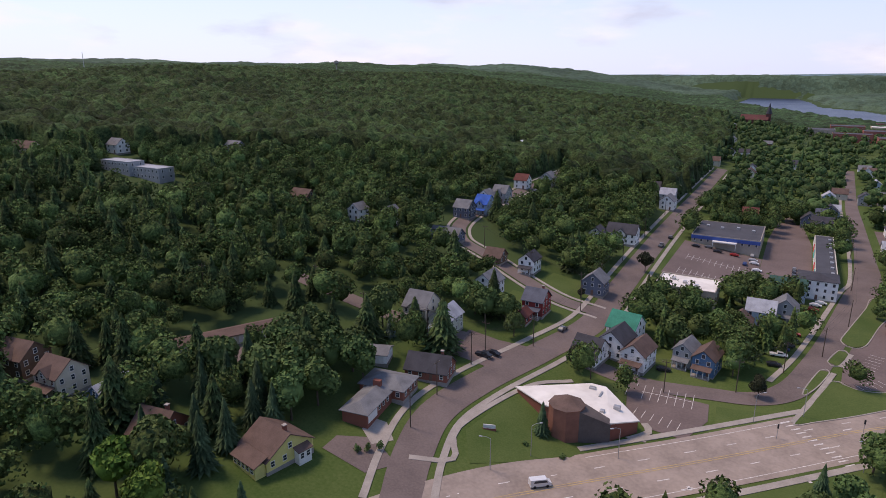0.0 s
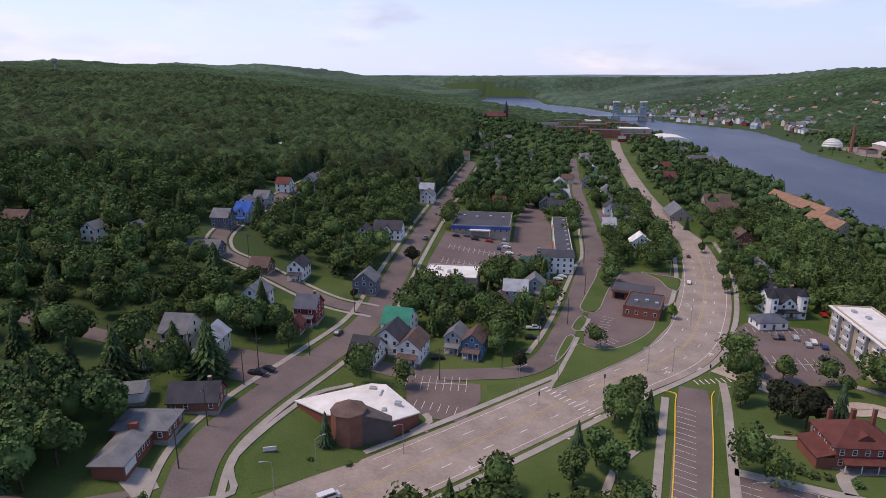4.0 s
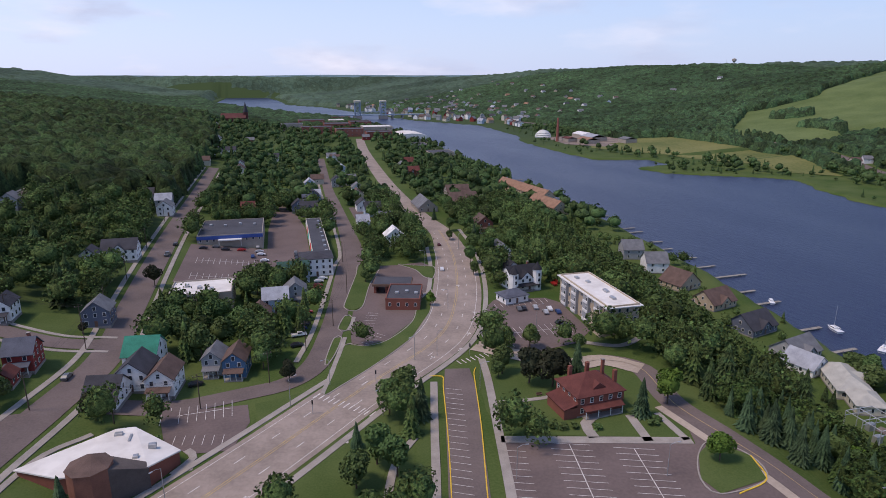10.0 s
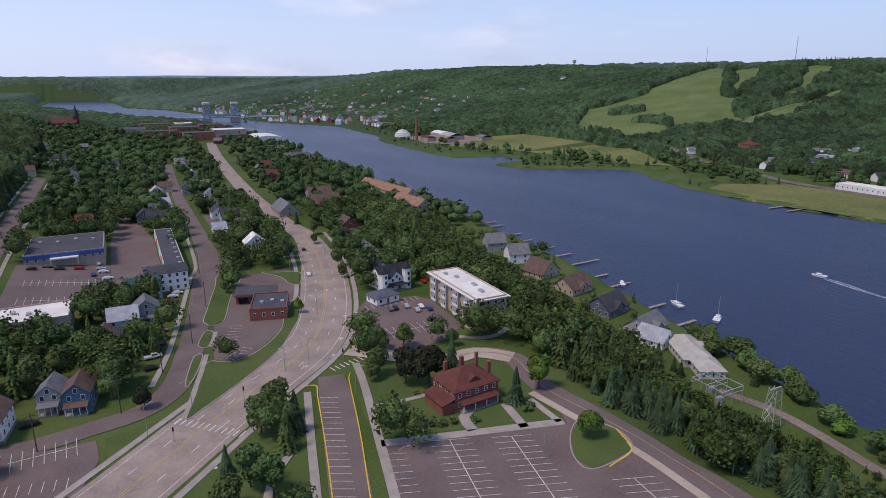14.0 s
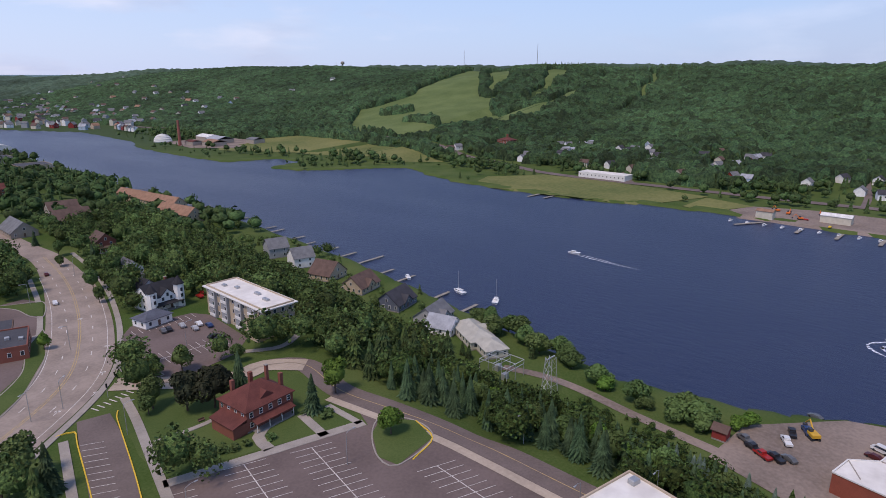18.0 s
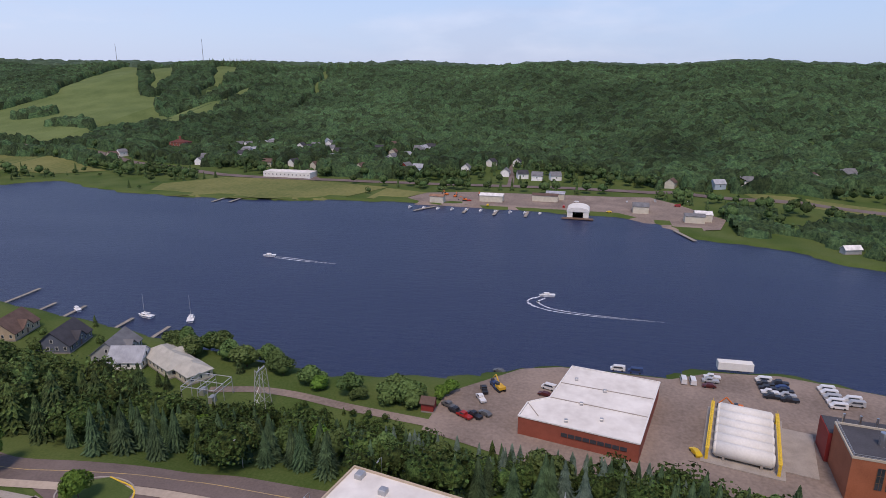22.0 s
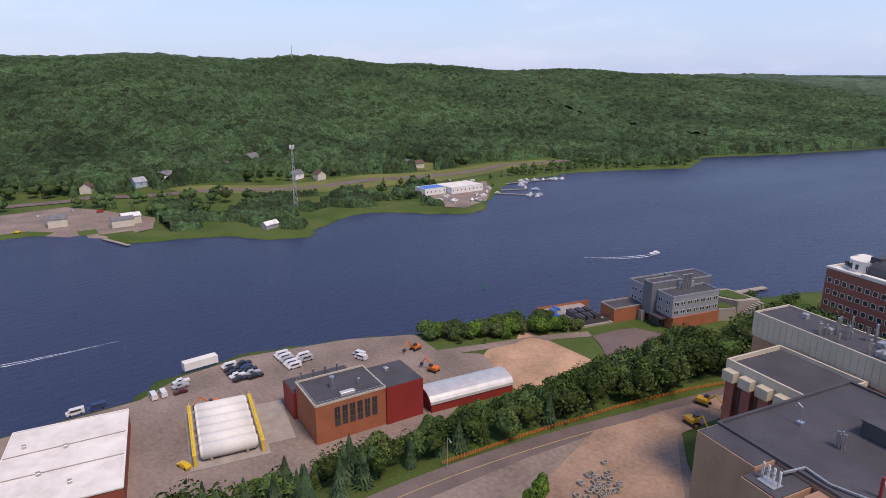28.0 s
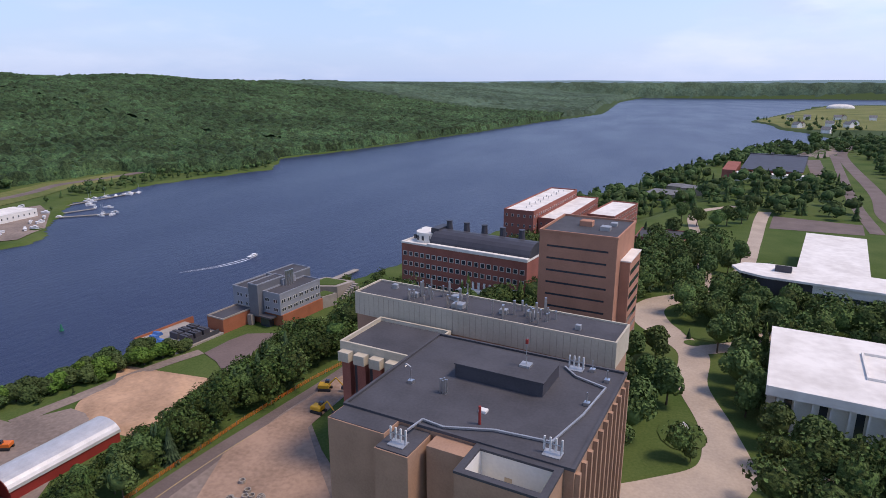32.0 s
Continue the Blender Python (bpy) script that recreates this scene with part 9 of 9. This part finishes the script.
def canopy_field(name, label, x0, x1, y0, y1, cell, crown, height, mask, material, seed):
    """A closed canopy: domed crowns of uneven height that touch, over the land where mask(x, y, dn, df) holds."""
    g = np.random.default_rng(seed)
    xs, ys = np.arange(x0, x1 + cell, cell), np.arange(y0, y1 + cell, cell)
    x, y = np.meshgrid(xs, ys)
    x, y = x + g.uniform(-0.3, 0.3, x.shape) * cell, y + g.uniform(-0.3, 0.3, y.shape) * cell
    dn, df = np.interp(y, NEAR_Y, NEAR_X) - x, x - np.interp(y, FAR_Y, FAR_X)
    m = mask(x, y, dn, df) & free(x, y)
    nx, ny = int((x1 - x0) / crown) + 4, int((y1 - y0) / crown) + 4
    jx, jy, hh = g.uniform(0.1, 0.9, (ny, nx)), g.uniform(0.1, 0.9, (ny, nx)), g.uniform(0.70, 1.18, (ny, nx))
    ci, cj = np.clip(((x - x0) / crown).astype(int) + 1, 1, nx - 2), np.clip(((y - y0) / crown).astype(int) + 1, 1, ny - 2)
    top = np.full(x.shape, 0.22)
    for a in (-1, 0, 1):
        for b in (-1, 0, 1):
            i, j = ci + a, cj + b
            d2 = (x - x0 - (i - 1 + jx[j, i]) * crown) ** 2 + (y - y0 - (j - 1 + jy[j, i]) * crown) ** 2
            top = np.maximum(top, hh[j, i] * (0.25 + 0.75 * np.sqrt(np.maximum(0, 1 - d2 / (0.74 * crown) ** 2))))
    z = land(x, y) + np.where(m, height * (top + g.normal(0, 0.035, x.shape)), -1.5)
    i = (np.arange(len(ys) - 1)[:, None] * len(xs) + np.arange(len(xs) - 1)[None, :]).ravel()
    q = np.stack([i, i + 1, i + len(xs) + 1, i + len(xs)], 1)
    q = q[m.ravel()[q].any(1)]
    use, inv = np.unique(q, return_inverse=True)
    co = np.stack([x, y, z], -1).reshape(-1, 3)[use]
    return tagged(new(name, raw_mesh(name, co, inv.reshape(q.shape), material, True)), label, "woods", kind="stuff")


def hill_mask(x, y, dn, df):
    return (df > np.interp(y, (-700, -600, -540, -420, -300, 180, 200), (6, 35, 92, 118, 165, 165, 135)) + 25 * np.sin(y * 0.02) * (y > -420)) & ~((df > 200) & ski_clear(x, y))


rr = lambda x, y: np.hypot(x, y)
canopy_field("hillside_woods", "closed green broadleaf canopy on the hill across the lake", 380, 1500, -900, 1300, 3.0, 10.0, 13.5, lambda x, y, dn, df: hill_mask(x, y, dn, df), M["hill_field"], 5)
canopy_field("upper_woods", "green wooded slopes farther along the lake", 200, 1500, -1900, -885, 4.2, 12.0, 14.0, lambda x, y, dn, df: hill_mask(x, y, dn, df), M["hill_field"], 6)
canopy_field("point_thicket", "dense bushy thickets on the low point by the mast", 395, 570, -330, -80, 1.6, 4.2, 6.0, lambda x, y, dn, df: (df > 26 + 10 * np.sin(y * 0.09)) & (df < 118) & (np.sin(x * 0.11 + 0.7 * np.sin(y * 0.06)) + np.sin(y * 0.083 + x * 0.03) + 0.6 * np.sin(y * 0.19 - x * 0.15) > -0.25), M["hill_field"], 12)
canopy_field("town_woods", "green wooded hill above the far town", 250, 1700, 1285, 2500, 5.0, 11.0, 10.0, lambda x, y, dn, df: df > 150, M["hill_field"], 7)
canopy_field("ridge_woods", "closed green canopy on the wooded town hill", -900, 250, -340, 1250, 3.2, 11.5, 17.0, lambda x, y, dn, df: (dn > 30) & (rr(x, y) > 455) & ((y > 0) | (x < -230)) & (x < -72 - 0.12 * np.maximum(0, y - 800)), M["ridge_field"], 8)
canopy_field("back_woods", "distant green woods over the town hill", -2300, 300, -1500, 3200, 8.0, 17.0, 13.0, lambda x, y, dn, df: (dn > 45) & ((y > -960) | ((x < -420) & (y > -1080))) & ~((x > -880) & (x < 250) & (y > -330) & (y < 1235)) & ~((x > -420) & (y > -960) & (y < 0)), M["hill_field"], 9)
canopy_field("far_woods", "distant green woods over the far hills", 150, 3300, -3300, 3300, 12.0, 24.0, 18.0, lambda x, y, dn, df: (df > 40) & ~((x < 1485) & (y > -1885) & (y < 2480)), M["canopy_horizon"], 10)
canopy_field("horizon_woods", "woods along the horizon, tinted blue-green for haze", -4700, 4700, -4740, 4740, 30.0, 60.0, 20.0, lambda x, y, dn, df: ((dn > 60) | (df > 60)) & ~((y < -1000) & (x > -2700) & (dn > 0)) & (rr(x, y) < 4860) & ~((x > -2280) & (x < 280) & (y > -1480) & (y < 3180) & (dn > 40)) & ~((x > 170) & (x < 3280) & (y > -3280) & (y < 3280) & (df > 0)), M["canopy_horizon"], 11)


def shore_keep(x, y, dn, df):
    """Single trees on the far shore's strip and at the edges of the closed woods."""
    k = np.where(df > 0, np.where(df < 60, 0.10, np.where(df < 175, np.where(y > -60, 0.50, 0.30), 0.08)), 0)
    k = np.where((df > 60) & (df < 300) & (y > 190) & (y < 560), 0.62, k)
    k = np.where((df > 20) & (df < 230) & (y > 560) & (y < 700), 0.5, k)
    k = np.where((df > 0) & (df < 120) & (y < -85) & (y > -290), 0.06, k)
    k = np.where((df > 4) & (y < -430) & (df < 60), 0.8, k)
    k = np.where((df > 500), 0.05, k)
    k = np.where((df > 200) & ski_clear(x, y), 0.0, k)
    return k


pts, g = scatter(380, 1480, -900, 1300, 8.5, shore_keep, 5)
sh_h = np.where(pts[:, 0] - np.interp(pts[:, 1], FAR_Y, FAR_X) < 60, 4 + 5 * g.random(len(pts)), 8 + 6 * g.random(len(pts)))
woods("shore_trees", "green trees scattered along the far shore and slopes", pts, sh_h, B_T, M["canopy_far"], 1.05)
pts, g = scatter(1330, 1480, 520, 960, 9.0, lambda x, y, dn, df: np.where((np.abs(y - 640) < 70) | (np.abs(y - 880) < 40), 0.4, 0.08) * ~ski_clear(x, y), 13)
woods("ridge_spruces", "tall dark spruces on the ridge above the ski runs", pts, 14 + 9 * g.random(len(pts)), B_T[5:], M["canopy_dark"], 0.7)
pts, g = scatter(-480, 260, -1900, 1250, 9.0, lambda x, y, dn, df: np.where((dn > 6) & (rr(x, y) > 450), np.where(y < -300, np.where(y < -1080, 0.04, np.where(dn < 60, 0.75, np.where((x < -300) & (y < -700), 0.75, np.where(x > -420, 0.42, 0.1)))), np.where(x > -90, np.where(y > 820, 0.30, 0.62), 0.26)), 0), 12)
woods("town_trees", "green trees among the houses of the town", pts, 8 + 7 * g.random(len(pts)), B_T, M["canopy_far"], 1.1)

# hedges and clipped shrubs
def shrub(x, y, w, h):
    co, fa = leaf_crown(int(x * 7 + y) % 97, 120, 1.0, 1.0, 0.12, 0.05)
    s = thing("shrub", "clipped dark green shrub on the lawn", "shrub", x, y)
    ob = part("foliage", raw_mesh("foliage", co * (w, w, h), tri_faces(fa), M["leaf"]), None, s)


for x, y, w, h in ((60, 147, 3, 1.6), (63, 146.5, 3, 1.8), (66, 146, 3.2, 1.9), (69, 145.5, 3.2, 1.9), (72, 145, 3, 1.8), (78, 143, 3.4, 1.6), (94, 141, 4, 1.6), (96, 143, 3, 1.4), (-108, 100, 2, 2), (-84, 104, 2, 2.5), (-82, 106, 2, 2.5), (-80, 108, 2, 2.5), (-52, 132, 2, 1.2), (-42, 133, 2, 1.2), (-36, 166, 2.4, 1.8)):
    shrub(x, y, w, h)
